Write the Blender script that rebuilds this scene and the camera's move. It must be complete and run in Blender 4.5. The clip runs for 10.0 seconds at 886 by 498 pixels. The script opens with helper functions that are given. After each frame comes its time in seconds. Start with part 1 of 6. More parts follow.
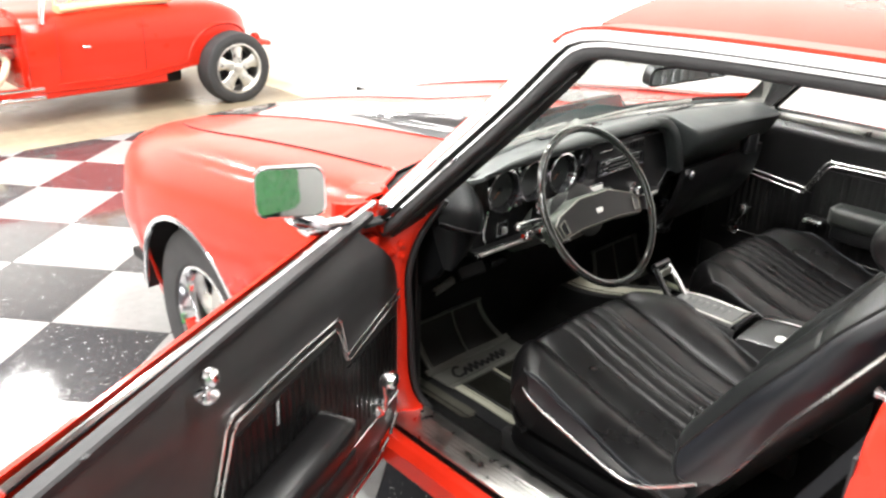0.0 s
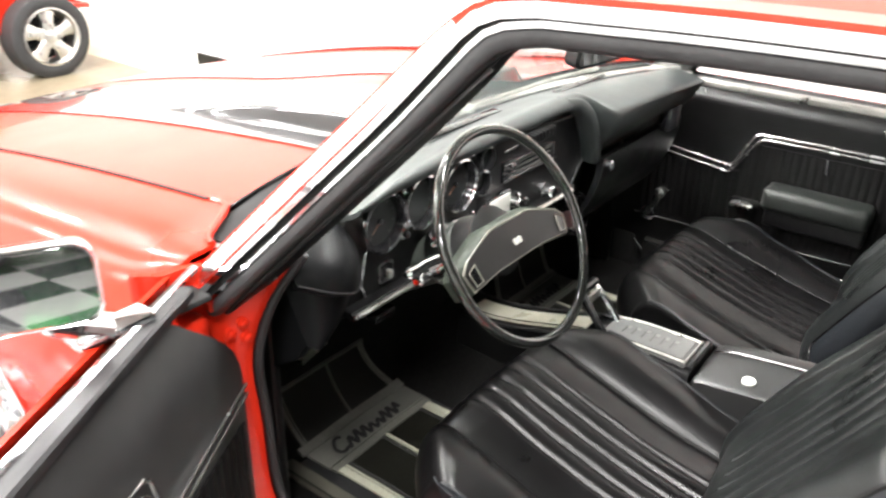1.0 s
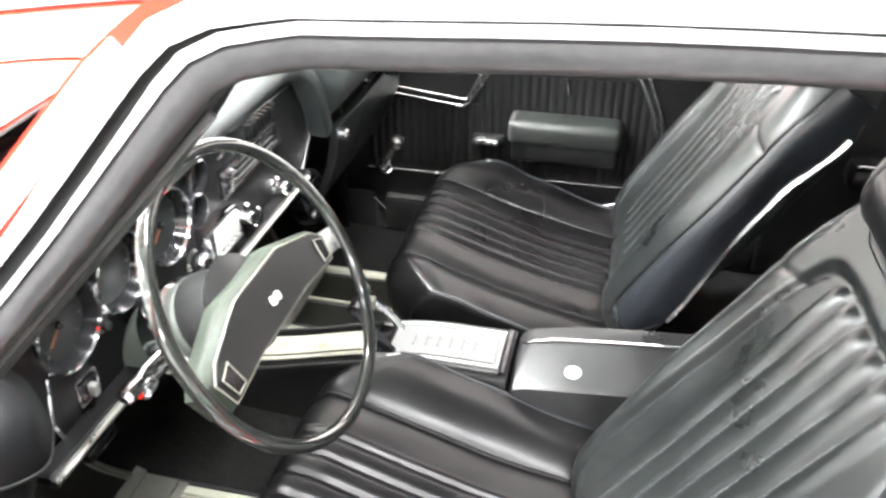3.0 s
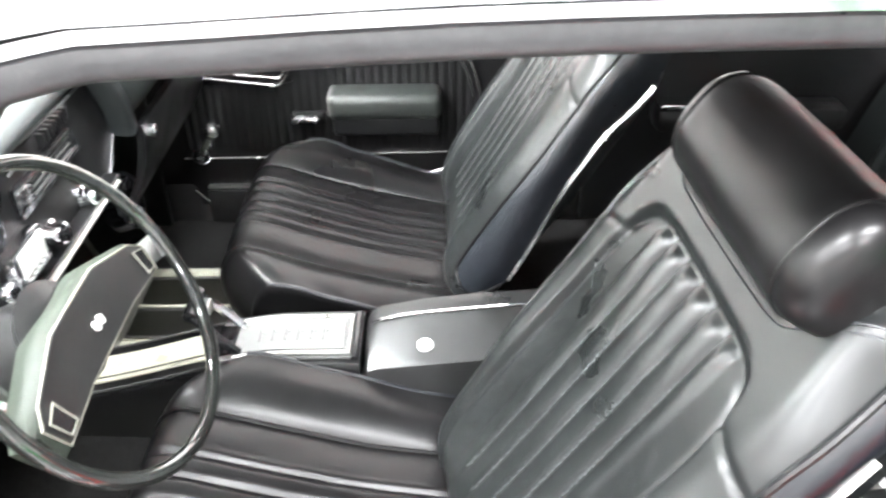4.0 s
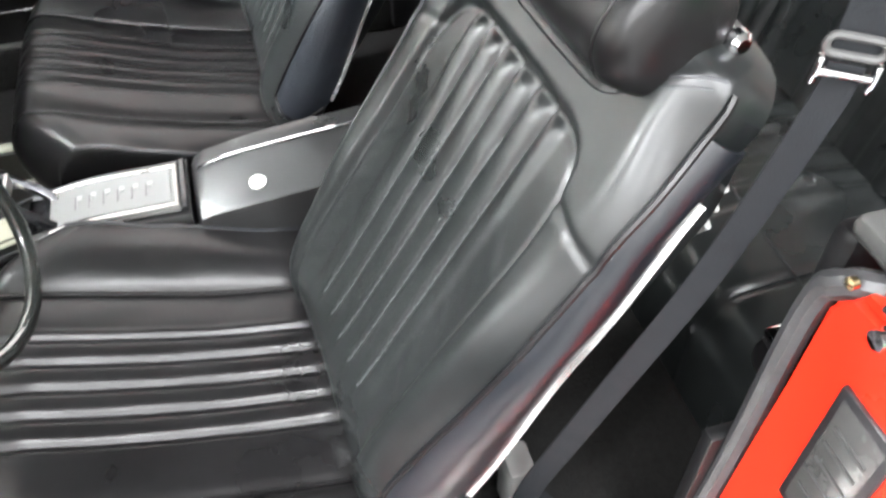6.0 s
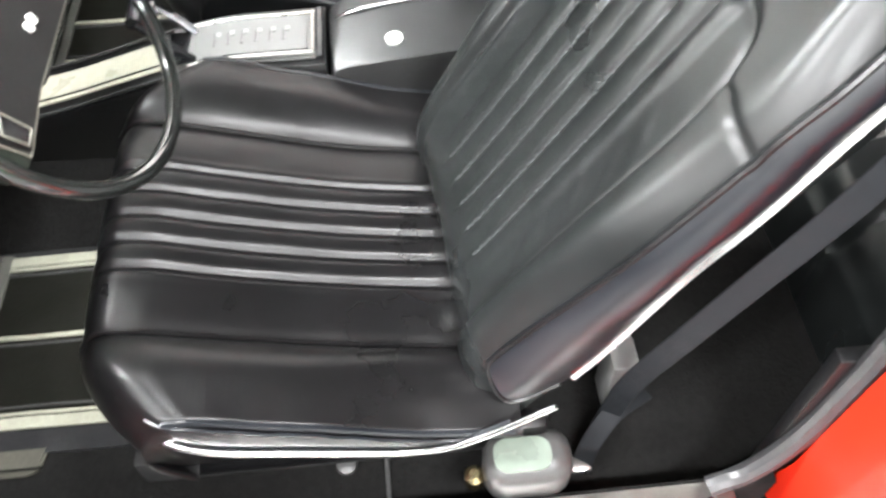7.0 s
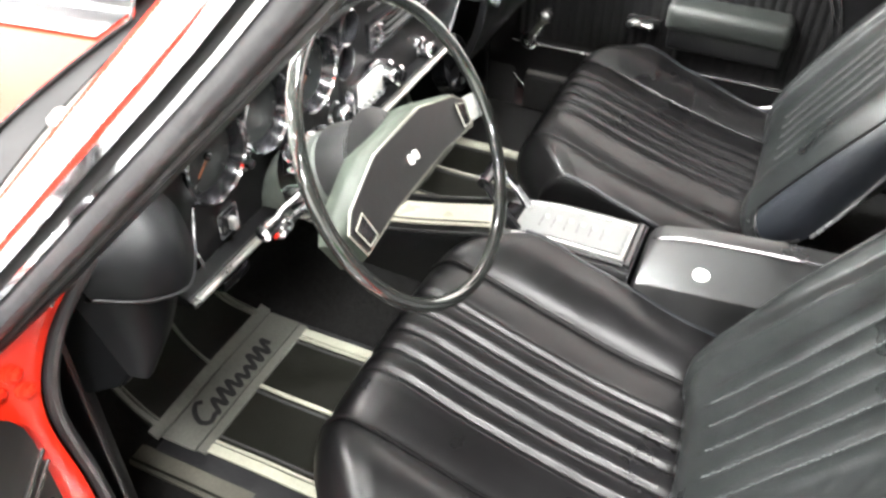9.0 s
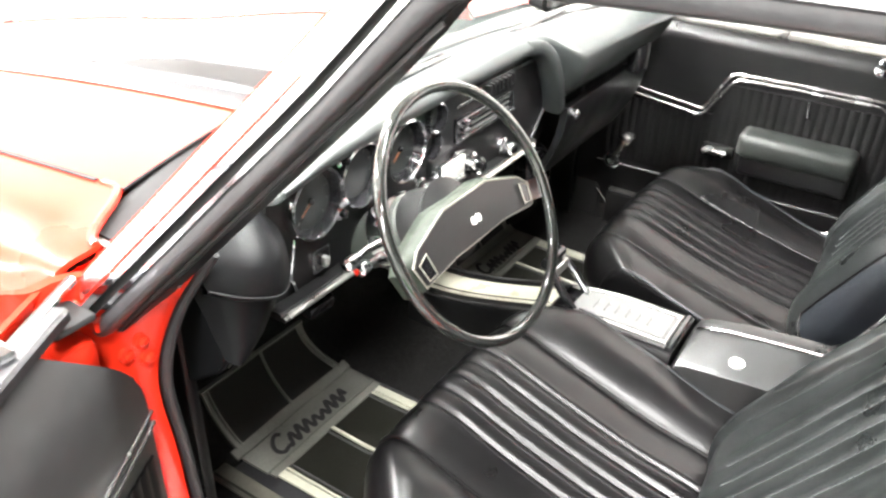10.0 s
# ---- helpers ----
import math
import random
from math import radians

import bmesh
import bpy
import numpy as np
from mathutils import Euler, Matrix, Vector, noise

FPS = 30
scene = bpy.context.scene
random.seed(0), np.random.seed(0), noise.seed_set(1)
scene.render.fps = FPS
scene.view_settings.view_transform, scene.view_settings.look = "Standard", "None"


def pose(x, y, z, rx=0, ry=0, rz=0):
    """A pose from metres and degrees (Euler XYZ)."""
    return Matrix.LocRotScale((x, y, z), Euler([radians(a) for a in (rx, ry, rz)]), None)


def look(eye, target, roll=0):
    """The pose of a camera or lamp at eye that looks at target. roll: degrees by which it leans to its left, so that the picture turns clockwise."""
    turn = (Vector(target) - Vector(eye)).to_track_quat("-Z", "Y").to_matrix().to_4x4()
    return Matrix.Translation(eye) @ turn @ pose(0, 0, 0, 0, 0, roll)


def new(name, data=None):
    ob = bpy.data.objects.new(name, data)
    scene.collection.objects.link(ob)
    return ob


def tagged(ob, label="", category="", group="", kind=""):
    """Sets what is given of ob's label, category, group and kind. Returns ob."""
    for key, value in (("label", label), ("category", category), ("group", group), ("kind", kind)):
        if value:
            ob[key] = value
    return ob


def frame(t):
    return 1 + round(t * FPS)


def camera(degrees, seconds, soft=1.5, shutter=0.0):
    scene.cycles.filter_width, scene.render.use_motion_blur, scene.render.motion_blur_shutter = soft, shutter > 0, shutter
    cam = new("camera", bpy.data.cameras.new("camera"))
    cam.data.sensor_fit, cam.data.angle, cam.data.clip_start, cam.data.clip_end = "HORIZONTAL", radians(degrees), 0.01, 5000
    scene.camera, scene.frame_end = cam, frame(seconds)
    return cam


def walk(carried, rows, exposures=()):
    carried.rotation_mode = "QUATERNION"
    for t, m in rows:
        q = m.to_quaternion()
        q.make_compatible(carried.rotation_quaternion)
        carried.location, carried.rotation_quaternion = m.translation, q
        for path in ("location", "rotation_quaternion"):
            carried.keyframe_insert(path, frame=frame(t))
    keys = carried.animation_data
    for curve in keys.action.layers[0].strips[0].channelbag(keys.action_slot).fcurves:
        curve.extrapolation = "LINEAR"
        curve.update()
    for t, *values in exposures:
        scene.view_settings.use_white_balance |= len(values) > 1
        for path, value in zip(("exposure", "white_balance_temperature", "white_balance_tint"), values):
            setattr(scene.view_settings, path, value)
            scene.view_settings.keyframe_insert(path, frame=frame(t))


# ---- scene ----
cam = camera(57.5, 10.0, soft=2.4, shutter=0.4)
PATH = [
    (0, (-1.782, -1.021, 1.451), (-0.523, 0.316, 0.659), 1.5),
    (0.5, (-1.572, -0.818, 1.426), (-0.251, 0.427, 0.586), 1.2),
    (1, (-1.4, -0.645, 1.402), (0.035, 0.425, 0.508), 1.3),
    (1.5, (-1.264, -0.535, 1.387), (0.241, 0.389, 0.448), 1.3),
    (2, (-1.165, -0.457, 1.375), (0.425, 0.307, 0.433), 0.9),
    (3.5, (-1.048, -0.391, 1.37), (0.594, -0.202, 0.244), -0.2),
    (4, (-1.038, -0.392, 1.372), (0.608, -0.406, 0.237), -0.3),
    (4.5, (-1.04, -0.396, 1.362), (0.584, -0.598, 0.213), -0.3),
    (5, (-1.036, -0.398, 1.353), (0.509, -0.729, 0.127), -0.3),
    (5.5, (-1.03, -0.4, 1.353), (0.389, -0.827, 0.01), -0.7),
    (7, (-1.021, -0.369, 1.31), (0.139, -0.448, -0.317), -1.9),
    (7.5, (-1.033, -0.337, 1.309), (0.144, -0.262, -0.306), 0.2),
    (8, (-1.029, -0.337, 1.309), (0.185, -0.074, -0.259), 0.4),
    (8.5, (-1.042, -0.349, 1.322), (0.271, 0.09, -0.122), 1.0),
    (9, (-1.068, -0.372, 1.348), (0.327, 0.23, 0.047), 1.3),
    (9.5, (-1.13, -0.425, 1.357), (0.307, 0.334, 0.191), 1.6),
    (10, (-1.219, -0.519, 1.371), (0.219, 0.4, 0.329), 1.6),
]
EXPOSURES = [(0.0, 0.9, 6500, 10), (1.0, 1.22, 6500, 10), (2.0, 1.73, 6450, 10), (3.5, 2.48, 6200, 10), (4.5, 2.38, 6150, 10), (5.5, 2.08, 6150, 10), (7.0, 2.03, 6250, 10), (8.0, 2.15, 6300, 10), (9.0, 2.3, 6400, 10), (10.0, 2.38, 6450, 10)]
walk(cam, [(t, look(eye, target, roll)) for t, eye, target, roll in PATH], EXPOSURES)
# ---- light ----
world = bpy.data.worlds.new("world")
scene.world = world
world.use_nodes = True
world.node_tree.nodes["Background"].inputs[0].default_value = (0.8, 0.9, 1.0, 1)
world.node_tree.nodes["Background"].inputs[1].default_value = 0.05
CEIL = 3.7
LAMP_W = 84.0
# centres of the ceiling fixtures, their long side along y
LAMPS = [(x, y) for x in (-4.6, -2.3, 0.0) for y in (-1.0, 1.6, 4.2, 6.9)]
for lx, ly in LAMPS:
    la = bpy.data.lights.new("tube_light", "AREA")
    la.shape, la.size, la.size_y, la.energy = "RECTANGLE", 0.30, 1.25, LAMP_W
    la.color = (1.0, 0.98, 0.955)
    lo = new("tube_light", la)
    lo.matrix_world = pose(lx, ly, CEIL - 0.13)

# ---- materials ----
def nodes_of(name):
    m = bpy.data.materials.new(name)
    m.use_nodes = True
    nt = m.node_tree
    return m, nt, nt.nodes["Principled BSDF"]

def mat(name, col, rough=0.5, metal=0.0, vary=0.15, scale=8.0, bump=0.0, bscale=200.0, coat=0.0, rvary=0.1, spec=0.5, bump2=0.0, b2scale=6.0, island=0.0):
    """Colour with variation at two scales, roughness variation and fine relief."""
    m, nt, b = nodes_of(name)
    L = nt.links.new
    tc = nt.nodes.new("ShaderNodeTexCoord")
    n1 = nt.nodes.new("ShaderNodeTexNoise")
    n1.inputs["Scale"].default_value, n1.inputs["Detail"].default_value = scale, 6
    n2 = nt.nodes.new("ShaderNodeTexNoise")
    n2.inputs["Scale"].default_value, n2.inputs["Detail"].default_value = scale * 9, 4
    L(tc.outputs["Object"], n1.inputs["Vector"]); L(tc.outputs["Object"], n2.inputs["Vector"])
    add = nt.nodes.new("ShaderNodeMath"); add.operation = "ADD"
    L(n1.outputs["Fac"], add.inputs[0]); L(n2.outputs["Fac"], add.inputs[1])
    mr = nt.nodes.new("ShaderNodeMapRange")
    mr.inputs["From Min"].default_value, mr.inputs["From Max"].default_value = 0.6, 1.4
    mr.inputs["To Min"].default_value, mr.inputs["To Max"].default_value = 1 - vary, 1 + vary
    L(add.outputs[0], mr.inputs["Value"])
    mx = nt.nodes.new("ShaderNodeMix"); mx.data_type = "RGBA"; mx.blend_type = "MULTIPLY"
    mx.inputs["Factor"].default_value = 1.0
    mx.inputs["A"].default_value = (*col, 1)
    L(mr.outputs[0], mx.inputs["B"])
    out = mx.outputs["Result"]
    if island:
        oi = nt.nodes.new("ShaderNodeObjectInfo")
        m3 = nt.nodes.new("ShaderNodeMapRange")
        m3.inputs["To Min"].default_value, m3.inputs["To Max"].default_value = 1 - island, 1 + island
        L(oi.outputs["Random"], m3.inputs["Value"])
        mx2 = nt.nodes.new("ShaderNodeMix"); mx2.data_type = "RGBA"; mx2.blend_type = "MULTIPLY"
        mx2.inputs["Factor"].default_value = 1.0
        L(out, mx2.inputs["A"]); L(m3.outputs[0], mx2.inputs["B"])
        out = mx2.outputs["Result"]
    L(out, b.inputs["Base Color"])
    r = nt.nodes.new("ShaderNodeMapRange")
    r.inputs["From Min"].default_value, r.inputs["From Max"].default_value = 0.3, 0.7
    r.inputs["To Min"].default_value, r.inputs["To Max"].default_value = max(0.02, rough - rvary), min(1, rough + rvary)
    L(n1.outputs["Fac"], r.inputs["Value"]); L(r.outputs[0], b.inputs["Roughness"])
    b.inputs["Metallic"].default_value = metal
    b.inputs["Coat Weight"].default_value = coat
    b.inputs["Coat Roughness"].default_value = 0.04
    b.inputs["Specular IOR Level"].default_value = spec
    if bump or bump2:
        n3 = nt.nodes.new("ShaderNodeTexNoise")
        n3.inputs["Scale"].default_value, n3.inputs["Detail"].default_value = bscale, 3
        L(tc.outputs["Object"], n3.inputs["Vector"])
        bp = nt.nodes.new("ShaderNodeBump")
        bp.inputs["Strength"].default_value, bp.inputs["Distance"].default_value = bump, 0.002
        L(n3.outputs["Fac"], bp.inputs["Height"])
        if bump2:
            n4 = nt.nodes.new("ShaderNodeTexNoise")
            n4.inputs["Scale"].default_value, n4.inputs["Detail"].default_value = b2scale, 3
            L(tc.outputs["Object"], n4.inputs["Vector"])
            bq = nt.nodes.new("ShaderNodeBump")
            bq.inputs["Strength"].default_value, bq.inputs["Distance"].default_value = bump2, 0.02
            L(n4.outputs["Fac"], bq.inputs["Height"]); L(bq.outputs[0], bp.inputs["Normal"])
        L(bp.outputs[0], b.inputs["Normal"])
    return m

def vinyl_mat(name, col, rough, crease=0.25, spec=0.5, lines=0.0):
    """Black vinyl: pebble grain from cells, soft wrinkles from stretched noise."""
    m = mat(name, col, rough, vary=0.2, scale=5, bump=0.0, rvary=0.07, spec=spec)
    nt = m.node_tree; L = nt.links.new
    b = nt.nodes["Principled BSDF"]
    tc = nt.nodes.new("ShaderNodeTexCoord")
    vo = nt.nodes.new("ShaderNodeTexVoronoi"); vo.inputs["Scale"].default_value = 420
    wr = nt.nodes.new("ShaderNodeTexNoise")
    wr.inputs["Scale"].default_value, wr.inputs["Detail"].default_value, wr.inputs["Distortion"].default_value = 8, 2, 0.2
    L(tc.outputs["Object"], vo.inputs["Vector"]); L(tc.outputs["Object"], wr.inputs["Vector"])
    b1 = nt.nodes.new("ShaderNodeBump"); b1.inputs["Strength"].default_value = crease; b1.inputs["Distance"].default_value = 0.012
    b2 = nt.nodes.new("ShaderNodeBump"); b2.inputs["Strength"].default_value = 0.015; b2.inputs["Distance"].default_value = 0.001
    L(wr.outputs["Fac"], b1.inputs["Height"]); L(vo.outputs["Distance"], b2.inputs["Height"])
    L(b1.outputs[0], b2.inputs["Normal"]); L(b2.outputs[0], b.inputs["Normal"])
    if lines:
        # short fine creases running across the pleats, in loose patches of the old cover
        ns = nt.nodes.new("ShaderNodeTexNoise"); ns.inputs["Scale"].default_value, ns.inputs["Detail"].default_value = 7, 1
        mp = nt.nodes.new("ShaderNodeMapping"); mp.inputs["Scale"].default_value = (16, 110, 110)
        st = nt.nodes.new("ShaderNodeTexNoise"); st.inputs["Scale"].default_value, st.inputs["Detail"].default_value, st.inputs["Distortion"].default_value = 1.0, 2, 0.6
        L(tc.outputs["Object"], ns.inputs["Vector"]); L(tc.outputs["Object"], mp.inputs["Vector"]); L(mp.outputs[0], st.inputs["Vector"])
        mr = nt.nodes.new("ShaderNodeMapRange"); mr.inputs["From Min"].default_value, mr.inputs["From Max"].default_value = 0.52, 0.74
        L(st.outputs["Fac"], mr.inputs["Value"])
        mk = nt.nodes.new("ShaderNodeMapRange"); mk.inputs["From Min"].default_value, mk.inputs["From Max"].default_value = 0.42, 0.62
        mk.inputs["To Max"].default_value = lines
        L(ns.outputs["Fac"], mk.inputs["Value"])
        b3 = nt.nodes.new("ShaderNodeBump"); b3.inputs["Distance"].default_value = 0.0010
        L(mr.outputs[0], b3.inputs["Height"]); L(mk.outputs[0], b3.inputs["Strength"])
        L(b2.outputs[0], b3.inputs["Normal"]); L(b3.outputs[0], b.inputs["Normal"])
    return m

def carpet_mat(name, col):
    m = mat(name, col, 0.95, vary=0.95, scale=95, bump=1.0, bscale=190, rvary=0.03, spec=0.2)
    return m

def fleck_mat(name, col, fleck, amount, rough=0.22, island=0.06):
    """Vinyl composition tile: base colour with elongated flecks and a waxed surface."""
    m = mat(name, col, rough, vary=0.10, scale=3, bump=0.05, bscale=90, rvary=0.04, island=island)
    m.node_tree.nodes["Principled BSDF"].inputs["Coat Weight"].default_value = 0.5
    nt = m.node_tree; L = nt.links.new
    b = nt.nodes["Principled BSDF"]
    src = b.inputs["Base Color"].links[0].from_socket
    tc = nt.nodes.new("ShaderNodeTexCoord")
    mp = nt.nodes.new("ShaderNodeMapping"); mp.inputs["Scale"].default_value = (75, 30, 40); mp.inputs["Rotation"].default_value = (0, 0, 0.4)
    ns = nt.nodes.new("ShaderNodeTexNoise"); ns.inputs["Scale"].default_value, ns.inputs["Detail"].default_value = 1.6, 3
    L(tc.outputs["Object"], mp.inputs["Vector"]); L(mp.outputs[0], ns.inputs["Vector"])
    rp = nt.nodes.new("ShaderNodeMapRange")
    rp.inputs["From Min"].default_value, rp.inputs["From Max"].default_value = 0.66, 0.70
    rp.inputs["To Max"].default_value = amount
    L(ns.outputs["Fac"], rp.inputs["Value"])
    mx = nt.nodes.new("ShaderNodeMix"); mx.data_type = "RGBA"
    mx.inputs["B"].default_value = (*fleck, 1)
    L(rp.outputs[0], mx.inputs["Factor"]); L(src, mx.inputs["A"])
    L(mx.outputs["Result"], b.inputs["Base Color"])
    return m

def glass_mat(name, col=(1, 1, 1), rough=0.0):
    m, nt, b = nodes_of(name)
    b.inputs["Base Color"].default_value = (*col, 1)
    b.inputs["Transmission Weight"].default_value = 1.0
    b.inputs["Roughness"].default_value = rough
    b.inputs["IOR"].default_value = 1.45
    return m

RED = mat("red_paint", (0.60, 0.023, 0.008), 0.30, spec=0.2, vary=0.05, scale=3, coat=0.26, rvary=0.04, bump2=0.01, b2scale=3)
STRIPE = mat("black_gloss_paint", (0.012, 0.012, 0.013), 0.3, vary=0.1, scale=3, coat=1.0, rvary=0.04)
CHROME = mat("chrome", (0.82, 0.83, 0.85), 0.09, 1.0, vary=0.04, scale=20, rvary=0.05)
ALU = mat("brushed_aluminium", (0.62, 0.61, 0.58), 0.34, 1.0, vary=0.12, scale=30, rvary=0.1, bump=0.15, bscale=300)
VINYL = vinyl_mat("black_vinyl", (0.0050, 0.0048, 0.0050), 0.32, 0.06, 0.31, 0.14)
VINYL_B = vinyl_mat("cool_black_vinyl", (0.0070, 0.0080, 0.0080), 0.31, 0.05, 0.51, 0.07)
VINYL_S = vinyl_mat("grey_black_vinyl", (0.0070, 0.0082, 0.0105), 0.33, 0.05, 0.58)
# black vinyl of the open driver door, lightened for the light falling on it
LIT_DOORV = vinyl_mat("lit_door_panel_vinyl", (0.028, 0.028, 0.028), 0.36, 0.05, 0.8)
ARMV = vinyl_mat("grey_green_armrest_vinyl", (0.010, 0.0115, 0.0105), 0.48, 0.06, 0.38)
BOXPL = mat("dark_grey_console_vinyl", (0.012, 0.012, 0.012), 0.34, vary=0.15, scale=8, bump=0.15, bscale=350)
COLUMN = mat("grey_green_column", (0.050, 0.056, 0.050), 0.40, vary=0.2, scale=14, spec=0.35)
SAGEPAD = mat("grey_green_horn_bar", (0.018, 0.022, 0.017), 0.48, spec=0.2, vary=0.15, scale=12, bump=0.1, bscale=300)
SAGE = mat("pale_green_plastic", (0.12, 0.145, 0.12), 0.35, vary=0.15)
BRASS = mat("brass_screw", (0.55, 0.45, 0.25), 0.3, 1.0, vary=0.1)
LEDGE = mat("grey_painted_ledge", (0.055, 0.055, 0.053), 0.3, vary=0.1, coat=0.4)
# cowl colour holds the pale reflections of the windshield above it
COWL = mat("cowl_glass_reflection", (0.40, 0.38, 0.36), 0.25, vary=0.1, coat=0.6)
CREAM = mat("cream_console_inlay", (0.42, 0.41, 0.33), 0.32, vary=0.12, scale=12, bump=0.1, bscale=300)
DIAL = mat("pale_radio_dial", (0.50, 0.50, 0.47), 0.4, vary=0.1)
PLATE = mat("pale_grey_print_plate", (0.17, 0.17, 0.165), 0.4, vary=0.1)
INDIC = mat("silver_indicator_face", (0.100, 0.100, 0.098), 0.45, vary=0.08, scale=30)
SHIFTP = mat("brushed_grey_shift_plate", (0.100, 0.100, 0.096), 0.42, vary=0.15, scale=20)
# black rubber again, its colour raised where rail and rear seal catch light
LITSEAL = mat("lit_black_weatherstrip", (0.030, 0.030, 0.031), 0.36, vary=0.25, scale=14, bump=0.25, bscale=120)
STITCH = mat("grey_thread", (0.045, 0.050, 0.050), 0.6, vary=0.1)
DIM = mat("dim_gauge_marks", (0.10, 0.10, 0.095), 0.5, vary=0.05)
PAD = vinyl_mat("dash_pad_vinyl", (0.016, 0.0185, 0.0185), 0.46, 0.1)
CHEEK = vinyl_mat("dash_end_vinyl", (0.0042, 0.0044, 0.0048), 0.45, 0.1, 0.13)
TRIM = mat("bright_trim_strip", (0.86, 0.86, 0.85), 0.24, 1.0, vary=0.05, scale=20, rvary=0.06)
PLASTIC = mat("black_plastic", (0.0045, 0.0045, 0.0048), 0.38, vary=0.25, scale=10, bump=0.15, bscale=350, spec=0.35)
RIM = mat("polished_black_rim", (0.012, 0.013, 0.012), 0.10, vary=0.2, scale=10, coat=0.8, rvary=0.04, spec=0.8)
GLOSS = mat("gloss_black_plastic", (0.01, 0.01, 0.011), 0.14, vary=0.2, scale=10, rvary=0.05)
RUBBER = mat("black_rubber", (0.013, 0.013, 0.014), 0.48, vary=0.3, scale=14, bump=0.25, bscale=120)
GREYPL = mat("grey_vinyl_trim", (0.045, 0.045, 0.044), 0.42, vary=0.15, scale=8, bump=0.15, bscale=350)
CARPET = carpet_mat("black_carpet", (0.0057, 0.0055, 0.0052))
MATRUB = mat("floor_mat_rubber", (0.0060, 0.0060, 0.0040), 0.45, vary=0.3, scale=12, bump=0.3, bscale=260, spec=0.35)
HEEL = mat("worn_grey_rubber", (0.072, 0.069, 0.055), 0.5, vary=0.25, scale=25)
MATBAND = mat("floor_mat_grey_band", (0.115, 0.115, 0.100), 0.5, vary=0.25, scale=25, bump=0.2, bscale=260)
MATLINE = mat("floor_mat_grey_line", (0.34, 0.34, 0.27), 0.5, vary=0.2, scale=25, bump=0.2, bscale=260)
FACE = mat("gauge_face", (0.014, 0.016, 0.016), 0.35, vary=0.2, scale=20)
MARK = mat("white_marks", (0.7, 0.7, 0.66), 0.5, vary=0.05)
BEAD = mat("dull_beige_bead", (0.16, 0.155, 0.13), 0.4, vary=0.1)
NEEDLE = mat("faded_orange_needle", (0.14, 0.05, 0.02), 0.5, vary=0.05)
TYRE = mat("tyre_rubber", (0.028, 0.028, 0.029), 0.68, vary=0.25, scale=10, bump=0.2, bscale=120)
WALLP = mat("white_wall_paint", (0.84, 0.84, 0.82), 0.55, vary=0.03, scale=2, bump=0.12, bscale=90)
# unseen ceiling, set dark grey so paint and vinyl reflect less of it
CEILP = mat("darkened_ceiling", (0.20, 0.20, 0.195), 0.8, vary=0.04, scale=2)
CONCRETE = mat("brown_sealed_concrete", (0.25, 0.21, 0.145), 0.38, vary=0.22, scale=1.6, bump=0.2, bscale=60, rvary=0.12)
TILE_W = fleck_mat("white_tile", (0.30, 0.30, 0.295), (0.125, 0.125, 0.122), 0.5, 0.10)
TILE_K = fleck_mat("black_tile", (0.045, 0.046, 0.05), (0.75, 0.75, 0.75), 0.9, 0.10)
GROUT = mat("tile_bed", (0.16, 0.16, 0.155), 0.6, vary=0.15)
BEIGE = vinyl_mat("tan_leather", (0.55, 0.40, 0.22), 0.5, 0.15)
DARK = mat("dark_underbody", (0.01, 0.01, 0.01), 0.8, vary=0.3)
GREEN = mat("green_paint", (0.02, 0.36, 0.06), 0.3, vary=0.05, coat=0.6)
WINDOW = glass_mat("window_glass", (0.93, 0.98, 0.95))
MIRROR = mat("mirror_silver", (0.9, 0.91, 0.91), 0.015, 1.0, vary=0.01, rvary=0.01)
YELLOWED = mat("cream_paint", (0.62, 0.58, 0.42), 0.4, vary=0.1)

# ---- helpers for meshes ----
def part(name, bm, material, parent, label="", smooth=35):
    """One bmesh, in world places, as one mesh object under a thing or a part."""
    bmesh.ops.recalc_face_normals(bm, faces=bm.faces)
    me = bpy.data.meshes.new(name)
    bm.to_mesh(me); bm.free()
    me.materials.append(material)
    ob = new(name, me)
    if smooth:
        for p in me.polygons:
            p.use_smooth = True
        me.set_sharp_from_angle(angle=radians(smooth))
    if parent is not None:
        ob.parent = parent
        ob.matrix_parent_inverse = parent.matrix_basis.inverted() if parent.type == "EMPTY" else Matrix()
    if label:
        ob["label"] = label
    return ob

def thing(name, at, label, category, group="", kind=""):
    ob = new(name)
    ob.empty_display_size = 0.05
    ob.location = at
    ob.matrix_basis = Matrix.Translation(at)
    return tagged(ob, label, category, group, kind)

def grid(bm, pts, closed_u=False, closed_v=False, cap=False):
    """pts[i][j] as a sheet of quads; i may close on itself (v), j too (u)."""
    rows = [[bm.verts.new(p) for p in row] for row in pts]
    n, k = len(rows), len(rows[0])
    for i in range(n if closed_v else n - 1):
        for j in range(k if closed_u else k - 1):
            a, b = rows[i][j], rows[i][(j + 1) % k]
            c, d = rows[(i + 1) % n][(j + 1) % k], rows[(i + 1) % n][j]
            bm.faces.new((a, b, c, d))
    if cap and closed_u:
        bm.faces.new(rows[0]); bm.faces.new(rows[-1])
    return rows

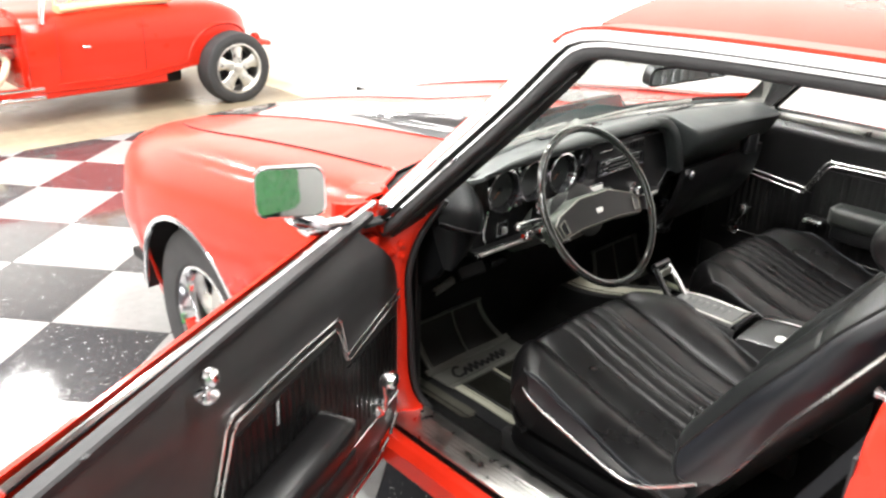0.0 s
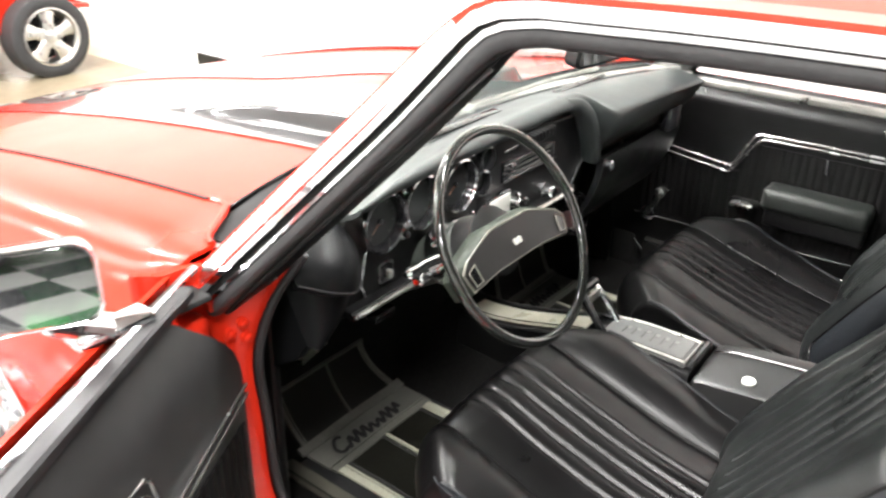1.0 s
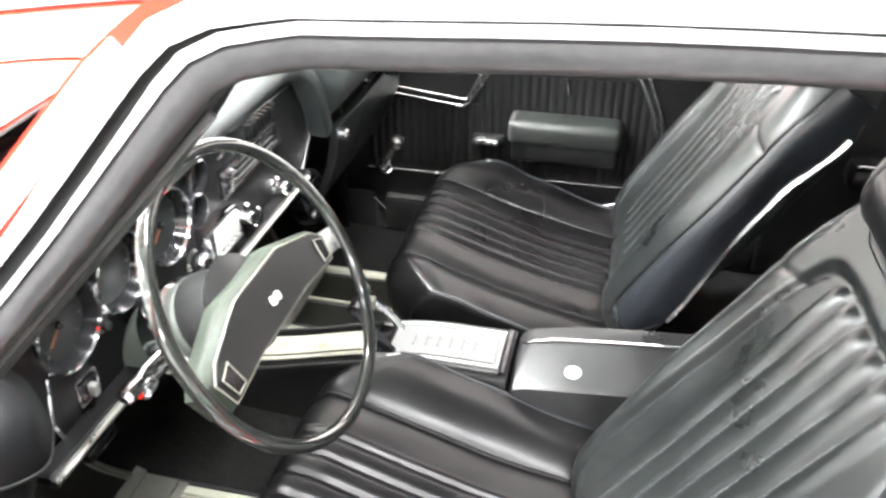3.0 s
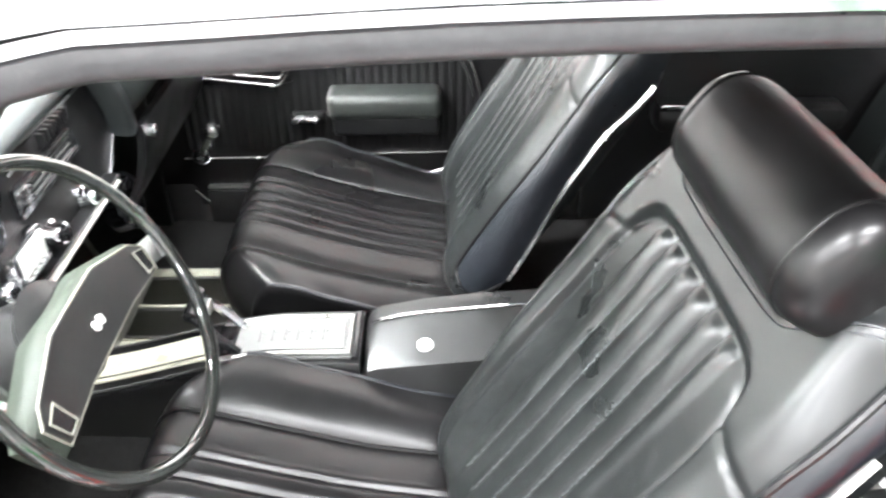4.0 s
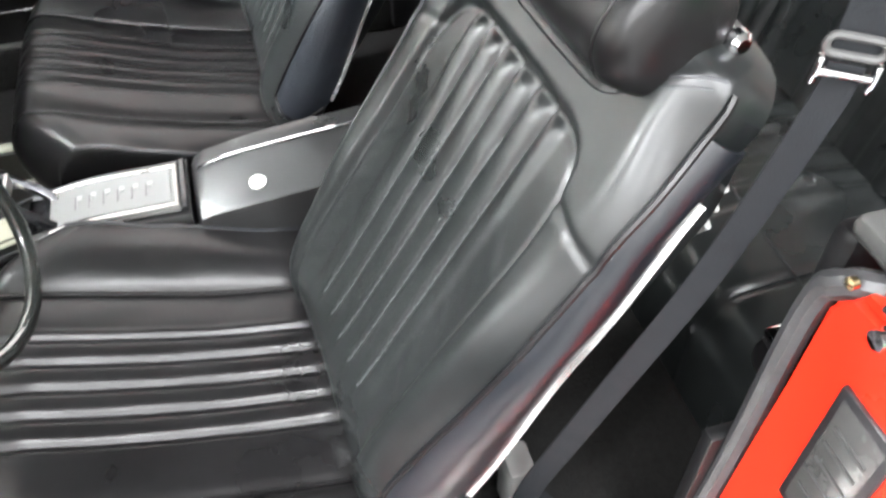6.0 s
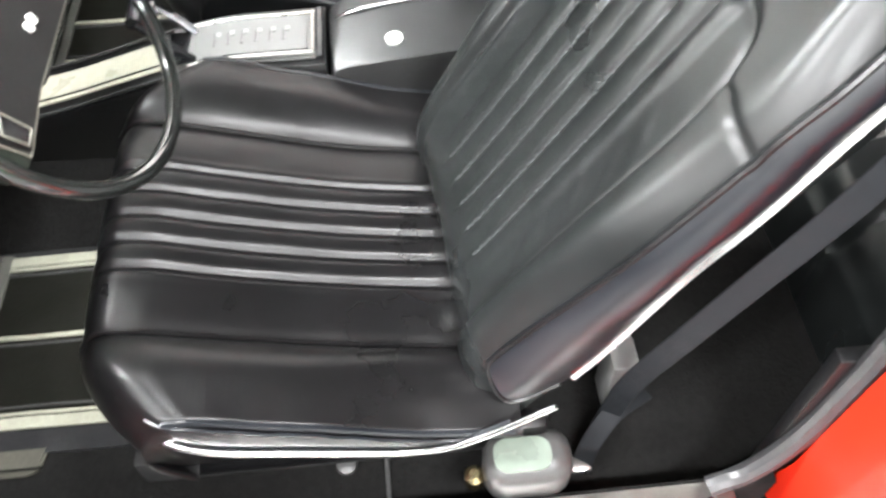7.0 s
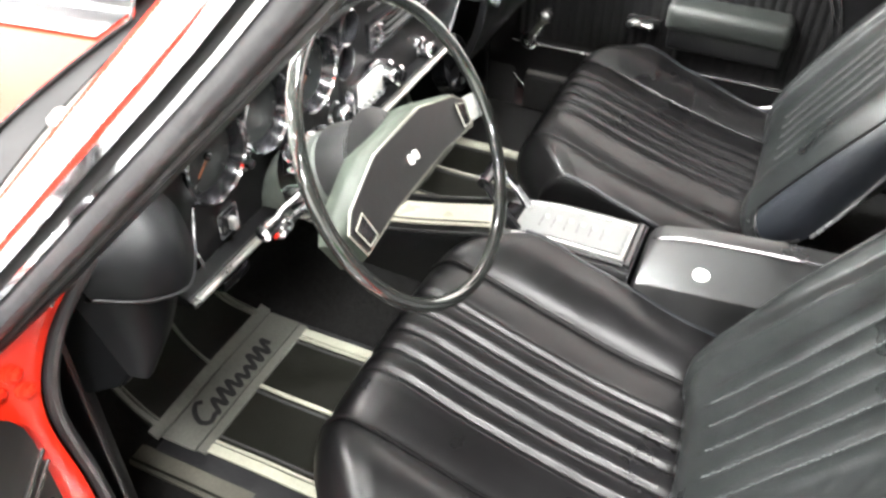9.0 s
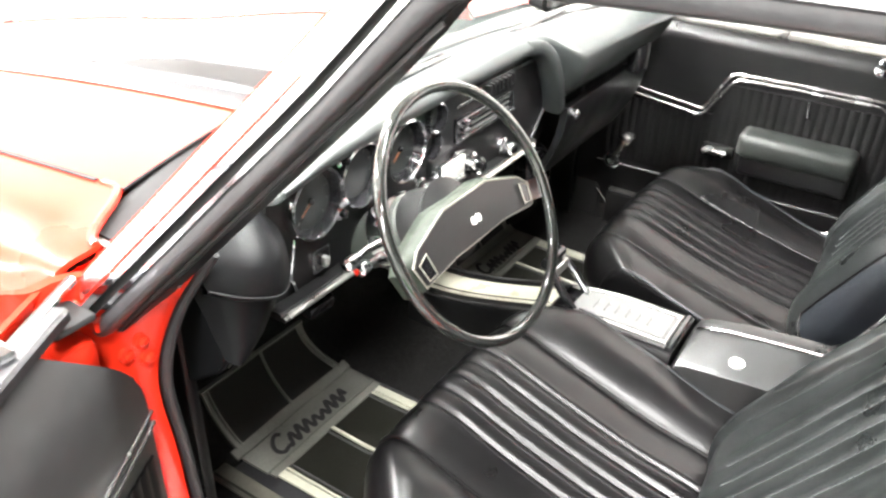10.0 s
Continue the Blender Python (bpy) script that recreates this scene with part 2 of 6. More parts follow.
def sheet(fn, us, vs, thick=0.0, direction=None):
    """A sheet from fn(u, v), made solid by thick metres against its normal or along direction."""
    bm = bmesh.new()
    rows = grid(bm, [[fn(u, v) for u in us] for v in vs])
    if thick:
        bmesh.ops.recalc_face_normals(bm, faces=bm.faces)
        bm.normal_update()
        if direction is None:
            bmesh.ops.solidify(bm, geom=bm.faces[:], thickness=thick)
        else:
            r = bmesh.ops.extrude_face_region(bm, geom=bm.faces[:])
            vs2 = [e for e in r["geom"] if isinstance(e, bmesh.types.BMVert)]
            bmesh.ops.translate(bm, verts=vs2, vec=Vector(direction) * thick)
    return bm

def box(bm, c, s, bevel=0.0, m=None, seg=2):
    """A box of size s about c, with rounded edges, into bm. m: a pose applied to it."""
    b2 = bmesh.new()
    bmesh.ops.create_cube(b2, size=1.0, matrix=Matrix.Diagonal((*s, 1)))
    if bevel:
        bmesh.ops.bevel(b2, geom=b2.edges[:], offset=bevel, segments=seg, affect="EDGES", profile=0.5)
    bmesh.ops.transform(b2, matrix=(m if m is not None else Matrix()) @ Matrix.Translation(c), verts=b2.verts)
    tmp = bpy.data.meshes.new("tmp"); b2.to_mesh(tmp); b2.free()
    bm.from_mesh(tmp); bpy.data.meshes.remove(tmp)
    return bm

def boxed(c, s, bevel=0.0, m=None, seg=2):
    return box(bmesh.new(), c, s, bevel, m, seg)

def revolve(bm, prof, m, n=32, cap=True):
    """A profile of (radius, height) turned round the z axis of the pose m."""
    rows = []
    for r, z in prof:
        rows.append([m @ Vector((r * math.cos(2 * math.pi * k / n), r * math.sin(2 * math.pi * k / n), z)) for k in range(n)])
    grid(bm, rows, closed_u=True, cap=cap)
    return bm

def revolved(prof, m, n=32, cap=True):
    return revolve(bmesh.new(), prof, m, n, cap)

def spline(pts, n):
    """n points on a smooth curve through pts."""
    P = [Vector(p) for p in pts]
    if len(P) < 3:
        return [P[0].lerp(P[-1], k / (n - 1)) for k in range(n)]
    P = [2 * P[0] - P[1]] + P + [2 * P[-1] - P[-2]]
    out = []
    for k in range(n):
        s = k / (n - 1) * (len(P) - 3)
        i = min(int(s), len(P) - 4)
        t = s - i
        a, b, c, d = P[i:i + 4]
        out.append(0.5 * (2 * b + (c - a) * t + (2 * a - 5 * b + 4 * c - d) * t * t + (3 * b - a - 3 * c + d) * t ** 3))
    return out

def sweep(bm, path, prof, up=(0, 0, 1), closed=False):
    """A closed profile of (side, up) swept along path."""
    up = Vector(up)
    rows = []
    n = len(path)
    for i, p in enumerate(path):
        a = path[(i - 1) % n] if closed or i else path[0]
        b = path[(i + 1) % n] if closed or i < n - 1 else path[-1]
        t = (Vector(b) - Vector(a)).normalized()
        s = t.cross(up)
        s = s.normalized() if s.length > 1e-6 else Vector((1, 0, 0))
        w = s.cross(t)
        rows.append([Vector(p) + s * x + w * z for x, z in prof])
    grid(bm, rows, closed_u=True, closed_v=closed, cap=not closed)
    return bm

def swept(path, prof, up=(0, 0, 1), closed=False):
    return sweep(bmesh.new(), path, prof, up, closed)

def ring(r, n=8, sx=1.0, sy=1.0):
    return [(r * sx * math.cos(2 * math.pi * k / n), r * sy * math.sin(2 * math.pi * k / n)) for k in range(n)]

def tube(path, r, n=8, up=(0, 0, 1), closed=False):
    return swept(path, ring(r, n), up, closed)

def rect(w, h, c=0.2):
    """A profile: a rectangle with cut corners."""
    k = min(w, h) * c
    w, h = w / 2, h / 2
    return [(-w + k, -h), (w - k, -h), (w, -h + k), (w, h - k), (w - k, h), (-w + k, h), (-w, h - k), (-w, -h + k)]

def prism(bm, poly, m, depth):
    """A polygon in the xy plane of the pose m, extruded along its z by depth."""
    lo = [bm.verts.new(m @ Vector((x, y, 0))) for x, y in poly]
    hi = [bm.verts.new(m @ Vector((x, y, depth))) for x, y in poly]
    n = len(poly)
    bm.faces.new(lo); bm.faces.new(hi)
    for i in range(n):
        bm.faces.new((lo[i], lo[(i + 1) % n], hi[(i + 1) % n], hi[i]))
    return bm

def lin(a, b, n):
    return [a + (b - a) * k / (n - 1) for k in range(n)]

def smooth01(a, b, x):
    t = min(1, max(0, (x - a) / (b - a)))
    return t * t * (3 - 2 * t)

def axes(o, ex, ey):
    """A pose at o with the given x and y directions."""
    ex = Vector(ex).normalized(); ez = ex.cross(Vector(ey)).normalized(); ey = ez.cross(ex)
    return Matrix.Translation(o) @ Matrix((ex, ey, ez)).transposed().to_4x4()

# ---- the room ----
RX, LX, FY, BY = 2.0, -7.0, 9.0, -7.0      # inner faces of the walls

def slab(name, c, s, material, label, category):
    ob = part(name, boxed(c, s), material, None, smooth=0)
    return tagged(ob, label, category, kind="structure")

floor = slab("floor", ((RX + LX) / 2, (BY + FY) / 2, -0.056), (RX - LX + 0.4, FY - BY + 0.4, 0.10), GROUT, "grey tile bed of the showroom floor", "floor")
conc = slab("floor_concrete", ((RX + LX) / 2, (FY + 4.15) / 2, -0.0015), (RX - LX, FY - 4.15, 0.007), CONCRETE, "brown glossy sealed concrete along the back of the showroom", "floor")
slab("wall_east", (RX + 0.1, (BY + FY) / 2, CEIL / 2), (0.2, FY - BY + 0.4, CEIL), WALLP, "plain white painted wall beside the cars", "wall")
slab("wall_west", (LX - 0.1, (BY + FY) / 2, CEIL / 2), (0.2, FY - BY + 0.4, CEIL), WALLP, "plain white painted showroom wall", "wall")
slab("wall_north", ((RX + LX) / 2, FY + 0.1, CEIL / 2), (RX - LX, 0.2, CEIL), WALLP, "plain white painted wall at the showroom end", "wall")
slab("wall_south", ((RX + LX) / 2, BY - 0.1, CEIL / 2), (RX - LX, 0.2, CEIL), WALLP, "plain white painted wall behind the car", "wall")
slab("ceiling", ((RX + LX) / 2, (BY + FY) / 2, CEIL + 0.05), (RX - LX + 0.4, FY - BY + 0.4, 0.1), CEILP, "unseen ceiling darkened to weaken its reflections, with fluorescent fixtures", "ceiling")
slab("baseboard", (RX - 0.012, (4.0 + BY) / 2, 0.055), (0.02, 4.0 - BY, 0.11), PLASTIC, "black vinyl baseboard along the white wall", "baseboard")

def fixture(x, y):
    f = thing("ceiling_light", (x, y, CEIL), "dark grey fluorescent ceiling fixture frame above an area light", "ceiling light", "ceiling lights")
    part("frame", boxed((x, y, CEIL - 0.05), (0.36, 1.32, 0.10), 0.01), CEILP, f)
    return f
for lx, ly in LAMPS:
    fixture(lx, ly)

# ---- the car ----
XC = -0.02
def mx(p):
    return (2 * XC - p[0], p[1], p[2])

car = thing("coupe", (XC, -0.5, 0), "red two-door hardtop coupe with black hood stripes and open driver door", "car")
AXF, AXR = 0.945, -1.87
WZ, WR = 0.30, 0.30                          # wheel centre height and tyre radius

def half_width(y):
    w = 0.885
    if y > 1.0:
        w -= 0.23 * ((y - 1.0) / 0.85) ** 2.2
    if y < -1.9:
        w -= 0.10 * ((-1.9 - y) / 1.0) ** 2
    return w

def shoulder(y):
    if y > 0.2:
        t = (y - 0.2) / 1.7
        return 0.887 - 0.115 * t - 0.135 * t ** 2.2
    return 0.887 + 0.03 * smooth01(-0.9, -1.6, y) - 0.05 * smooth01(-2.0, -2.9, y)

def low_edge(y, ax):
    d = abs(y - ax)
    return 0.295 + math.sqrt(max(0, 0.335 ** 2 - d * d)) if d < 0.328 else 0.22

def side_section(y, ax, sg):
    """Body side at y: from the inner top edge over the shoulder down to the lower edge."""
    w, zt, zb = half_width(y), shoulder(y), low_edge(y, ax)
    cut = 0.235 - 0.115 * smooth01(0.340, 0.215, y) if y > 0 else 0.12 + 0.115 * smooth01(-1.30, -1.60, y)
    top = spline([(w - cut, zt + 0.012, 0), (w - 0.02 - cut * 0.425, zt + 0.006, 0), (w - 0.05, zt - 0.02, 0), (w - 0.012, zt - 0.075, 0), (w + 0.004, zt - 0.15, 0)], 12)
    pts = [(XC + sg * p.x, y, p.y) for p in top]
    z0 = zt - 0.15
    for k in range(1, 15):
        z = z0 + (zb - z0) * k / 14
        q = (z0 - z) / (z0 - 0.25)
        x = w + 0.004 + 0.012 * math.sin(math.pi * min(1, q * 1.6)) - 0.055 * q ** 2
        pts.append((XC + sg * x, y, z))
    return pts

def body_side(y0, y1, ax, sg, n):
    ys = lin(y0, y1, n)
    bm = bmesh.new()
    grid(bm, [side_section(y, ax, sg) for y in ys])
    bmesh.ops.recalc_face_normals(bm, faces=bm.faces)
    bmesh.ops.solidify(bm, geom=bm.faces[:], thickness=0.006)
    return bm

for sg in (-1, 1):
    fe = part("front_fender", body_side(0.215, 1.90, AXF, sg, 74), RED, car)
    lip = [(XC + sg * (half_width(y) + 0.006), y, z) for y, z in [(AXF - 0.335 * math.cos(a), 0.295 + 0.338 * math.sin(a)) for a in lin(0.1, math.pi - 0.1, 30)]]
    part("wheel_arch_molding", swept(lip, rect(0.016, 0.014), (1, 0, 0)), CHROME, fe, "chrome wheel arch molding")
    part("quarter_panel", body_side(-0.825, -2.95, AXR, sg, 80), RED, car)

def hood_z(x, y):
    xr = x - XC
    z = shoulder(y) + 0.022 - 0.014 * (xr / 0.64) ** 2
    dome = 0.040 * smooth01(1.10, 0.50, y)
    return z + dome * (1 - smooth01(0.284, 0.306, abs(xr)))

def hood_pt(u, v):
    x = XC + u
    yr = 0.405 - 0.075 * (abs(u) / 0.64) ** 2.4
    y = yr + (1.88 - 0.25 * (abs(u) / 0.64) ** 2.4 - yr) * v
    return Vector((x, y, hood_z(x, y)))

us = sorted(lin(-0.645, -0.33, 14) + lin(-0.310, -0.280, 14) + lin(-0.25, 0.25, 12) + lin(0.280, 0.310, 14) + lin(0.33, 0.645, 14))
hood = part("hood", sheet(hood_pt, us, lin(0, 1, 40), 0.003, (0, 0, -1)), RED, car, "domed hood with two black stripes")
for a, b in ((-0.385, -0.035), (0.035, 0.385)):
    part("hood_stripe", sheet(lambda u, v: hood_pt(u, v) + Vector((0, 0, 0.003)), [u for u in us if a < u < b], lin(0.003, 0.99, 40)), STRIPE, hood, "glossy black hood stripe")
# edge roll at the rear of the hood
edge = [hood_pt(u, 0) + Vector((0, -0.001, -0.002)) for u in lin(-0.645, 0.645, 40)]
part("hood_edge", tube(edge, 0.0025, 8), STRIPE, hood)
for sg in (-1, 1):
    lip = [(XC + sg * (half_width(y) - (0.235 - 0.115 * smooth01(0.340, 0.215, y))), y, shoulder(y) + 0.011) for y in lin(0.217, 0.36, 14)]
    part("fender_lip", tube(lip, 0.006, 8), RED, car, "rolled red fender edge beside the cowl")
for sg in (-1, 1):
    gap = [(XC + sg * min(0.652, half_width(y) - 0.230), y, shoulder(y) + 0.0135) for y in lin(0.37, 1.62, 40)]
    part("hood_gap", swept(gap, rect(0.007, 0.004)), DARK, hood, "dark gap beside the hood")
# nose panel and bumper close the front
def nose(u, v):
    x = XC + u
    return Vector((x, 1.90 - 0.30 * (abs(u) / 0.70) ** 2.6, 0.655 - 0.02 * abs(u) - 0.40 * v))
part("nose_panel", sheet(nose, lin(-0.70, 0.70, 24), lin(0, 1, 6), 0.02, (0, -1, 0)), DARK, car)
part("front_bumper", swept([nose(u, 0.75) + Vector((0, 0.05, 0)) for u in lin(-0.72, 0.72, 24)], rect(0.05, 0.13, 0.3)), CHROME, car, "chrome front bumper")
part("rear_bumper", swept([(XC + u, -2.98 + 0.15 * (abs(u) / 0.8) ** 3, 0.5) for u in lin(-0.8, 0.8, 24)], rect(0.05, 0.13, 0.3)), CHROME, car, "chrome rear bumper")
part("tail_panel", boxed((XC, -2.93, 0.62), (1.5, 0.03, 0.46), 0.01), RED, car)
part("trunk_lid", sheet(lambda u, v: Vector((XC + u, -1.82 - 1.1 * v, 0.93 - 0.07 * v * v - 0.015 * (u / 0.6) ** 2)), lin(-0.66, 0.66, 14), lin(0, 1, 10), 0.014, (0, 0, -1)), RED, car)
part("underbody", boxed((XC, -0.55, 0.235), (1.45, 4.6, 0.03)), DARK, car)
part("engine_bay", boxed((XC, 1.12, 0.43), (1.06, 0.86, 0.4), 0.02), DARK, car)
for sg in (-1, 1):
    part("inner_fender", sheet(lambda a, v: Vector((XC + sg * (0.55 + 0.31 * v), AXF - 0.36 * math.cos(a), 0.295 + 0.37 * math.sin(a))), lin(0.0, math.pi, 16), lin(0, 1, 3), 0.004), DARK, car)
    part("inner_fender", sheet(lambda a, v: Vector((XC + sg * (0.55 + 0.31 * v), AXR - 0.36 * math.cos(a), 0.295 + 0.37 * math.sin(a))), lin(0.0, math.pi, 16), lin(0, 1, 3), 0.004), DARK, car)

# cowl under the hood's rear edge, wipers, windshield
def ws_base(xr, lift=0.0):
    return Vector((XC + xr, 0.335 - 0.19 * (xr / 0.75) ** 2, 0.872 + lift))
def ws_top(xr):
    return Vector((XC + xr * 0.865, -0.135 - 0.055 * (xr / 0.75) ** 2, 1.262 - 0.012 * (xr / 0.75) ** 2))
# pale instead of body red: glass reflections put into the panel's colour
part("cowl_panel", sheet(lambda u, v: Vector((XC + u, (0.50 - 0.16 * (u / 0.7) ** 2) * (1 - v) + (0.30 - 0.19 * (u / 0.75) ** 2) * v, 0.845 + 0.031 * smooth01(0.05, 0.25, v))), lin(-0.74, 0.74, 30), lin(0, 1, 12), 0.01, (0, 0, -1)), COWL, car, "cowl vent panel coloured pale for the windshield reflections")
part("cowl_gutter", sheet(lambda u, v: Vector((XC + u, (0.50 - 0.16 * (u / 0.7) ** 2) * (1 - v) + (0.30 - 0.19 * (u / 0.75) ** 2) * v, 0.850 + 0.031 * smooth01(0.05, 0.25, v))), lin(-0.73, 0.73, 30), lin(0, 0.46, 8), 0.004, (0, 0, -1)), DARK, car, "dark gutter behind the hood")
glass = part("windshield", sheet(lambda u, v: ws_base(u).lerp(ws_top(u), v) + Vector((0, 0.03, 0.03)) * math.sin(math.pi * v) * 0.6, lin(-0.745, 0.745, 24), lin(0, 1, 12), 0.005), WINDOW, car, "clear curved windshield")
glass.visible_shadow = False
part("windshield_seal", swept([ws_base(u, 0.006) for u in lin(-0.76, 0.76, 30)], rect(0.022, 0.018, 0.3)), RUBBER, car)
part("windshield_header", swept([ws_top(u) + Vector((0, -0.015, 0.0)) for u in lin(-0.74, 0.74, 30)], rect(0.03, 0.05, 0.3), (0, 1, 0)), PLASTIC, car)
for px, py, qx, qy in ((-0.56, 0.285, -0.05, 0.345), (0.0, 0.345, 0.5, 0.29)):
    w = part("wiper", tube(spline([(px, py, 0.893), ((px + qx) / 2, (py + qy) / 2 - 0.005, 0.905), (qx, qy, 0.899)], 14), 0.005), ALU, car, "silver wiper arm")
    part("wiper_pivot", revolved([(0.016, 0), (0.016, 0.02), (0.006, 0.03)], pose(px, py, 0.875), 14), ALU, w)

# frame round the side opening: post, roof rail, quarter
def frame_path(sg):
    P = [(-0.815, 0.185, 0.83), (-0.80, 0.145, 0.875), (-0.740, -0.005, 1.042), (-0.688, -0.140, 1.190)]
    low = spline(P, 14)
    cor = spline([P[-1], (-0.674, -0.176, 1.221), (-0.660, -0.225, 1.231)], 6)[1:]
    top = spline([(-0.660, -0.225, 1.231), (-0.648, -0.45, 1.238), (-0.642, -0.75, 1.238), (-0.65, -1.0, 1.225), (-0.69, -1.25, 1.155), (-0.74, -1.45, 1.05), (-0.78, -1.58, 0.94)], 30)[1:]
    pts = low + cor + top
    return [Vector(p) if sg < 0 else Vector(mx(p)) for p in pts]

def strip(pts, a, b, w, h, sg, c=0.3):
    """Profile w (into the opening) by h (outward) at offset a, b along the frame."""
    return swept(pts, [(x + a, z + b) for x, z in rect(w, h, c)], (sg, 0, 0))

for sg in (-1, 1):
    fp = frame_path(sg)
    k = 1 if sg < 0 else -1
    def pr(rail, post_, b, h, c=0.3, last=99):
        """A strip along the frame: its span into the opening on the roof rail and on the post, b outward."""
        rows = []
        prof = rect(1, h, c) if c else [(0.5 * math.copysign(abs(math.cos(q)) ** 0.7, math.cos(q)), h / 2 * math.copysign(abs(math.sin(q)) ** 0.7, math.sin(q))) for q in lin(0, 2 * math.pi, 17)[:-1]]
        if c:
            prof = [(math.copysign(0.5, x) if abs(x) > 0.45 else x, z) for x, z in prof]
        for i, p in enumerate(fp[:last]):
            t = (fp[min(i + 1, len(fp) - 1)] - fp[max(i - 1, 0)]).normalized()
            s1 = t.cross(Vector((sg, 0, 0))).normalized()
            s2 = s1.cross(t)
            f = 0.66 - 0.12 * smooth01(12, 18, i)
            g = smooth01(10, 17, i)
            lo, hi = (post_[0] + (rail[0] - post_[0]) * g, post_[1] + (rail[1] - post_[1]) * g)
            row = []
            for x, z in prof:
                e = lo + (hi - lo) * (x + 0.5)
                row.append(p + s1 * (k * e * (f if e < 0 else 1)) + s2 * (z + b))
            rows.append(row)
        bm = bmesh.new()
        grid(bm, rows, closed_u=True, cap=True)
        return bm
    post = part("roof_post", pr((-0.075, -0.045), (-0.070, -0.0255), -0.016, 0.060), RED, car, "red windshield post and roof rail")
    part("windshield_molding", pr((-0.070, -0.050), (-0.064, -0.037), 0.013, 0.012, 0.3, 15), TRIM, post, "bright windshield side molding")
    part("drip_molding", pr((-0.067, -0.037), (-0.0265, -0.0140), 0.020, 0.020), CHROME, post, "chrome drip molding")
    part("drip_channel", pr((-0.038, -0.030), (-0.0145, -0.0010), 0.009, 0.020), DARK, post)
    part("window_channel", pr((-0.0295, -0.0165), (-0.0025, 0.0028), 0.014, 0.014), CHROME, post, "bright window channel")
    part("weatherstrip", pr((-0.0195, 0.0135), (0.0010, 0.0205), 0.004, 0.034, 0), LITSEAL, post, "black rubber weatherstrip")
    part("garnish_molding", pr((-0.037, 0.013), (-0.030, 0.0255), -0.026, 0.034) if sg < 0 else pr((-0.105, 0.015), (-0.105, 0.015), -0.036, 0.024), PLASTIC, post, "black inner garnish molding")
    part("inner_bead", pr((0.016, 0.022), (0.0205, 0.0235), -0.008, 0.006, 0.3, 15), GREYPL, post, "thin grey bead inside the weatherstrip")
    if sg < 0:
        for i in (3, 6, 9, 11):
            part("screw", revolved([(0.005, 0), (0.005, 0.003), (0.002, 0.004)], axes(fp[i] + Vector((-0.014, 0.004, 0.006)), (0, 1, 0), (0, 0, 1)), 10), CHROME, post)

part("roof", sheet(lambda u, v: Vector((XC + u * 0.610, -0.175 + 0.045 * (1 - u * u) - 1.14 * v, 1.268 + 0.062 * (1 - abs(u) ** 2.2) * (0.75 + 0.25 * math.sin(math.pi * v)) - 0.05 * v ** 3)), lin(-1, 1, 24), lin(0, 1, 20), 0.02, (0, 0, -1)), RED, car, "glossy red steel roof")
part("headliner", sheet(lambda u, v: Vector((XC + u * 0.60, -0.19 - 1.10 * v, 1.238 + 0.04 * (1 - u * u) - 0.05 * v ** 3)), lin(-1, 1, 10), lin(0, 1, 8), 0.008, (0, 0, 1)), PLASTIC, car, "black vinyl headliner")
part("sail_panel", sheet(lambda u, v: Vector((XC + (-0.64 + 0.02 * v - 0.10 * u), -1.18 - 0.62 * u - 0.10 * v, 1.25 - 0.33 * u)), lin(0, 1, 8), lin(0, 1, 3), 0.02, (1, 0, 0)), RED, car)
part("sail_panel", sheet(lambda u, v: Vector((XC - (-0.64 + 0.02 * v - 0.10 * u), -1.18 - 0.62 * u - 0.10 * v, 1.25 - 0.33 * u)), lin(0, 1, 8), lin(0, 1, 3), 0.02, (-1, 0, 0)), RED, car)
rg = part("rear_window", sheet(lambda u, v: Vector((XC + u * (0.60 + 0.06 * v), -1.28 - 0.58 * v, 1.265 - 0.34 * v)), lin(-1, 1, 12), lin(0, 1, 8), 0.005), WINDOW, car, "clear rear window")
rg.visible_shadow = False
part("parcel_shelf", boxed((XC, -1.68, 0.90), (1.3, 0.42, 0.02), 0.004), PLASTIC, car)

# sill, jambs, floor
YJ = -0.775
part("rocker_panel", swept([(-0.838, 0.26, 0.328), (-0.838, -0.80, 0.328)], rect(0.055, 0.075, 0.3)), RED, car, "red rocker sill below the door opening")
plate = part("sill_plate", boxed((-0.767, (0.17 - 0.72) / 2, 0.370), (0.092, 0.17 + 0.72, 0.006), 0.002), ALU, car, "scuffed aluminium sill plate")
for i in range(5):
    part("rib", boxed((-0.795 + 0.011 * i, -0.29, 0.3745), (0.004, 0.78, 0.003), 0.001), ALU, plate)
for y in (0.135, -0.13, -0.42, -0.69):
    part("screw", revolved([(0.006, 0), (0.006, 0.002), (0.003, 0.003)], pose(-0.745, y, 0.373), 10), CHROME, plate)
part("sill_inner", boxed((-0.722, (0.17 + YJ) / 2, 0.325), (0.014, 0.17 - YJ, 0.09), 0.004), CARPET, car)
part("rocker_panel", swept([mx((-0.845, 0.26, 0.298)), mx((-0.845, -0.80, 0.298))], rect(0.055, 0.135, 0.25)), RED, car)
part("sill_plate", boxed(mx((-0.772, (0.17 + YJ) / 2, 0.370)), (0.085, 0.17 - YJ, 0.006), 0.002), ALU, car)
part("sill_inner", boxed(mx((-0.722, (0.17 + YJ) / 2, 0.325)), (0.014, 0.17 - YJ, 0.09), 0.004), CARPET, car)

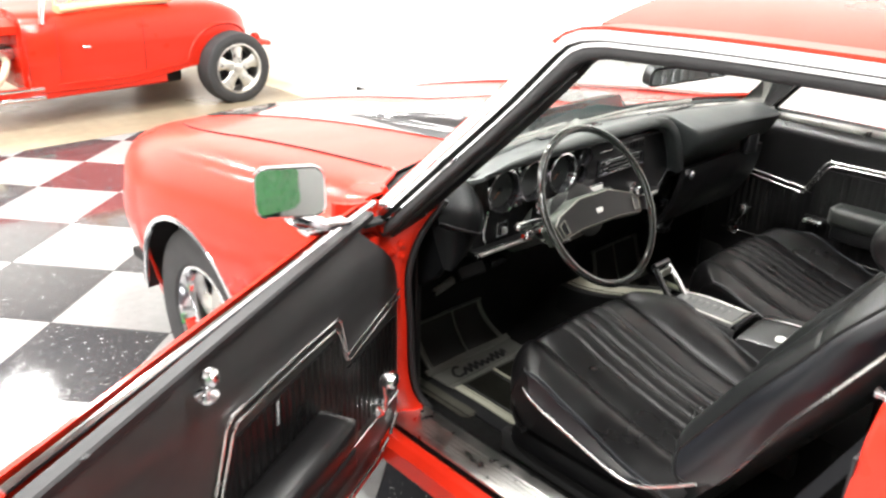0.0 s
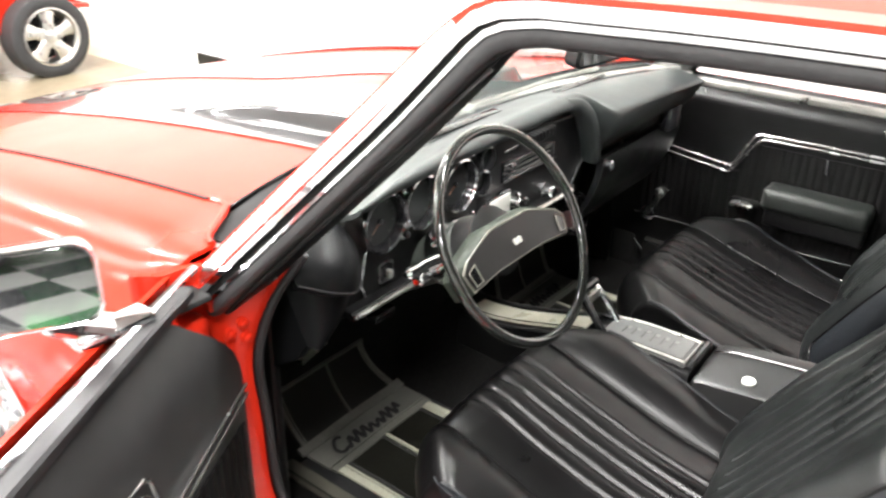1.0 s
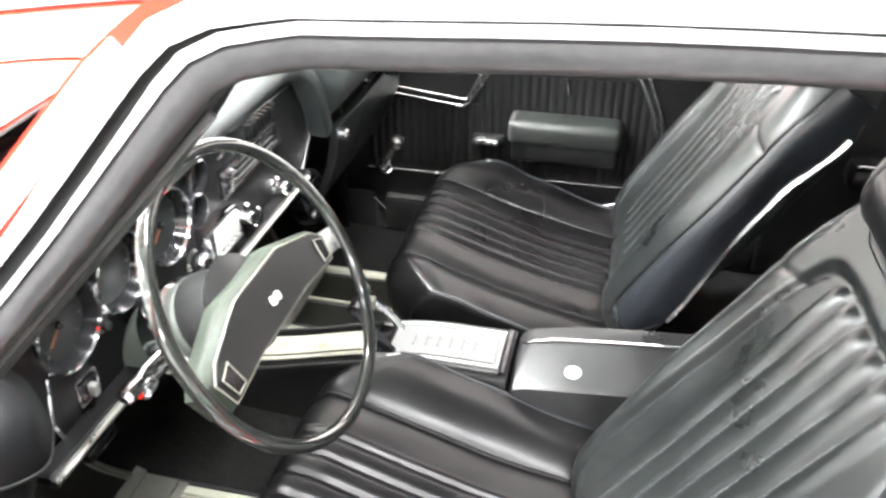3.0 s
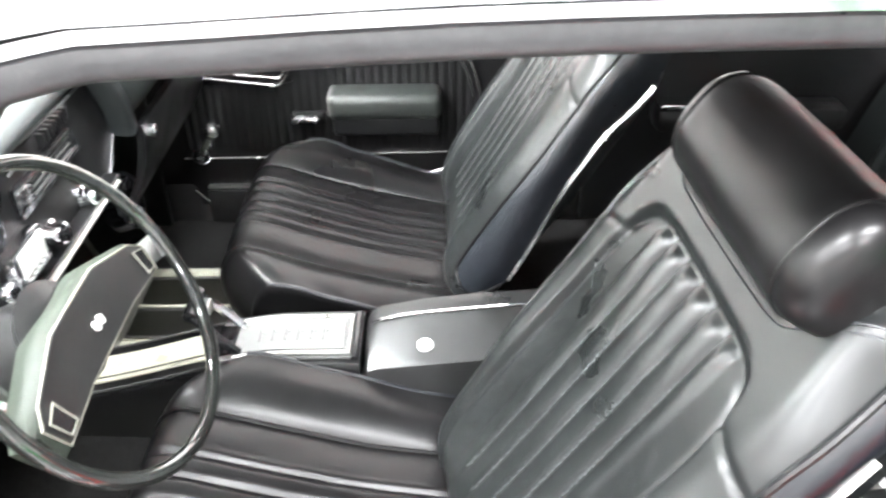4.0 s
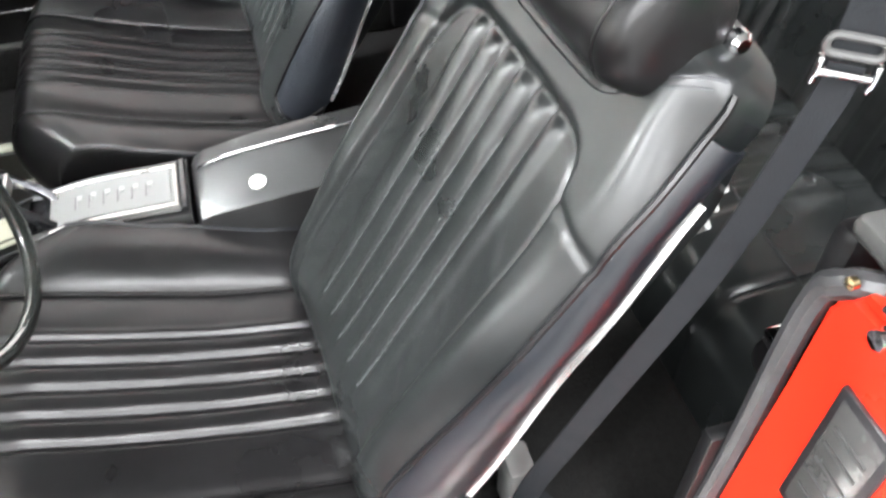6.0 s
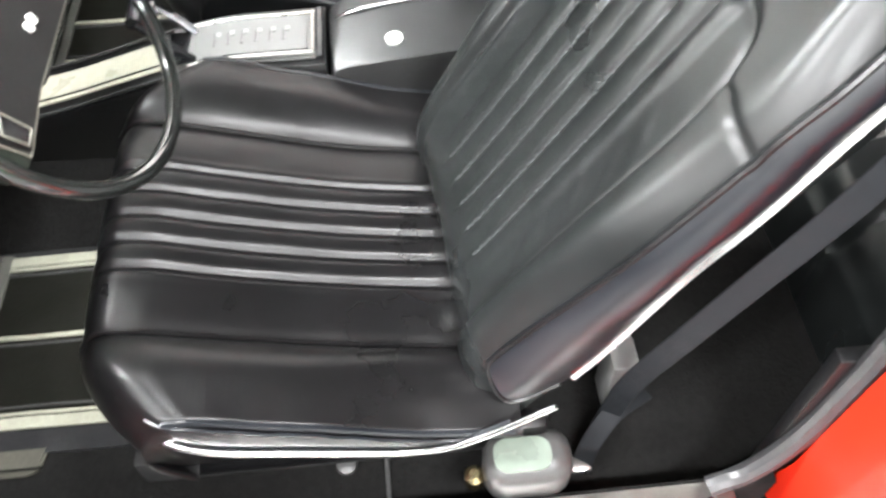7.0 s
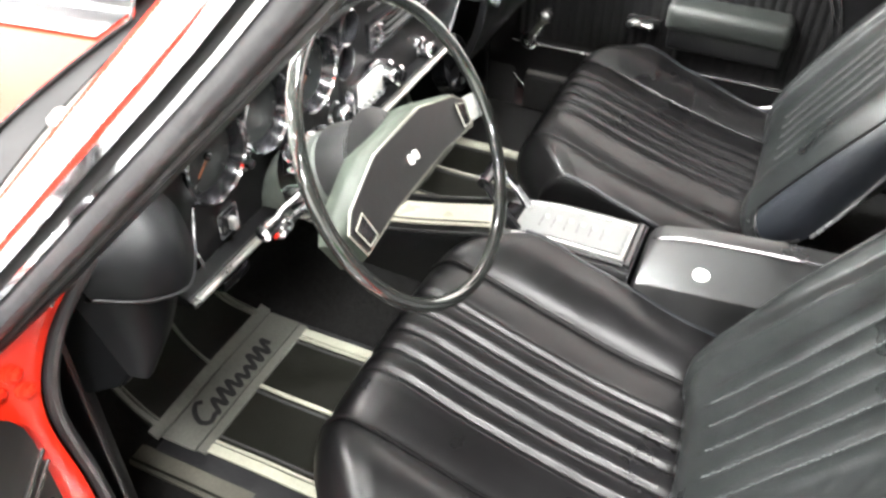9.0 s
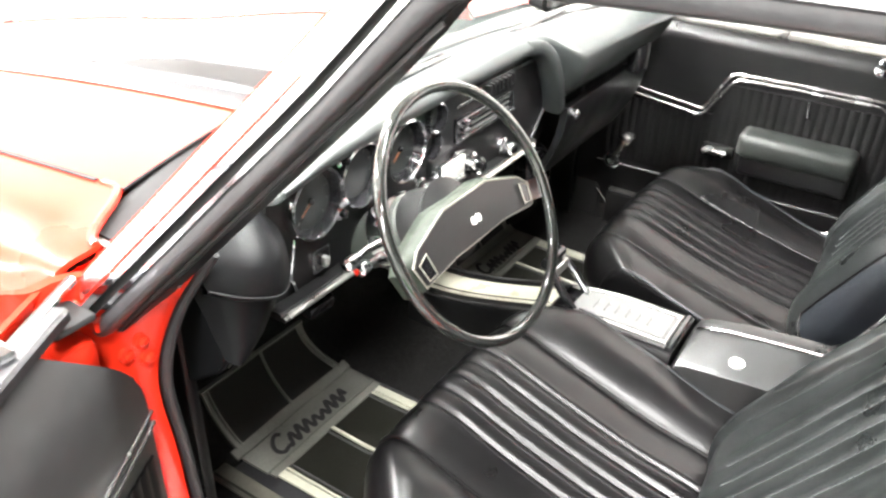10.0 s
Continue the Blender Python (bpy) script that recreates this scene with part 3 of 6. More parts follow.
# hinge pillar, driver side
JE = spline([(-0.722, 0.113, 0.888), (-0.760, 0.143, 0.815), (-0.780, 0.160, 0.725), (-0.770, 0.165, 0.60), (-0.762, 0.165, 0.47), (-0.746, 0.160, 0.405), (-0.722, 0.145, 0.362)], 60)
def jamb_edge(z):
    """The inner edge of the pillar, beside the rubber seal."""
    return min(JE, key=lambda p: abs(p.z - z))
def jamb(u, v):
    """Pressed jamb: rolled outer edge, a vertical fold, a flange turning out towards the seal."""
    e = JE[min(59, int(v * 59))].lerp(JE[min(59, int(v * 59) + 1)], v * 59 - int(v * 59))
    x0 = -0.900 + 0.030 * smooth01(0.75, 1.0, v)
    y = 0.205 + 0.028 * (1 - smooth01(0.0, 0.22, u)) ** 2 - 0.012 * math.exp(-((u - 0.30) / 0.07) ** 2) * smooth01(0.08, 0.2, v)
    y += (e.y - 0.205) * smooth01(0.25, 0.97, u) + 0.003 * noise.noise((u * 3, v * 5, 0.7))
    return Vector((x0 + (e.x - x0) * u, y - 0.030 * smooth01(0.92, 1.0, v) * (1 - u), e.z))
hinge = part("hinge_pillar", sheet(jamb, lin(0, 1, 34), lin(0, 1, 60), 0.014, (0, 1, 0)), RED, car, "red pressed door hinge pillar with bolts", 60)
part("jamb_trim", sheet(lambda u, v: Vector((JE[v].x + (-0.704 - JE[v].x) * u, JE[v].y + 0.012 + 0.10 * u, JE[v].z)), lin(0, 1, 6), list(range(4, 60)), 0.008, (0, 1, 0)), PLASTIC, car, "black inner trim of the hinge pillar")
for x, z in ((-0.792, 0.795), (-0.806, 0.780), (-0.788, 0.768), (-0.842, 0.500), (-0.828, 0.470)):
    e = jamb_edge(z)
    p = jamb((x + 0.900) / (e.x + 0.900), min(range(60), key=lambda k: abs(JE[k].z - z)) / 59)
    mb = axes((p.x, p.y - 0.001, p.z), (1, 0, 0), (0, 0, 1))
    bo = part("bolt", revolved([(0.007, 0), (0.007, 0.004), (0.004, 0.006)], mb, 6), RED, hinge, "painted bolt")
    part("washer", revolved([(0.011, -0.004), (0.011, 0.001), (0.007, 0.002)], mb, 16), RED, bo)
part("door_hinge", boxed((-0.862, 0.185, 0.80), (0.05, 0.04, 0.05), 0.010), RED, hinge)
part("door_hinge", boxed((-0.862, 0.185, 0.46), (0.05, 0.04, 0.05), 0.010), RED, hinge)
part("cowl_corner", sheet(lambda u, v: Vector((-0.838 + 0.080 * u, 0.165 + 0.075 * v, 0.868 + 0.010 * noise.noise((u * 4, v * 3, 2.0)) + 0.004 * noise.noise((u * 11, v * 9, 4.0)) - 0.024 * (1 - v) ** 2)), lin(0, 1, 22), lin(0, 1, 14), 0.012, (0, 0, -1)), RED, hinge, "dented red cowl corner", 60)
# solid dark block in place of the shaded hole beside the cowl corner
part("hinge_gap_shade", boxed((-0.862, 0.185, 0.858), (0.050, 0.060, 0.010), 0.004), DARK, hinge, "dark block for the shade in the gap above the upper hinge")
part("hinge_pillar", boxed(mx((-0.865, 0.215, 0.60)), (0.10, 0.04, 0.50), 0.006), RED, car)
# latch pillar, driver side
bm = bmesh.new()
prism(bm, [(-0.885, 0.30), (-0.700, 0.30), (-0.724, 0.42), (-0.729, 0.62), (-0.729, 0.865), (-0.745, 0.898), (-0.80, 0.902), (-0.835, 0.86), (-0.88, 0.70)], axes((0, -0.780, 0), (1, 0, 0), (0, 0, 1)), 0.05)
bmesh.ops.bevel(bm, geom=bm.edges[:], offset=0.008, segments=2, affect="EDGES")
latch = part("latch_pillar", bm, RED, car, "red door latch pillar")
part("jamb_screw", revolved([(0.005, -0.004), (0.005, 0.002), (0.002, 0.004)], axes((-0.742, -0.7785, 0.902), (1, 0, 0), (0, 0, -1)), 12), BRASS, latch, "small brass screw")
part("ledge_clip", boxed((-0.790, -0.792, 0.9025), (0.045, 0.016, 0.007), 0.002), CHROME, latch, "chrome clip under the ledge")
part("striker", revolved([(0.009, -0.002), (0.009, 0.002), (0.006, 0.004), (0.006, 0.010), (0.008, 0.011), (0.008, 0.014), (0.001, 0.015)], axes((-0.788, -0.781, 0.897), (1, 0, 0), (0, 0, -1)), 14), CHROME, latch, "chrome door striker")
tag = part("label_plate", boxed((-0.812, -0.7765, 0.745), (0.050, 0.004, 0.150), 0.0015), LEDGE, latch, "grey label plate with unreadable print")
for i in range(5):
    part("print_line", boxed((-0.812, -0.7742, 0.79 - 0.022 * i), (0.038, 0.002, 0.004)), GREYPL, tag)
part("latch_pillar", boxed(mx((-0.835, -0.80, 0.61)), (0.12, 0.04, 0.60), 0.008), RED, car)
part("quarter_ledge", boxed((-0.775, -1.02, 0.918), (0.15, 0.44, 0.022), 0.008), LEDGE, car, "grey quarter window ledge")
part("jamb_gasket", boxed((-0.812, -0.7780, 0.745), (0.064, 0.006, 0.168), 0.002), RUBBER, latch)
# weatherstrip round the lower opening
wp = [p + Vector((0.011, -0.002, 0)) for p in JE]
part("door_seal", tube(wp, 0.0075, 10, (0.3, 0.9, 0.2)), RUBBER, car, "black rubber door seal")
# rear run of the seal in the lightened rubber, the front run stays dark
wp = spline([(-0.728, -0.690, 0.376), (-0.722, -0.735, 0.400), (-0.714, -0.772, 0.47), (-0.713, -0.784, 0.62), (-0.714, -0.786, 0.84), (-0.730, -0.790, 0.884), (-0.752, -0.806, 0.897)], 40)
part("door_seal", tube(wp, 0.0125, 10, (0.3, 0.9, 0.2)), LITSEAL, car, "black rubber seal along the latch pillar, lightened as if lit")

def floor_z(x, y):
    xr = x - XC
    z = 0.276 + 0.15 * math.exp(-(xr / 0.14) ** 4) * (1 - smooth01(-0.8, -1.0, y) * 0.3)
    z += 0.46 * smooth01(0.335, 0.540, y)
    return z + 0.003 * noise.noise((x * 9, y * 9, 0))
carpet = part("carpet", sheet(lambda x, y: Vector((x, y, floor_z(x, y))), lin(-0.73, 0.69, 70), lin(0.56, -1.15, 90), 0.015, (0, 0, -1)), CARPET, car, "black loop carpet")
part("side_cowl", boxed(mx((-0.81, 0.42, 0.50)), (0.13, 0.44, 0.60), 0.01), DARK, car)
part("firewall", boxed((XC, 0.755, 0.52), (1.3, 0.03, 0.5)), DARK, car)
part("kick_panel", boxed((-0.712, 0.42, 0.52), (0.02, 0.46, 0.52), 0.006), PLASTIC, car, "black kick panel")
part("kick_panel", boxed(mx((-0.716, 0.50, 0.55)), (0.02, 0.46, 0.58), 0.006), PLASTIC, car)
# rear inner quarter trim
for sg in (-1, 1):
    part("quarter_trim", boxed((XC + sg * 0.672, -1.12 if sg < 0 else -1.09, 0.60), (0.03, 0.62 if sg < 0 else 0.70, 0.60), 0.01), PLASTIC, car, "black rear quarter trim panel")
    part("quarter_armrest", boxed((XC + sg * 0.615, -1.08, 0.60), (0.08, 0.42, 0.06), 0.02), VINYL, car, "black rear armrest")
    part("ashtray", boxed((XC + sg * 0.605, -0.92, 0.632), (0.05, 0.085, 0.012), 0.004), CHROME, car, "chrome ashtray lid")

rk = part("rear_kick_trim", boxed((-0.698, -0.788, 0.45), (0.018, 0.06, 0.36), 0.004), PLASTIC, car, "black trim beside the latch pillar")
for z in (0.437, 0.538):
    part("screw", revolved([(0.006, 0), (0.006, 0.002), (0.002, 0.003)], axes((-0.7075, -0.783, z), (0, 1, 0), (0, 0, 1)) @ Matrix.Rotation(math.pi, 4, "X"), 10), BRASS, rk, "brass screw")

# wheels of the coupe
def wheel(name, parent, c, side, R, W, rim_r, style, group=""):
    """A road wheel about c; side -1 or 1 is the outward x sign. Axis along x."""
    m = axes(c, (0, 1, 0), (0, 0, 1)) if side > 0 else axes(c, (0, -1, 0), (0, 0, 1))
    h = W / 2
    ty = part("wheel", revolved([(rim_r * 0.97, -h * 0.85), (rim_r + 0.01, -h * 0.95), (R * 0.86, -h), (R * 0.965, -h * 0.86), (R, -h * 0.55), (R, h * 0.55), (R * 0.965, h * 0.86), (R * 0.86, h), (rim_r + 0.012, h * 0.95), (rim_r * 0.97, h * 0.8)], m, 56, False), TYRE, parent, "black tyre on a bright alloy wheel")
    rim = bmesh.new()
    revolve(rim, [(rim_r * 0.96, -h * 0.6), (rim_r * 0.99, h * 0.80), (rim_r * 1.03, h * 0.90), (rim_r * 0.98, h * 0.92), (rim_r * 0.90, h * 0.70), (rim_r * 0.87, h * 0.1), (rim_r * 0.85, -h * 0.5)], m, 48, False)
    part("rim", rim, CHROME if style == "rally" else ALU, ty)
    part("brake_disc", revolved([(0.02, -h * 0.5), (rim_r * 0.84, -h * 0.5), (rim_r * 0.84, -h * 0.42), (0.02, -h * 0.42)], m, 32), DARK, ty)
    for k in range(5):
        a = 2 * math.pi * k / 5 + 0.35
        d = Matrix.Rotation(a, 4, "Z")
        sp = bmesh.new()
        w0, w1 = (0.055, 0.030)
        rows = []
        for r, w, z in ((rim_r * 0.22, w0, h * 0.42), (rim_r * 0.5, 0.04, h * 0.40), (rim_r * 0.90, w1 * 1.6, h * 0.22)):
            rows.append([m @ d @ Vector(q) for q in ((r, -w, z), (r, -w * 0.4, z + 0.014), (r, w * 0.4, z + 0.014), (r, w, z), (r, w * 0.8, z - 0.03), (r, -w * 0.8, z - 0.03))])
        grid(sp, rows, closed_u=True, cap=True)
        part("spoke", sp, ALU, ty)
    part("hub_cap", revolved([(rim_r * 0.26, h * 0.25), (rim_r * 0.26, h * 0.48), (rim_r * 0.16, h * 0.60), (rim_r * 0.06, h * 0.62)], m, 24), CHROME, ty, "chrome hub cap")
    return ty
for sg in (-1, 1):
    for ax in (AXF, AXR):
        t = wheel("wheel", car, (XC + sg * 0.755, ax, WZ), sg, WR, 0.20, 0.175, "rally")
        if sg < 0 and ax == AXF:
            for a in lin(5.70, 6.10, 4):
                mm = axes((XC - 0.755, ax, WZ), (0, -1, 0), (0, 0, 1)) @ Matrix.Rotation(a, 4, "Z") @ Matrix.Translation((0.24, 0, 0.0985))
                part("sidewall_mark", boxed((0, 0, 0), (0.024, 0.014, 0.004), 0.001, mm), MARK, t, "raised white sidewall mark")

# ---- doors ----
def door_panel_parts(door, D, drv):
    """Inner panel, strips and fittings; D(u, n, z): u from the hinge, n out of the panel, z up."""
    U0, U1 = -0.115, 0.83
    ZT = 0.880 if drv else 0.905                 # top of the panel
    def wedge(u, z):
        """The driver panel stands out more at the top towards its rear end."""
        return 0.050 * max(0, u) * smooth01(0.76, 0.88, z) if drv else 0.0
    def face(u, v):
        z = ZT - (ZT - 0.305) * v
        roll = (0.036 * (1 - smooth01(0.0, 0.24, v)) ** 2 if drv else 0.030 * (1 - smooth01(0.0, 0.10, v)) ** 2) + 0.018 * smooth01(0.85, 1.0, v)
        lo = U0 + 0.15 * smooth01(0.70, 0.93, z) ** 1.3 if drv else U0 - 0.06
        u = lo + (u - U0) * (U1 - lo) / (U1 - U0)
        return D(u, wedge(u, z) - roll, z)
    # driver panel takes the lit vinyl colour, the shaded passenger panel the dark one
    inner = part("door_panel", sheet(face, lin(U0, U1, 40), [0, 0.008, 0.02, 0.04, 0.07, 0.1, 0.13] + lin(0.16, 1, 20), 0.02, D(0, -1, 0) - D(0, 0, 0)), LIT_DOORV if drv else VINYL, door, "black vinyl inner door panel")
    # pleated insert below the strips
    def ins(u, v):
        v0 = u if drv else u - 0.04
        top = 0.640 + 0.085 * smooth01(0.125, 0.16, v0) - 0.10 * smooth01(0.49, 0.56, v0)
        z = 0.47 + (top - 0.47) * v
        return D(u, 0.002 + 0.0028 * abs(math.sin(math.pi * u / 0.021)), z)
    part("ribbed_insert", sheet(ins, lin(-0.10, 0.555 if drv else 0.60, 264), lin(0, 1, 8), 0.004, D(0, -1, 0) - D(0, 0, 0)), VINYL, inner, "pleated black vinyl insert")
    for off in (0.0, 0.017):
        P = [(-0.113, 0.700 - off), (0.122 - off * 0.3, 0.672 - off), (0.132, 0.685 - off), (0.150 + off * 0.5, 0.752 - off), (0.162 + off * 0.5, 0.763 - off), (0.30, 0.768 - off), (0.485 - off * 0.5, 0.768 - off), (0.505 - off * 0.8, 0.755 - off), (0.545 - off, 0.66), (0.56 - off, 0.60)]
        if not drv:
            P = [(u + (0 if u < 0 else 0.018 if u < 0.14 else 0.043), z - (0.022 if u < 0.14 else 0.002)) for u, z in P]
        pts = []
        for a, b in zip(P, P[1:]):
            pts += [(a[0] + (b[0] - a[0]) * k / 4, a[1] + (b[1] - a[1]) * k / 4) for k in range(4)]
        pts.append(P[-1])
        part("trim_strip", swept([D(u, 0.005, z) for u, z in pts], rect(0.006, 0.005, 0.3), D(0, 1, 0) - D(0, 0, 0)), TRIM, inner, "bright chrome trim strip")
    low = [(-0.11, 0.448), (0.10, 0.450), (0.40, 0.458), (0.80, 0.462)]
    part("trim_strip", swept([D(u, 0.004, z) for u, z in low], rect(0.005, 0.006, 0.3), D(0, 1, 0) - D(0, 0, 0)), TRIM, inner)
    bot = [D(u, 0.006, z) for u, z in ((-0.10, 0.40), (-0.06, 0.36), (0.0, 0.345), (0.3, 0.345), (0.80, 0.345))]
    if not drv:
        bot = [p - Vector((0, 0, 0.04)) for p in bot]
    part("trim_strip", swept(bot, rect(0.006, 0.007, 0.3), D(0, 1, 0) - D(0, 0, 0)), TRIM, inner)
    # armrest: padded block with a lighter top
    m = axes(D(0.365, 0.040, 0.575) if drv else D(0.383, 0.040, 0.590), D(1, 0, 0) - D(0, 0, 0), (0, 0, 1))
    def arm(c, s, bev):
        return boxed(c, s, bev, m, 3)
    am = part("armrest", arm((0, 0.018, 0), (0.255, 0.060, 0.085), 0.018), VINYL if drv else ARMV, inner, "padded black vinyl armrest")
    part("armrest_base", arm((0.0, -0.034, -0.012), (0.245, 0.055, 0.058), 0.010), PLASTIC, am)
    part("armrest_cap", arm((-0.118, 0.020, 0), (0.022, 0.052, 0.074), 0.008), GREYPL, am)
    if drv:
        part("pull_grip", swept(spline([tuple(m @ Vector(p)) for p in ((-0.085, 0.012, 0.030), (-0.095, 0.030, 0.062), (-0.04, 0.040, 0.070), (0.08, 0.040, 0.066), (0.14, 0.034, 0.060))], 16), rect(0.030, 0.026, 0.3), D(0, 1, 0) - D(0, 0, 0)), GREYPL, am, "grey-black pull grip on the armrest")
    # pull handle, release lever, crank, lock knob
    part("pull_bar", swept([D(0.375, 0.008, 0.725), D(0.380, 0.010, 0.685)], rect(0.007, 0.006, 0.3), D(0, 1, 0) - D(0, 0, 0)), CHROME, inner, "small chrome pull bar")
    rel = part("release_handle", boxed((0, 0, 0), (0.062, 0.016, 0.022), 0.006, axes(D(0.195, 0.022, 0.556), D(1, 0, 0) - D(0, 0, 0), (0, 0, 1))), TRIM, inner, "chrome release handle")
    part("escutcheon", boxed((0, 0, 0), (0.075, 0.030, 0.008), 0.003, axes(D(0.20, 0.008, 0.556), D(1, 0, 0) - D(0, 0, 0), (0, 0, 1))), PLASTIC, rel)
    up = D(0, 1, 0) - D(0, 0, 0)
    cb = D(0.0, 0.0, 0.475) if drv else D(-0.068, 0.0, 0.455)
    ck = D(0.042, 0.0, 0.578) if drv else D(-0.020, 0.0, 0.545)
    mm = axes(cb, D(1, 0, 0) - D(0, 0, 0), (0, 0, 1))
    if (mm.to_3x3() @ Vector((0, 0, 1))).dot(up) < 0:
        mm = mm @ Matrix.Rotation(math.pi, 4, "X")
    cr = part("window_crank", revolved([(0.022, 0.002), (0.022, 0.012), (0.014, 0.022), (0.006, 0.026)], mm, 20), CHROME, inner, "chrome window crank")
    part("crank_arm", swept([cb + up * 0.022, cb.lerp(ck, 0.5) + up * 0.034, ck + up * 0.036], rect(0.016, 0.008, 0.3), up), TRIM, cr)
    mk = axes(ck, D(1, 0, 0) - D(0, 0, 0), (0, 0, 1))
    if (mk.to_3x3() @ Vector((0, 0, 1))).dot(up) < 0:
        mk = mk @ Matrix.Rotation(math.pi, 4, "X")
    part("crank_knob", revolved([(0.006, 0.034), (0.016, 0.040), (0.019, 0.054), (0.015, 0.066), (0.005, 0.070)], mk, 20), TRIM, cr, "bright crank knob")
    kb = D(0.553, 0.016, 0.845) if drv else D(0.50, 0.004, 0.862)
    kx = Vector((0.12, -0.25, 1)) if drv else Vector((-0.7, 0, 0.7))
    kd = kx.normalized()
    km = axes(kb, kd.cross(Vector((0, 1, 0))), kd.cross(kd.cross(Vector((0, 1, 0)))))
    if (km.to_3x3() @ Vector((0, 0, 1))).dot(kd) < 0:
        km = km @ Matrix.Rotation(math.pi, 4, "X")
    part("lock_knob", revolved([(0.016, 0.000), (0.016, 0.003), (0.005, 0.006), (0.005, 0.018), (0.009, 0.021), (0.0125, 0.028), (0.0125, 0.034), (0.009, 0.041), (0.003, 0.044)], km, 20), CHROME, inner, "chrome lock knob")
    for u in (0.0, 0.35, 0.75):
        part("clip", boxed(D(u, wedge(u, 1) - 0.036, ZT + 0.004), (0.012, 0.012, 0.004), 0.001), RUBBER, inner)
    # belt line: slot, chrome, outer skin
    part("window_slot", swept([D(u, wedge(u, 1) * 0.8 - (0.038 if drv else 0.042), ZT - 0.002) for u in lin(U0 + 0.06, U1, 8)], rect(0.026, 0.018, 0.2)), RUBBER, door, "black window slot felt")
    part("belt_molding", swept([D(u, wedge(u, 1) * 0.4 - (0.048 if drv else 0.060), ZT + 0.006) for u in lin(U0 + 0.01, U1, 12)], rect(0.012, 0.012, 0.3)), CHROME, door, "chrome belt molding")
    def skin(u, v):
        z = ZT + 0.007 - (ZT - 0.305) * v
        bul = 0.035 * math.sin(math.pi * min(1, 0.18 + v * 0.75)) + 0.03 * smooth01(0, 0.12, v)
        return D(u, wedge(u, 1) * 0.4 - (0.056 if drv else 0.068) - bul, z)
    part("outer_skin", sheet(skin, lin(U0 - 0.02, U1 + 0.02, 24), [0, 0.02, 0.05] + lin(0.1, 1, 16), 0.006), RED, door, "glossy red outer door skin")
    for u in (U0 - 0.012, U1 + 0.012):
        part("door_edge", boxed((0, 0, 0), (0.012, 0.565 if drv else 0.60, 0.075 if drv else 0.03), 0.004, axes(D(u, -0.052 if drv else -0.085, 0.588 if drv else 0.605), D(1, 0, 0) - D(0, 0, 0), (0, 0, 1))), RED, door)
    part("door_bottom", boxed((0, 0, 0), (U1 - U0, 0.012, 0.085 if drv else 0.03), 0.004, axes(D((U0 + U1) / 2, -0.05 if drv else -0.09, 0.306), D(1, 0, 0) - D(0, 0, 0), (0, 0, 1))), RED, door)

DU, DN = Vector((-0.892, -0.452, 0)), Vector((0.452, -0.892, 0))
D0 = Vector((-0.905, 0.105, 0))
def D_drv(u, n, z):
    return D0 + DU * u + DN * n + Vector((0, 0, z))
def D_pas(u, n, z):
    return Vector((0.702 - n - 0.03 * max(0, z - 0.70), 0.105 - u, z - 0.03 * smooth01(0.7, 0.9, z) * 1.6))
door = thing("car_door", (-0.95, 0.09, 0.0), "open red driver door with black vinyl panel and chrome strips", "car door", "coupe doors")
door_panel_parts(door, D_drv, True)
pdoor = thing("car_door", (0.74, 0.1, 0.0), "closed passenger door with pleated black vinyl panel", "car door", "coupe doors")
door_panel_parts(pdoor, D_pas, False)
part("sill_garnish", swept([D_pas(u, -0.034, 0.900) for u in lin(-0.17, 0.83, 10)], rect(0.034, 0.022, 0.3)), ALU, pdoor, "pale metal window sill garnish")

# mirror on the driver door
mc = D_drv(0.128, -0.10, 0.976)
mdir = ((Vector((-3.15, -4.7, 0.47)) - mc).normalized() - Vector((0.72, 1.08, -0.46)).normalized()).normalized()
mex = Vector((0, 0, 1)).cross(mdir).normalized()
mm = axes(mc, mex, mdir.cross(mex))
def rrect(w, h, r, n=6):
    out = []
    for cx, cy, a0 in ((w / 2 - r, h / 2 - r, 0), (-w / 2 + r, h / 2 - r, 90), (-w / 2 + r, -h / 2 + r, 180), (w / 2 - r, -h / 2 + r, 270)):
        out += [(cx + r * math.cos(radians(a0 + 90 * k / n)), cy + r * math.sin(radians(a0 + 90 * k / n))) for k in range(n + 1)]
    return out
mir = thing("side_mirror", tuple(mc), "chrome rectangular side mirror on the open door", "mirror")
bm = bmesh.new()
grid(bm, [[mm @ Vector((x * s, y * s, z)) for x, y in rrect(0.126, 0.092, 0.022)] for s, z in ((0.55, -0.055), (0.86, -0.045), (0.98, -0.02), (1.0, 0.0), (0.985, 0.006), (0.93, 0.004))], closed_u=True, cap=True)
part("housing", bm, CHROME, mir, "chrome mirror housing")
part("mirror_glass", prism(bmesh.new(), rrect(0.116, 0.083, 0.019), mm @ Matrix.Translation((0, 0, 0.0045)), 0.002), MIRROR, mir, "mirror glass")
part("stalk", swept(spline([mc + Vector((0.01, 0.03, -0.03)), mc + Vector((0.02, 0.03, -0.06)), D_drv(0.060, -0.070, 0.890)], 8), rect(0.05, 0.022, 0.3)), CHROME, mir)
part("foot", boxed(tuple(D_drv(0.060, -0.070, 0.892)), (0.10, 0.04, 0.012), 0.005, None), CHROME, mir)

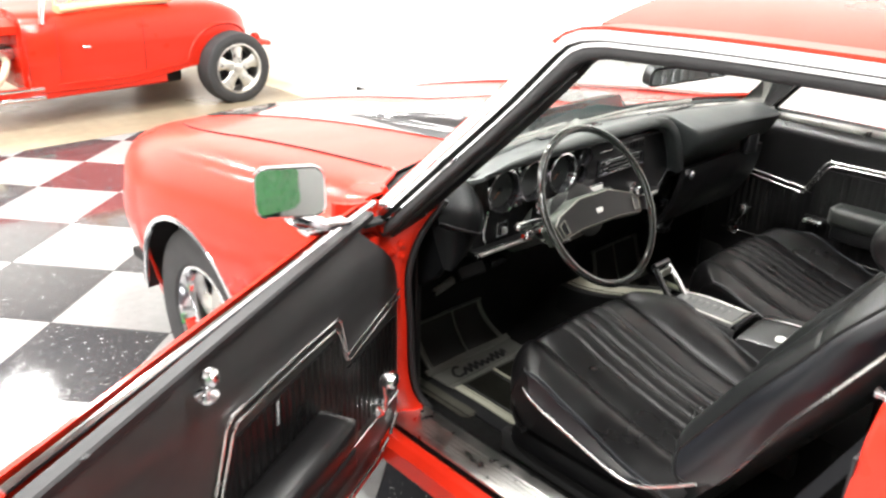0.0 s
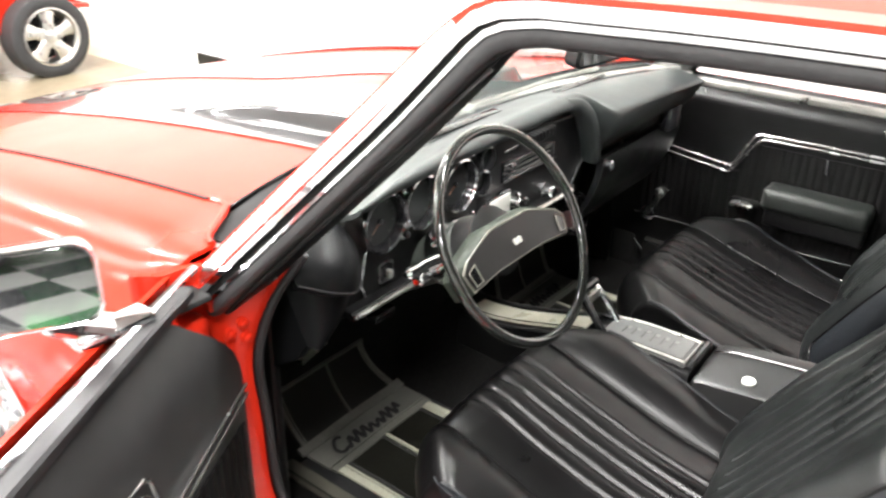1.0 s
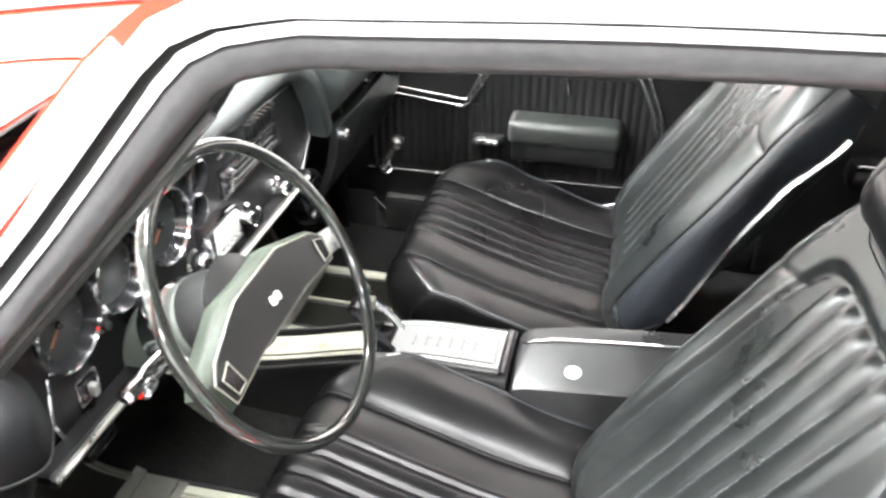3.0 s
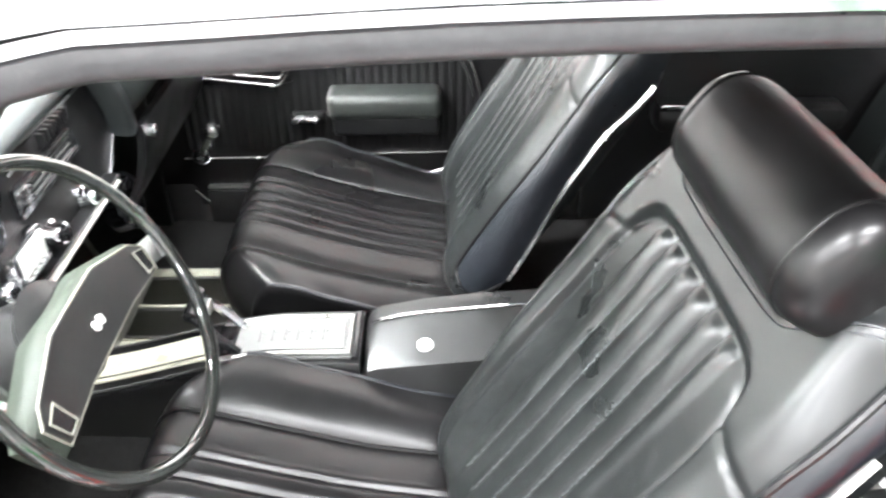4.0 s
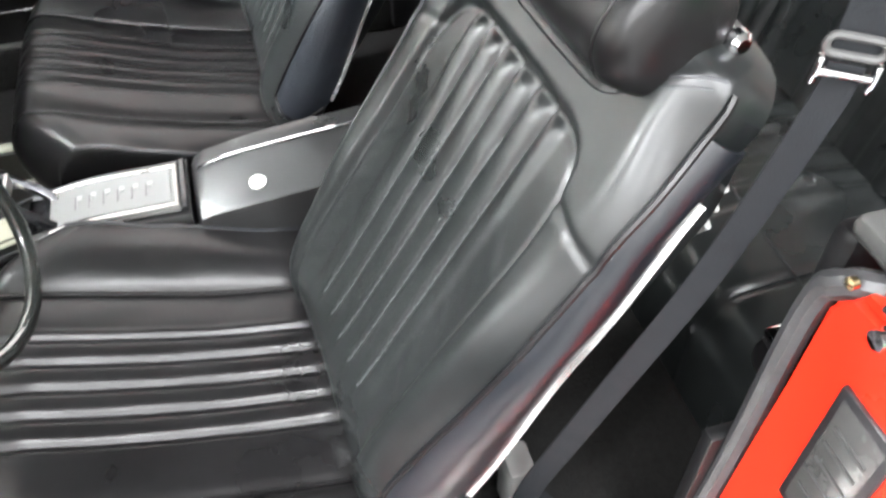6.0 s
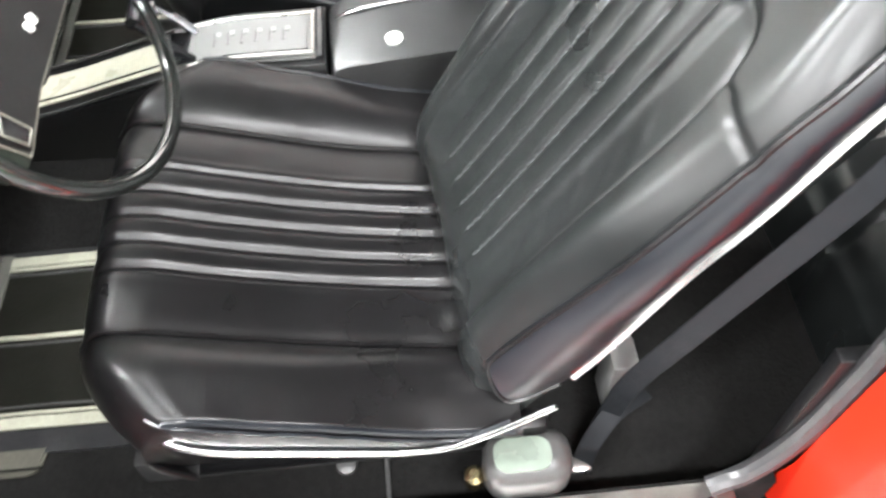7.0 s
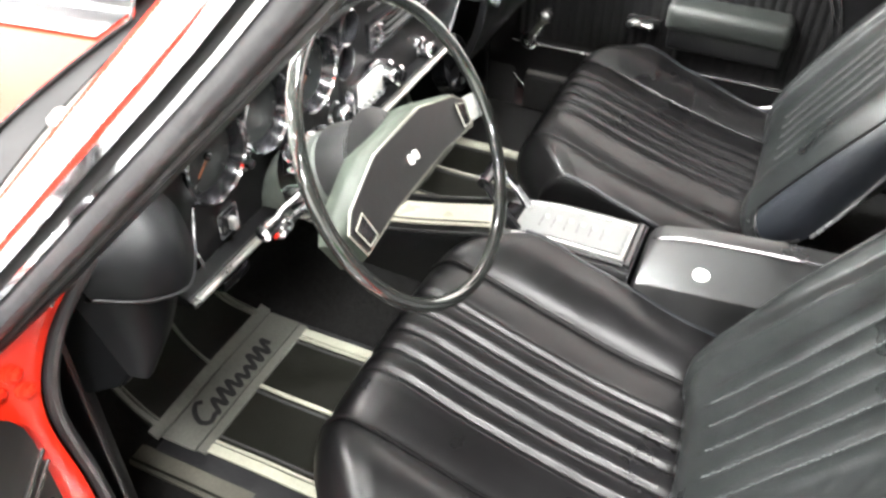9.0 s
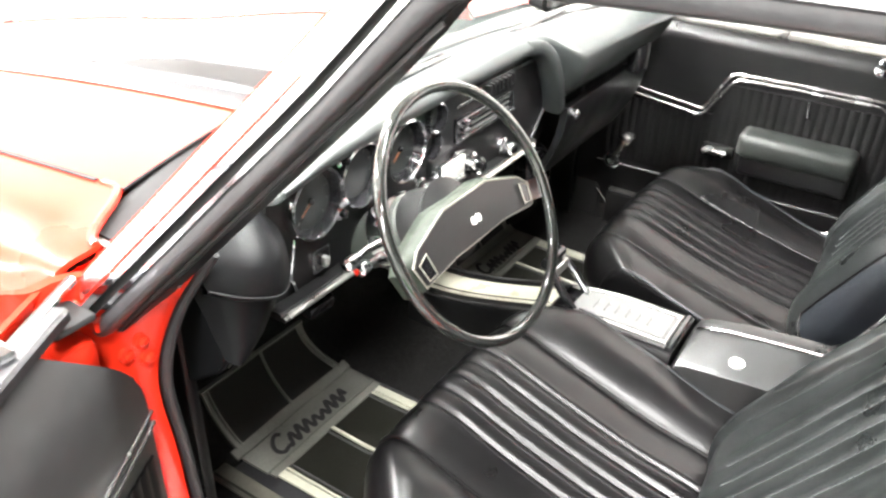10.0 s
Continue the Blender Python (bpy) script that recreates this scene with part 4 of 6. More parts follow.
# ---- seats ----
def bucket_seat(cx, label, bx, yaw, lean, dz=0.0, set_back=0.0):
    """High-back bucket seat: cushion about x = cx, backrest about x = bx with its yaw and lean in degrees; dz lifts the cushion, set_back bends the upper chrome line rearward."""
    s = thing("bucket_seat", (cx, -0.25, 0.28), label, "car seat", "front bucket seats")
    PL = 0.0375                                  # width of a pleat
    # cushion: profile from the lower front edge over the nose to the rear, as (y, z, share of the relief)
    nose_ = spline([(-0.034, 0.415, 0.0), (-0.006, 0.440, 0.15), (0.009, 0.482, 0.55), (0.000, 0.532, 0.75), (-0.030, 0.566, 0.95), (-0.075, 0.5615, 1.0)], 26)
    prof = nose_[:-1] + [Vector((y, 0.5615 - 0.262 * (-0.075 - y) - 0.012 * math.sin(math.pi * (-0.075 - y) / 0.4), 1.0)) for y in lin(-0.075, -0.475, 46)]
    def rim_z(y):
        """Height of the welt along the cushion's side over the seam of the centre."""
        return 0.001 + 0.020 * smooth01(-0.02, -0.17, y) - 0.014 * smooth01(-0.24, -0.38, y)
    def relief(x, y):
        ax_ = abs(x)
        if ax_ < 0.150:
            r = 0.010 * (1 - (ax_ / 0.150) ** 6) - 0.002
            if ax_ < 2.5 * PL:
                q = abs(((x / PL + 0.5) % 1) - 0.5) * PL        # distance to the nearest groove
                fade = smooth01(2.5 * PL, 2.1 * PL, ax_) * smooth01(-0.45, -0.41, y)
                r += (-0.0056 * math.exp(-(q / 0.0056) ** 2) + 0.0022 * math.sin(math.pi * q / PL)) * fade
        elif ax_ < 0.160:
            r = -0.004 * math.cos((ax_ - 0.155) / 0.005 * math.pi / 2)
        else:
            k = min(1, (ax_ - 0.160) / 0.104)
            r = rim_z(y) * k ** 0.9 + 0.017 * math.sin(math.pi * k ** 0.8) * (1 - 0.25 * k)
        r += 0.0035 * noise.noise((x * 9 + cx, y * 7, 1.3)) + 0.0010 * noise.noise((x * 26 + cx, y * 16, 5.1))
        return r
    def cush(x, k):
        p = prof[k]
        d = max(0, abs(x) - 0.140) / 0.125
        y = p.x - 0.078 * min(1.1, d) ** 2 * smooth01(-0.22, 0.0, p.x)
        r = relief(x, p.x) * p.z
        return Vector((cx + x, y + 0.35 * r * (1 - p.z), p.y + r + dz))
    Xs = lin(-0.264, 0.264, 213)
    rows = []
    for k in range(len(prof)):
        top = [cush(x, k) for x in Xs]
        def skirt(p, sg):
            return [Vector((p.x + sg * e, p.y, p.z + (0.418 - p.z) * f)) for e, f in ((0.006, 0.06), (0.007, 0.16), (0.004, 0.4), (-0.004, 0.7), (-0.012, 1.0))]
        rows.append(skirt(top[0], -1)[::-1] + top + skirt(top[-1], 1))
    bm = bmesh.new()
    grid(bm, rows)
    cushion = part("cushion", bm, VINYL, s, "black vinyl cushion with lengthwise pleats", 60)
    part("cushion_base", boxed((cx, -0.24, 0.365), (0.48, 0.40, 0.06), 0.02), PLASTIC, s)
    NK = len(prof)
    for sg in (-1, 1):
        seam = [cush(sg * 0.155, k) + Vector((0, 0.001, 0.004)) for k in range(6, NK - 3)]
        part("piping", tube(seam, 0.0030, 6), VINYL, cushion)
        side = [cush(sg * 0.264, k) + Vector((sg * 0.004, 0, -0.002)) for k in range(21, NK - 1)]
        part("piping", tube(side, 0.0040, 6), VINYL_S, cushion, "grey-black welt round the cushion")
        if sg * cx < 0:
            continue                             # band and chrome only along the door side
        X = cx + sg * 0.266
        low = spline([(cx + sg * 0.243, -0.080, 0.530), (X - sg * 0.006, -0.108, 0.520), (X, -0.150, 0.506), (X, -0.215, 0.488), (X, -0.300, 0.466), (X, -0.355, 0.456), (X, -0.400, 0.463), (X - sg * 0.002, -0.448, 0.490), (X - sg * 0.005, -0.505, 0.530)], 40)
        bm = bmesh.new()
        top_ = [cush(sg * 0.264, k) for k in range(21, NK)]
        def over(y):
            q = min(top_, key=lambda p: abs(p.y - y))
            return q.z
        grid(bm, [[Vector((p.x + sg * (0.008 - 0.004 * f), p.y, max(p.z, over(p.y) - 0.004) + (p.z - max(p.z, over(p.y) - 0.004)) * f)) for f in (0, 0.25, 0.5, 0.75, 1)] for p in low[2:36]])
        bmesh.ops.recalc_face_normals(bm, faces=bm.faces)
        bmesh.ops.solidify(bm, geom=bm.faces[:], thickness=0.003)
        part("side_shield", bm, VINYL_S, s, "grey-black vinyl band along the cushion side")
        part("chrome_strip", swept([p + Vector((sg * 0.012, 0, 0)) for p in low], rect(0.006, 0.007, 0.3)), TRIM, s, "chrome strip along the seat side")
    # backrest
    LN = radians(lean)
    B0 = Vector((bx, -0.415, 0.545))
    turned = Matrix.Rotation(radians(yaw), 3, "Z")
    ex = turned @ Vector((1, 0, 0))
    ax = turned @ Vector((0, -math.sin(LN), math.cos(LN)))
    fr = turned @ Vector((0, math.cos(LN), math.sin(LN)))      # towards the sitter
    VB, VT = -0.075, 0.572
    def at(u, v, d):
        return B0 + ex * u + ax * v + fr * d
    def half(v):
        w = 0.196 + 0.021 * smooth01(0.0, 0.26, v) - 0.010 * smooth01(0.42, 0.52, v)
        if v > 0.515:
            w -= 0.075 * (1 - math.sqrt(max(0, 1 - ((v - 0.515) / 0.0575) ** 2)))
        return w
    def insert_k(u, v):
        """Under 1 inside the shield-shaped insert."""
        return (abs(u) / (0.152 + 0.010 * v)) ** 7 + (max(0, v + 0.04) / 0.470) ** 12
    def front_d(u, v, w):
        a = abs(u) / w
        d = 0.004 + 0.012 * math.exp(-((a - 0.84) / 0.15) ** 2) * (1 - smooth01(0.16, 0.36, v)) * smooth01(-0.04, 0.05, v)
        k = insert_k(u, v)
        inside = smooth01(1.15, 0.80, k)
        d -= 0.009 * inside
        d -= 0.007 * math.exp(-((k - 1.0) / 0.16) ** 2) * smooth01(0.0, 0.12, v)
        if abs(u) < 3 * PL:
            q = abs(((u / PL + 0.5) % 1) - 0.5) * PL
            fade = smooth01(2.9 * PL, 2.5 * PL, abs(u)) * inside
            puff = smooth01(0.428, 0.402, v) * smooth01(0.25, 0.40, v) ** 1.5
            d += (-0.0032 * math.exp(-(q / 0.0036) ** 2) + 0.0020 * math.sin(math.pi * q / PL)) * fade * smooth01(0.0, 0.08, v)
            d += puff * 0.0060 * (math.sin(math.pi * q / PL) - 0.30) * fade
        d -= 0.016 * max(0, (a - 0.80) / 0.20) ** 2 * (1 + 0.9 * smooth01(0.38, 0.52, v))
        if abs(u) > 0.146:                       # seams from the insert to the sides
            d -= 0.0024 * math.exp(-((v - 0.376 + 0.30 * (abs(u) - 0.165)) / 0.0045) ** 2)
        d -= 0.005 * smooth01(0.470, 0.482, v - 0.9 * max(0, abs(u) - 0.115)) # hollow under the headrest
        d -= 0.040 * smooth01(0.53, 0.572, v) ** 2
        # slack and creases of the old cover
        d += 0.0030 * noise.noise((u * 8 + cx, v * 7, 3.1)) * (1 - inside * 0.6) * (1 - 0.8 * smooth01(0.34, 0.42, v))
        tuck = math.exp(-((abs(u) - 0.125) / 0.022) ** 2) * smooth01(0.36, 0.30, v)
        d += 0.0040 * tuck * max(0, noise.noise((u * 10 + cx, v * 26 + abs(u) * 26, 2.2)))
        d += 0.0008 * inside * noise.noise((u * 22 + cx, v * 14, 7.7)) * smooth01(0.36, 0.30, v)
        d -= 0.045 * max(0, 1 - (v - VB) / 0.075) ** 2
        return d
    def front(u, v):
        return at(u, v, front_d(u, v, half(v)))
    def flank(v, sg):
        """The chrome line on the side."""
        w = 0.219 - 0.010 * smooth01(0.28, 0.46, v)
        if v > 0.515:
            w -= 0.075 * (1 - math.sqrt(max(0, 1 - ((v - 0.515) / 0.0575) ** 2)))
        return at(sg * w, v, -0.092 + 0.018 * smooth01(0.05, 0.26, v) - set_back * smooth01(0.32, 0.44, v) + set_back * smooth01(0.46, 0.57, v))
    S = [VB, VB + 0.004, VB + 0.012] + lin(VB + 0.02, 0.54, 128) + [0.545, 0.550, 0.555, 0.560, 0.564, 0.568, 0.571, VT]
    rows = []
    for v in S:
        w = half(v)
        f = [front(w * a, v) for a in lin(-1, 1, 191)]
        wr = w * 0.96
        r = [at(wr * a, v, -0.135 + 0.03 * abs(a) ** 4 + 0.035 * smooth01(0.42, 0.57, v)) for a in lin(1, -1, 20)]
        loop = f + [f[-1].lerp(flank(v, 1), 0.5), flank(v, 1)] + r + [flank(v, -1), f[0].lerp(flank(v, -1), 0.5)]
        shrink = 0.25 * max(0, 1 - (v - VB) / 0.02) ** 2 + 0.30 * max(0, (v - 0.555) / (VT - 0.555)) ** 2
        c = at(0, v, -0.05)
        rows.append([c + (p - c) * (1 - shrink) for p in loop])
    bm = bmesh.new()
    grid(bm, rows, closed_u=True, cap=True)
    back = part("backrest", bm, VINYL_B, s, "black vinyl backrest with pleated insert", 60)
    for sg in (-1, 1):
        def low_v(a):
            return -0.030 + 0.030 * (1 - a) ** 4 + 0.058 * a ** 2.5
        def panel(a, q):
            v = low_v(a) + (0.50 - low_v(a)) * q
            p = front(sg * half(v) * 0.998, v).lerp(flank(v, sg), a)
            return p + ex * (sg * (0.004 + 0.019 * math.sin(math.pi * a ** 0.75) * (1 - 0.4 * q) + 0.0015 * noise.noise((a * 3, q * 9, 2.0 + cx))))
        part("side_panel", sheet(panel, lin(0, 1, 14), lin(0, 1, 50), 0.004, ex * -sg), VINYL_S, back, "grey-black side panel of the backrest")
        edge = [front(sg * half(v) * 0.998, v) + ex * (sg * 0.005) for v in lin(0.535, 0.004, 44)] + [panel(a, 0) for a in lin(0.05, 0.95, 10)]
        part("piping", tube(edge, 0.0032, 6, tuple(ex)), VINYL, back)
        pr2 = [flank(v, sg) + ex * (sg * 0.006) for v in lin(0.036, 0.445, 34)]
        bm = bmesh.new()
        grid(bm, [[p + ex * (sg * a) + fr * b for a, b in ((-0.004, -0.004), (0.002, -0.0035), (-0.0025, 0.0025), (-0.004, 0.0025))] for p in pr2], closed_u=True, cap=True)
        bmesh.ops.recalc_face_normals(bm, faces=bm.faces)
        part("chrome_strip", bm, TRIM, back, "chrome strip along the backrest edge")
    for k in (-2, -1, 0, 1, 2):
        u = PL * k
        bmst = bmesh.new()
        n = 46
        for j in range(n):
            v0 = 0.025 + 0.335 * j / n
            ln = [front(u + 0.0006 * (-1) ** j, v0 + 0.335 / n * q) + fr * 0.0009 for q in (0.15, 0.85)]
            sweep(bmst, ln, ring(0.0010, 5), (1, 0, 0))
        part("stitch_line", bmst, STITCH, back, "grey stitching")
    for off, rad in ((0.0, 0.0016), (-0.010, 0.0009)):
        welt = [front(u, v + off) + fr * 0.001 for u, v in ((-0.196, 0.540), (-0.180, 0.527), (-0.150, 0.502), (-0.128, 0.484), (-0.10, 0.476), (0.0, 0.474), (0.10, 0.476), (0.128, 0.484), (0.150, 0.502), (0.180, 0.527), (0.196, 0.540))]
        part("welt_seam", tube(spline(welt, 60), rad, 5, tuple(fr)), VINYL_S, back)
    # headrest: a padded roll with domed end panels
    hc = at(-0.020, 0.543, 0.013)
    nH = 40
    def hr_ring(x, sc):
        out = []
        for k in range(nH):
            th = 2 * math.pi * k / nH
            c, sn = math.cos(th), math.sin(th)
            px = math.copysign(abs(c) ** 0.80, c) * 0.054 * sc
            pz = math.copysign(abs(sn) ** 0.80, sn) * 0.060 * sc
            out.append(hc + ax * pz + fr * px + ex * x)
        return out
    ends = [(0.150, 0.25), (0.1495, 0.45), (0.147, 0.64), (0.143, 0.79), (0.137, 0.885), (0.129, 0.950), (0.121, 0.985), (0.118, 0.972), (0.115, 0.990), (0.102, 1.0)]
    rows = [hr_ring(-x, k) for x, k in ends] + [hr_ring(x, 1.0 + 0.012 * math.cos(x / 0.09)) for x in lin(-0.09, 0.09, 8)] + [hr_ring(x, k) for x, k in ends[::-1]]
    bm = bmesh.new()
    grid(bm, rows, closed_u=True, cap=True)
    hd = part("headrest", bm, VINYL, s, "padded black headrest", 60)
    for sg in (-1, 1):
        part("piping", tube(hr_ring(sg * 0.118, 0.980), 0.0018, 6, tuple(ex), True), VINYL, hd)
        part("post", tube([at(sg * 0.07, 0.46, -0.045), at(sg * 0.07, 0.56, -0.030)], 0.008), CHROME, hd, "chrome headrest post")
    kb = revolved([(0.013, -0.030), (0.013, -0.012), (0.007, -0.008), (0.007, 0.014), (0.010, 0.016), (0.010, 0.024), (0.006, 0.028)], axes(at(-0.150, 0.563, -0.032), -fr, ax), 18)
    part("release_button", kb, CHROME, s, "chrome headrest release button")
    for sg in (-1, 1):
        part("hinge_cover", boxed((cx + sg * 0.245, -0.480, 0.415), (0.03, 0.06, 0.06), 0.012), PLASTIC, s, "hinge cover of the backrest")
        part("seat_track", boxed((cx + sg * 0.20, -0.25, 0.315), (0.035, 0.50, 0.06), 0.006), DARK, s)
    return s

seat_d = bucket_seat(-0.405, "black vinyl driver bucket seat with pleats and headrest", -0.428, 4.0, 32.5)
seat_p = bucket_seat(0.325, "black vinyl passenger bucket seat with pleats and chrome strip", 0.312, 0.0, 30.0, -0.018, 0.020)
# lever with chrome cover at the outer hinge of the driver seat
adj = part("recliner_cover", boxed((-0.684, -0.482, 0.388), (0.066, 0.104, 0.085), 0.026, None, 4), GREYPL, seat_d, "grey seat latch cover")
part("cover_inlay", prism(bmesh.new(), rrect(0.040, 0.066, 0.016), pose(-0.688, -0.474, 0.4285), 0.004), SAGE, adj, "pale green-grey inlay")
part("latch_knob", revolved([(0.012, 0), (0.012, 0.02), (0.006, 0.026)], pose(-0.688, -0.420, 0.36), 14), BRASS, adj)

for xa, za, xb, zb in ((-0.572, 0.848, -0.606, 0.882), (-0.566, 0.810, -0.602, 0.856), (-0.557, 0.772, -0.599, 0.831)):
    part("back_slat", swept([(xa, -0.760, za), (xb, -0.760, zb)], rect(0.012, 0.006, 0.3), (0, 1, 0)), PLATE, seat_d, "pale slat behind the backrest edge")
part("rear_bracket", boxed((-0.560, -0.622, 0.352), (0.050, 0.035, 0.115), 0.006), PLATE, seat_d, "pale steel seat bracket")

# rear bench
bench = thing("rear_bench_seat", (XC, -1.15, 0.27), "black vinyl rear bench seat with vertical pleats", "car seat")
def rb(u, v):
    x = u * 0.60
    d = 0.010 * abs(math.sin(math.pi * x / 0.045)) * (1 if 0.08 < abs(u) < 0.8 else 0) + 0.03 * math.sin(math.pi * v)
    return Vector((XC + x, -1.30 - 0.20 * v + d, 0.48 + 0.46 * v))
part("backrest", sheet(rb, lin(-1, 1, 140), lin(0, 1, 12), 0.08, (0, -1, 0)), VINYL_B, bench, "pleated rear backrest", 60)
def rc(u, v):
    x = u * 0.60
    d = 0.009 * abs(math.sin(math.pi * x / 0.045)) * smooth01(0.06, 0.10, abs(u)) * smooth01(0.52, 0.46, abs(u)) - 0.008 * math.exp(-((abs(x) - 0.42) / 0.006) ** 2)
    return Vector((XC + x, -0.93 - 0.40 * v, 0.47 + d + 0.02 * math.sin(math.pi * v) - 0.06 * (1 - smooth01(0, 0.12, v))))
part("cushion", sheet(rc, lin(-1, 1, 140), [0, 0.02, 0.05, 0.09] + lin(0.13, 1, 10), 0.19, (0, 0, -1)), VINYL_B, bench, "pleated rear cushion", 60)
part("cushion_seam", tube([rc(u, 0.35) + Vector((0, 0, 0.001)) for u in lin(-0.98, 0.98, 60)], 0.0022, 6), RUBBER, bench, "dark seam across the rear cushion")

# ---- dashboard ----
dash = thing("dashboard", (XC, 0.25, 0.70), "black dashboard with round gauges and padded top", "dashboard")
YF = 0.15                                    # the instrument face
def pad_pt(x, k):
    """Cross-section of the padded top, k from the windshield (0) over the lip (1)."""
    drv = 1 - smooth01(0.12, 0.20, x)
    P = [(0.37, 0.868), (0.28, 0.898), (0.19, 0.925 - 0.012 * (1 - drv)), (0.150 - 0.05 * (1 - drv), 0.938 - 0.040 * (1 - drv)), (0.128 - 0.05 * (1 - drv), 0.930 - 0.05 * (1 - drv)), (0.126 - 0.04 * (1 - drv), 0.914 - 0.085 * (1 - drv)), (0.140, 0.906 - 0.13 * (1 - drv)), (0.16, 0.904 - 0.15 * (1 - drv))]
    C = spline([(0, y, z) for y, z in P], 29)
    p = C[k]
    xr = (x - XC) / 0.70
    back = 1 - k / 28
    return Vector((x, p.y - 0.17 * xr * xr * max(0, back - 0.25) * 1.33, p.z - 0.012 * xr * xr - 0.006 * smooth01(-0.50, -0.60, x)))
part("dash_pad", sheet(pad_pt, lin(-0.605, 0.60, 88), list(range(29)), 0.006), PAD, dash, "soft grey-black vinyl dash pad", 60)
for x0, x1, y0 in ((-0.27, -0.02, 0.25), (0.20, 0.42, 0.235)):
    v = part("defrost_vent", boxed(((x0 + x1) / 2, y0, 0.9105 if x0 < 0 else 0.904), (x1 - x0, 0.022, 0.006), 0.002), GLOSS, dash, "black defroster slot")
    for k in range(7):
        part("slat", boxed((x0 + (k + 1) * (x1 - x0) / 8, y0, 0.9132 if x0 < 0 else 0.9067), (0.003, 0.016, 0.001)), PLASTIC, v)
# padded right end of the instrument pod
pod = spline([(0.070, 0.148, 0.921), (0.108, 0.140, 0.915), (0.136, 0.131, 0.894), (0.156, 0.125, 0.860), (0.177, 0.126, 0.815), (0.196, 0.131, 0.772)], 20)
part("pod_end", swept(pod, [(0.016 * math.copysign(abs(math.cos(q)) ** 0.6, math.cos(q)), 0.022 * math.copysign(abs(math.sin(q)) ** 0.6, math.sin(q))) for q in lin(0, 2 * math.pi, 21)[:-1]], (0, 1, 0)), PAD, dash, "padded end of the instrument pod")
# instrument face
m_face = axes((0, YF, 0), (1, 0, 0), (0, 0, 1))
poly = [(-0.610, 0.722), (0.125, 0.712), (0.195, 0.775), (0.130, 0.895), (-0.585, 0.900), (-0.605, 0.80)]
part("instrument_face", prism(bmesh.new(), poly, m_face @ Matrix.Translation((0, 0, -0.02)), 0.02), PLASTIC, dash, "matt black instrument face")
FR = Vector((0, -1, 0))
def on_face(x, z, d=0.0):
    return axes((x, YF - d, z), (1, 0, 0), (0, 0, 1))
edge = [(-0.548, 0.815), (-0.560, 0.76), (-0.545, 0.712)]
part("face_strip", swept([(x, YF - 0.004, z) for x, z in edge], rect(0.005, 0.005), (0, 1, 0)), CHROME, dash)
part("face_strip", swept([(x, YF - 0.004, z) for x, z in [(-0.10, 0.893), (0.125, 0.888), (0.188, 0.775), (0.118, 0.697)]], rect(0.006, 0.005), (0, 1, 0)), CHROME, dash, "bright strip round the dash face")
part("lower_strip", swept([(-0.605, 0.122, 0.726), (-0.30, 0.122, 0.726), (0.10, 0.122, 0.726)], rect(0.010, 0.009, 0.3)), ALU, dash, "bright silver strip along the lower dash edge")
part("lower_lip", swept([(-0.604, 0.138, 0.727), (0.12, 0.138, 0.724)], rect(0.026, 0.012, 0.25)), PLASTIC, dash)
def gauge(x, z, r, ticks, needle=False):
    """A deep dial: chrome outer ring, dark cone inside it, face with dim marks at the bottom, clear lens."""
    g = part("gauge", revolved([(r * 0.80, 0.0), (r * 0.80, 0.0015), (0.004, 0.0015)], on_face(x, z, 0.0), 36), FACE, dash, "round gauge with dim marks")
    part("bezel", revolved([(r * 1.03, 0.0), (r * 1.04, 0.012), (r * 1.01, 0.018), (r * 0.955, 0.019), (r * 0.93, 0.016)], on_face(x, z, 0.0), 44, False), CHROME, g, "chrome bezel")
    part("dial_cone", revolved([(r * 0.93, 0.016), (r * 0.80, 0.001)], on_face(x, z, 0.0), 44, False), GLOSS, g, "black inner cone of the dial")
    for k in range(ticks):
        a = radians(-225 + 270 * k / (ticks - 1) + 90)
        mm = on_face(x, z, 0.0022) @ Matrix.Rotation(a, 4, "Z") @ Matrix.Translation((0, r * 0.68, 0))
        part("mark", boxed((0, 0, 0), (r * 0.030, r * 0.09, 0.001), 0, mm), DIM, g)
    if needle:
        mm = on_face(x, z, 0.004) @ Matrix.Rotation(radians(130), 4, "Z") @ Matrix.Translation((0, r * 0.28, 0))
        part("needle", boxed((0, 0, 0), (r * 0.03, r * 0.42, 0.002), 0, mm), NEEDLE, g)
        part("needle_hub", revolved([(r * 0.09, 0), (r * 0.09, 0.004), (r * 0.04, 0.006)], on_face(x, z, 0.002), 14), GLOSS, g)
    return g
gauge(-0.510, 0.856, 0.051, 9, True)
gauge(-0.412, 0.860, 0.048, 9)
gauge(-0.306, 0.858, 0.049, 11, True)
gauge(-0.221, 0.884, 0.024, 5)
gauge(-0.236, 0.842, 0.024, 5)
for x, z in ((-0.456, 0.817), (-0.447, 0.895)):
    kn = part("knob", revolved([(0.012, 0), (0.012, 0.008), (0.008, 0.010)], on_face(x, z), 18), CHROME, dash, "small chrome knob")
    part("knob_cap", revolved([(0.006, 0.010), (0.006, 0.018), (0.003, 0.020)], on_face(x, z), 14), GLOSS, kn)
sw = part("switch_bezel", prism(bmesh.new(), rrect(0.036, 0.036, 0.004), on_face(-0.497, 0.759, 0.0), 0.004), CHROME, dash, "square headlight switch")
part("switch_well", prism(bmesh.new(), rrect(0.028, 0.028, 0.003), on_face(-0.497, 0.759, 0.002), 0.004), GLOSS, sw)
part("switch_knob", boxed((-0.496, YF - 0.010, 0.757), (0.009, 0.010, 0.016), 0.002), PLATE, sw)
